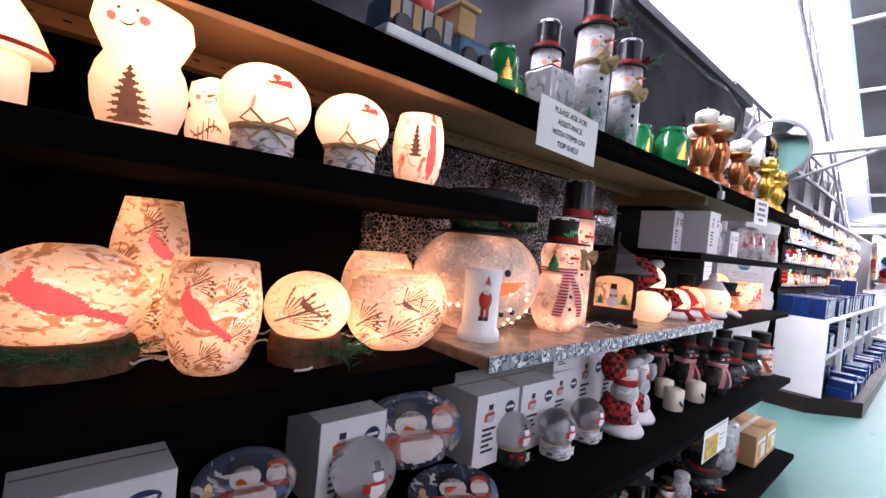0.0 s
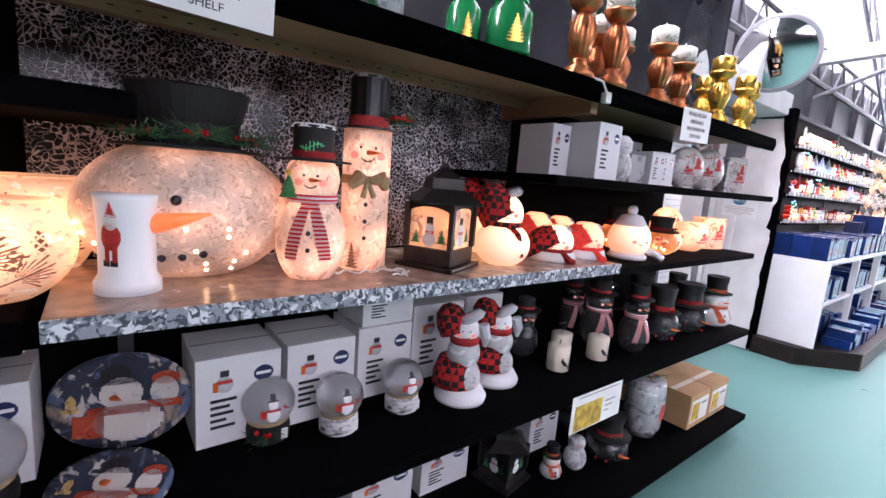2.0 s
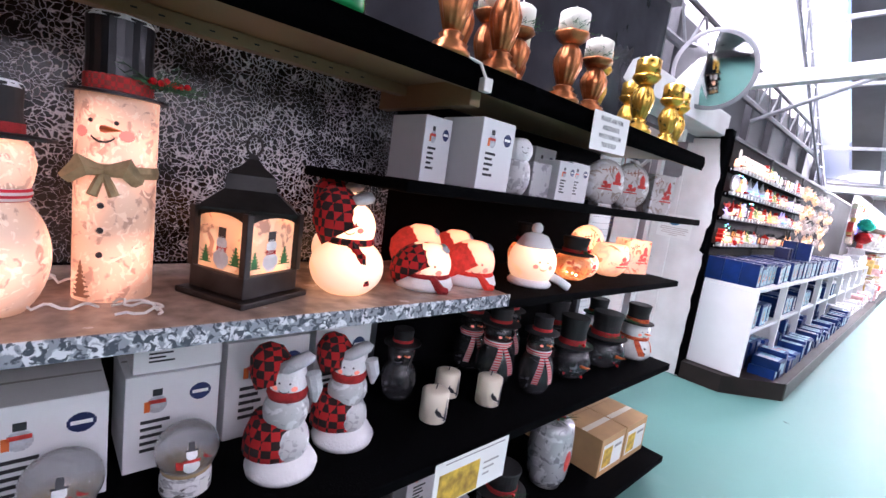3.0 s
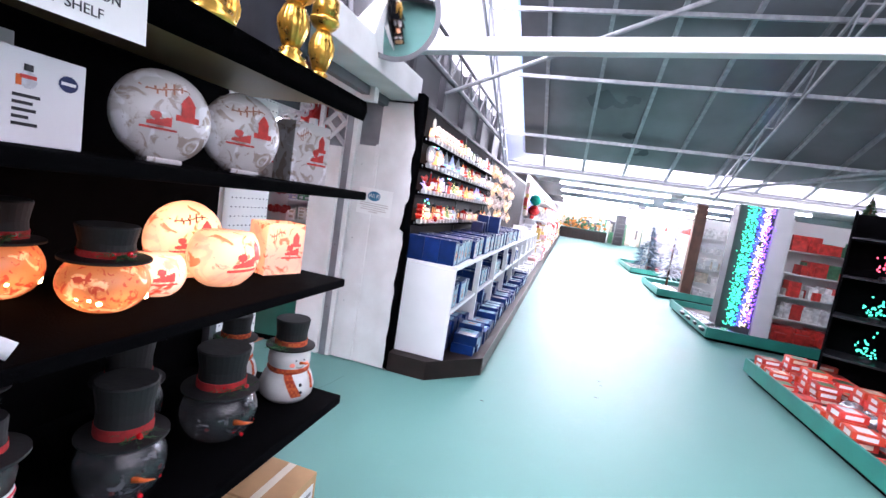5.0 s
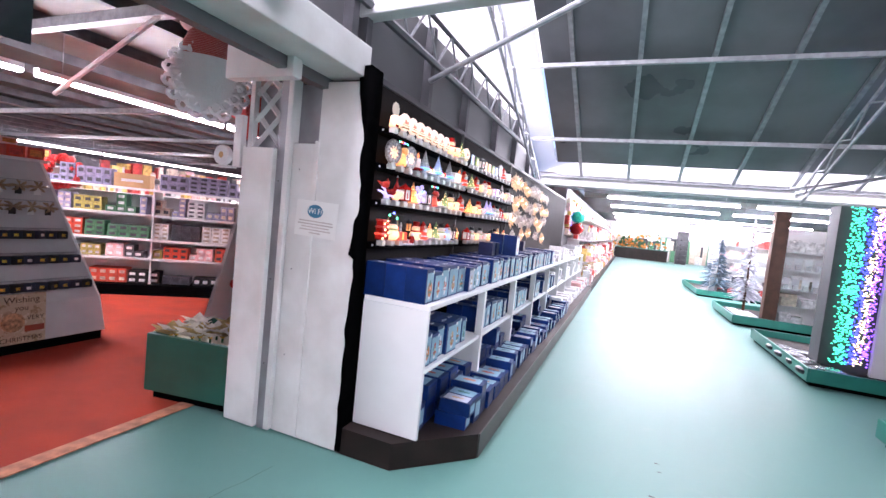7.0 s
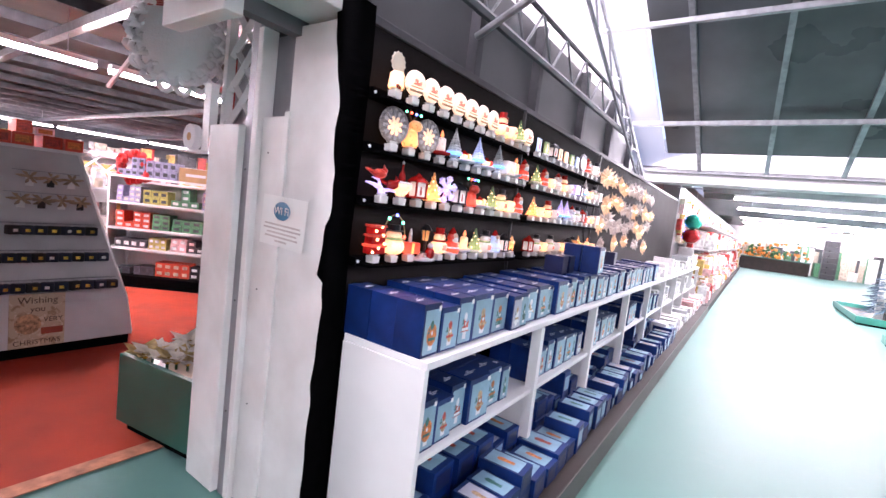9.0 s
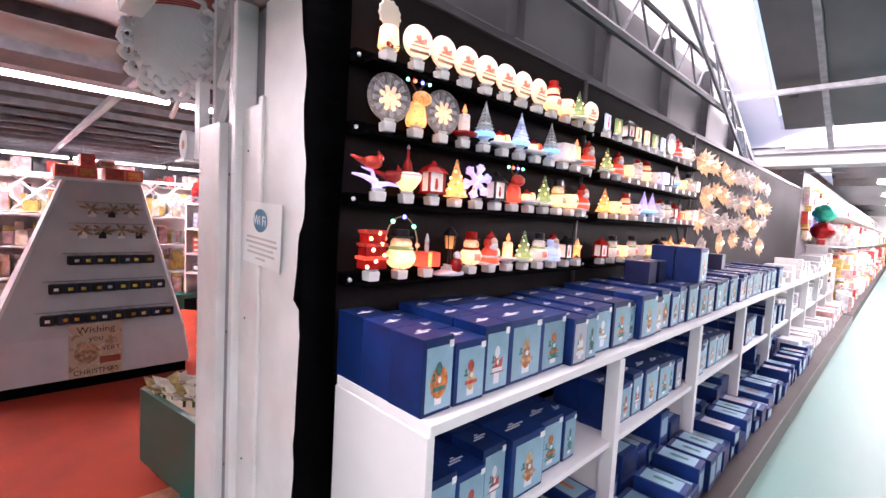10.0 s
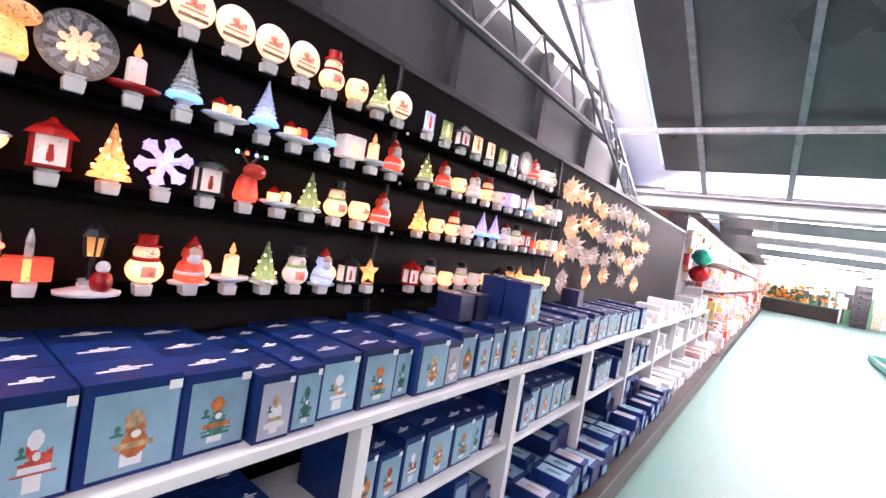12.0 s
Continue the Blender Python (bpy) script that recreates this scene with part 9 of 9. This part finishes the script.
rr = random.Random(8)
for z, n, y0, y1, kind in ((0.53, 10, 7.33, 8.16, "dark"), (0.74, 9, 7.38, 8.12, "dark"), (0.94, 7, 7.5, 8.06, "dark"), (1.17, 4, 7.54, 8.04, "bow"), (1.34, 3, 7.6, 8.0, "bow")):
    part("peg_rod", tube([on_frame(y0 - 0.03, z + 0.05) + Vector((0.03, 0, 0)), on_frame(y1, z + 0.05) + Vector((0.03, 0, 0))], 0.004, 5), GALV, af)
    for i in range(n):
        y = y0 + (y1 - y0) * (i + 0.5) / n
        p0 = on_frame(y, z) + Vector((0.05, 0, 0))
        if kind == "dark":
            t = base("ornament_pouch", pose(p0.x, p0.y, p0.z, 0, 0, rr.uniform(-20, 20)), "dark navy velvet ornament hung on the stand", "ornament", "navy ornaments")
            part("pouch", box(-0.03, 0.03, -0.042, 0.042, -0.035, 0.035, 0.01), NAVY_CLOTH if i % 3 else HAT_BLACK, t)
            part("tag", box(0.0305, 0.0315, -0.012, 0.016, -0.012, 0.01), PAPER if i % 4 == 0 else GOLD, t)
            part("loop", tube([(0, 0, 0.035), (-0.02, 0, 0.05)], 0.002, 5), GALV, t)
        else:
            t = base("ribbon_bow", pose(p0.x, p0.y, p0.z, 0, 0, rr.uniform(-20, 20)), "tan ribbon bow with a black card, hung", "bow", "ribbon bows")
            bm = bmesh.new()
            for k in range(6):
                a = k * math.pi / 3 + rr.uniform(-0.3, 0.3)
                tube([(0, 0, 0), (0.02, 0.05 * math.cos(a), 0.035 * math.sin(a)), (0, 0.085 * math.cos(a), 0.05 * math.sin(a))], [0.006, 0.013, 0.004], 5, bm)
            part("ribbon", bm, mat_tan, t)
            part("card", box(-0.01, -0.006, -0.025, 0.025, -0.07, 0.0), HAT_BLACK if i % 2 else PAPER, t)
            part("hook", tube([(-0.02, 0, 0.04), (0, 0, 0.0)], 0.002, 5), GALV, t)
sg = base("wall_plaque", pose(-3.375, 7.64, 0.295, 0, -2, 0), "cream plaque with brown lettering leaning on the stand", "plaque")
part("plaque", box(0, 0.008, -0.16, 0.16, -0.2, 0.2, 0.002), printed("cream_plaque", (0.5, 0.4, 0.28), [(0.32, 0.22, 0.13), (0.62, 0.53, 0.4)], scale=14, amount=0.4, rough=0.7), sg)
BROWN_INK = mat("dark_brown_ink", (0.06, 0.025, 0.015), rough=0.6, bump=0)
for s, sz, z in (("Wishing", 0.07, 0.15), ("you", 0.06, 0.085), ("VERY", 0.05, 0.0), ("CHRISTMAS", 0.052, -0.165)):
    text(s, sz, Matrix.Translation((0.009, 0.0 if s != "VERY" else 0.09, z)) @ FACE_X, BROWN_INK, sg)
part("red_band", box(0.0082, 0.009, 0.02, 0.15, -0.11, -0.06), mat("rust_ink", (0.3, 0.06, 0.03), rough=0.6, bump=0), sg)
part("picture", decal(sh_disc, -0.13, 0.02, -0.1, 0.05, on_plane(0.008), 20, 0.001), mat("tan_picture", (0.3, 0.18, 0.1), rough=0.6, var=0.6, scale=40), sg)
for i, (y, z, w, h) in enumerate(((7.515, 1.586, 0.135, 0.1), (7.655, 1.586, 0.135, 0.1), (7.84, 1.586, 0.13, 0.1), (7.985, 1.586, 0.125, 0.1), (7.66, 1.687, 0.1, 0.1), (7.79, 1.687, 0.12, 0.06))):
    t = base("red_gift_box", pose(-4.0, y, z), "small red card box on top of the stand" if i < 5 else "small pink card box on top of the stand", "box", "red boxes on the stand")
    part("carton", box(-0.25, 0, -w / 2, w / 2, 0.0005, h, 0.003), RED_CARD if i < 5 else STUFF[6], t)
    part("panel", box(0.0002, 0.001, -w * 0.38, w * 0.38, h * 0.2, h * 0.8), ORANGE_PRINT if i % 2 else RED_PRINT, t)

# planter with white flowers
pl = base("planter_box", pose(-1.92, 7.66, 0.006, 0, 0, 10), "dark green wooden planter box by the doorway", "planter")
part("front_board", box(0, 0.85, 0, 0.03, 0.06, 0.45, 0.003), GREEN, pl)
part("side_board", box(0, 0.03, 0.031, 0.55, 0.06, 0.45, 0.003), GREEN, pl)
part("back_board", box(0, 0.85, 0.551, 0.58, 0.06, 0.45, 0.003), GREEN, pl)
part("kick", box(0.04, 0.8, 0.04, 0.54, 0.0, 0.06), BLACK_CLOTH, pl)
part("fill", box(0.031, 0.849, 0.031, 0.55, 0.3, 0.40), CREAM, pl)
PETAL = mat("white_silk_petal", (0.78, 0.75, 0.68), rough=0.7, var=0.12, scale=30)
GOLD_PETAL = mat("gold_silk_petal", (0.5, 0.38, 0.16), rough=0.5, var=0.3, scale=30)
for i in range(16):
    q = pose(-1.92, 7.66, 0.006, 0, 0, 10) @ Vector((rr.uniform(0.08, 0.75), rr.uniform(0.06, 0.45), 0.4005))
    t = base("silk_flower", Matrix.Translation(q) @ Matrix.Scale(1.25, 4), "white silk flower lying in the planter", "flower", "silk flowers")
    bm = bmesh.new()
    for k in range(9):
        a = 2 * math.pi * k / 9 + (0.3 if k % 2 else 0)
        L = 0.1 if k % 2 else 0.08
        c, s = math.cos(a), math.sin(a)
        w = Vector((-s, c, 0)) * 0.03
        o, mid, tip = Vector((0, 0, 0.03)), Vector((c * L * 0.55, s * L * 0.55, 0.07)), Vector((c * L, s * L, 0.06 + 0.03 * (k % 2)))
        bm.faces.new([bm.verts.new(v) for v in (o, mid - w, tip, mid + w)])
    bmesh.ops.solidify(bm, geom=bm.faces[:], thickness=0.002)
    part("petals", bm, PETAL if i % 3 else GOLD_PETAL, t)
    part("centre", ball(0.016, (0, 0, 0.04), u=8, v=6), GOLD, t)
    part("stem", tube([(0, 0, 0.0), (0, 0, 0.04)], 0.006, 5), PINE, t)

# long shelving at the back of the side room
U = Matrix.Translation((-5.85, 8.8, 0.006)) @ Matrix.Rotation(math.atan2(0.645, 0.764), 4, "Z")
sh = base("back_shelving", U, "long white shelving full of red and gold boxes, black base", "shelving")
LEN = 5.2
part("base", box(0, LEN, 0.0, 0.5, 0.0, 0.14), BLACK_CLOTH, sh)
part("back", box(0, LEN, 0.48, 0.5, 0.14, 1.33), WHITE, sh)
for z in (0.49, 0.75, 1.08, 1.42):
    part("shelf", box(0, LEN, 0.1, 0.48, z - 0.03, z), WHITE, sh)
for x in (0.0, 1.3, 2.6, 3.9, 5.18):
    part("upright", box(x, x + 0.02, 0.09, 0.48, 0.14, 1.44), WHITE, sh)
VIOLET_CARD = mat("grey_violet_card", (0.3, 0.28, 0.42), rough=0.4, var=0.3, scale=30)
OLIVE_CARD = mat("olive_gold_card", (0.42, 0.36, 0.1), rough=0.4, var=0.3, scale=30)
BANK = {0.141: ((STUFF[4], STUFF[4], HAT_BLACK, RED_CARD), 0.2), 0.491: ((OLIVE_CARD, RED_CARD, STUFF[4], STUFF[6], RED_CARD), 0.2), 0.751: ((OLIVE_CARD, RED_CARD, STUFF[1], STUFF[3], RED_CARD, STUFF[4]), 0.24), 1.081: ((STUFF[3], STUFF[1], OLIVE_CARD, STUFF[2], VIOLET_CARD, VIOLET_CARD), 0.26), 1.421: ((CARD_WHITE, KRAFT, KRAFT, VIOLET_CARD), 0.24)}
for z, (ms, room) in BANK.items():
    packs = {}
    x = 0.08
    while x < LEN - 0.3:
        m = rr.choice(ms)
        bm = packs.setdefault(m.name, (m, bmesh.new(), bmesh.new()))
        big = z > 1.4 and m is not VIOLET_CARD
        w, h = (rr.uniform(0.3, 0.45), rr.uniform(0.17, 0.26)) if big else (rr.uniform(0.07, 0.12), rr.uniform(0.05, 0.11))
        run, high = (1, 1) if big else (rr.randint(2, 4), max(1, int(room / h)))
        for q in range(run):
            if x + w > LEN - 0.03 or int(x / 1.3) != int((x + w + 0.02) / 1.3):
                x += 0.03
                continue
            for k in range(high if rr.random() < 0.8 else 1):
                y = 0.13 + rr.uniform(0, 0.02)
                zc = z + h * (k + 0.5) + 0.001 * k
                bmesh.ops.create_cube(bm[1], size=1, matrix=U @ Matrix.Translation((x + w / 2, y + 0.1, zc)) @ Matrix.Diagonal((w, 0.2, h, 1)))
                bmesh.ops.create_cube(bm[2], size=1, matrix=U @ Matrix.Translation((x + w * 0.5, y - 0.0005, zc)) @ Matrix.Diagonal((w * 0.6, 0.002, h * (0.45 if not big else 0.2), 1)))
            x += w + 0.004
        x += rr.uniform(0.01, 0.05)
    for m, bm, bp in packs.values():
        tagged(part("boxed_ornaments", bm, m), "small boxed ornaments packed along the back shelving", "boxes", kind="stuff")
        tagged(part("box_labels", bp, rr.choice((STUFF[1], STUFF[2], STUFF[4])) if m not in (KRAFT, CARD_WHITE) else CARD_WHITE), "printed panels on the boxed ornaments", "labels", kind="stuff")
wreath = base("red_wreath", U @ Matrix.Translation((0.24, 0.2, 1.53)), "red foil wreath standing on the back shelving", "wreath")
bm = bmesh.new()
for i in range(60):
    a = rr.uniform(0, 6.28)
    ball(0.045, (0.17 * math.cos(a) + rr.gauss(0, 0.02), rr.gauss(0, 0.02), 0.17 * math.sin(a) + rr.gauss(0, 0.02)), u=6, v=4, bm=bm)
part("ring", bm, RED, wreath)
part("stand", box(-0.1, 0.1, -0.03, 0.03, -0.105, -0.1), RED, wreath)
lat = base("white_lattice", Matrix.Translation((-6.1, 6.7, 1.22)) @ Matrix.Rotation(math.pi / 2, 4, "Z"), "white garden lattice panel above the green-based shelving", "trellis")
for i in range(9):
    part("lath", tube([(0.25 * i, 0, 0.02), (0.25 * i + 0.4, 0, 0.42)], 0.014, 4), WHITE, lat)
    part("lath", tube([(0.25 * i + 0.4, 0.012, 0.02), (0.25 * i, 0.012, 0.42)], 0.014, 4), WHITE, lat)
part("top_rail", box(0, 2.4, -0.02, 0.02, 0.42, 0.46), WHITE, lat)
part("bottom_rail", box(0, 2.4, -0.02, 0.02, 0.0, 0.03), WHITE, lat)
# sloped red-goods stand seen past the planter
t = base("sloped_stand", pose(-2.9, 8.9, 0.006), "white sloped stand hung with red ornaments", "display stand")
part("board", prism([(0.0, 0.0), (0.9, 0.0), (0.9, 1.5), (0.45, 1.5)], -0.02, 0.0), WHITE, t)
part("side_rail", tube([(-0.01, 0.0, 0.0), (-0.01, 0.45, 1.5)], 0.02, 4), WHITE, t)
rows = bmesh.new()
for i in range(40):
    z = rr.choice((0.5, 0.75, 1.0, 1.25))
    ball(rr.uniform(0.03, 0.05), (0.045, 0.38 * z + 0.1 + rr.uniform(0, 0.45), z + rr.uniform(-0.02, 0.02)), u=6, v=5, bm=rows)
part("red_ornaments", rows, RED, t, "rows of small red ornaments")
# roof members of the side room
for y in (5.0, 8.4, 11.8, 15.2, 18.6, 22.0):
    structure("side_room_beam", box(WEST, -2.04, y - 0.05, y + 0.05, 2.95, 3.05), GALV, "steel beam across the side room", "beam")
    structure("side_room_brace", tube([(-4.6, y, 2.3), (-3.0, y, 3.0)], 0.025, 6), WHITE, "pale diagonal roof brace in the side room", "brace")

for i in range(18):
    x = -2.3 - 1.5 * i
    structure("side_room_purlin", box(x - 0.04, x + 0.04, 2.4, 30, 3.11, 3.245), GALV_DARK, "dark steel purlin under the side room roof", "purlin")

gs = base("green_base_shelving", pose(0, 0, 0.006), "white shelving on a green base, packed with pink and cream ornaments", "shelving")
part("base", box(-6.5, -5.8, 6.6, 9.15, 0.0, 0.2, 0.004), GREEN, gs)
part("back", box(-6.52, -6.5, 6.6, 9.15, 0.2, 1.2), WHITE, gs)
for z in (0.5, 0.85, 1.21):
    part("shelf", box(-6.5, -5.95, 6.6, 9.15, z - 0.025, z), WHITE, gs)
for y in (6.6, 7.85, 9.12):
    part("upright", box(-5.97, -5.94, y, y + 0.03, 0.2, 1.21), WHITE, gs)
for z in (0.21, 0.51, 0.86, 1.23):
    clutter("shelf_ornaments", "pink, cream and gold ornaments on the green-based shelving", -6.4, -6.02, 6.7, 9.05, z + 0.001, [STUFF[6], STUFF[2], STUFF[1], STUFF[5]], 80, 0.05, 0.12, 0.1, 0.26, int(z * 100), "ornaments")
for k, (x, y0, y1) in enumerate(((-9.0, 2.5, 9.0), (-10.0, 9.3, 18.0), (-7.5, 13.5, 20.0), (-14.5, 3.0, 15.0), (-21.0, 4.0, 24.0))):
    w = base("room_shelving", pose(0, 0, 0.006), "white shelving with mixed seasonal goods at the back of the room", "shelving")
    part("back", box(x - 0.03, x, y0, y1, 0.0, 1.7), WHITE, w)
    for z in (0.1, 0.5, 0.9, 1.3, 1.7):
        part("shelf", box(x, x + 0.4, y0, y1, z - 0.03, z), WHITE, w)
        clutter("room_goods", "mixed red, white and gold boxed goods on the room shelving", x + 0.08, x + 0.3, y0 + 0.1, y1 - 0.1, z + 0.001, STUFF[:3] + STUFF[4:7], 120, 0.08, 0.26, 0.1, 0.3, k * 10 + int(z * 10), "boxes")

# the patterns that were copied are taken away again
for pattern in [k[2] for k in KINDS + PLAIN + BACKS + LYING] + list(PROTO.values()) + ORN:
    for ob in (*pattern.children_recursive, pattern):
        bpy.data.objects.remove(ob)
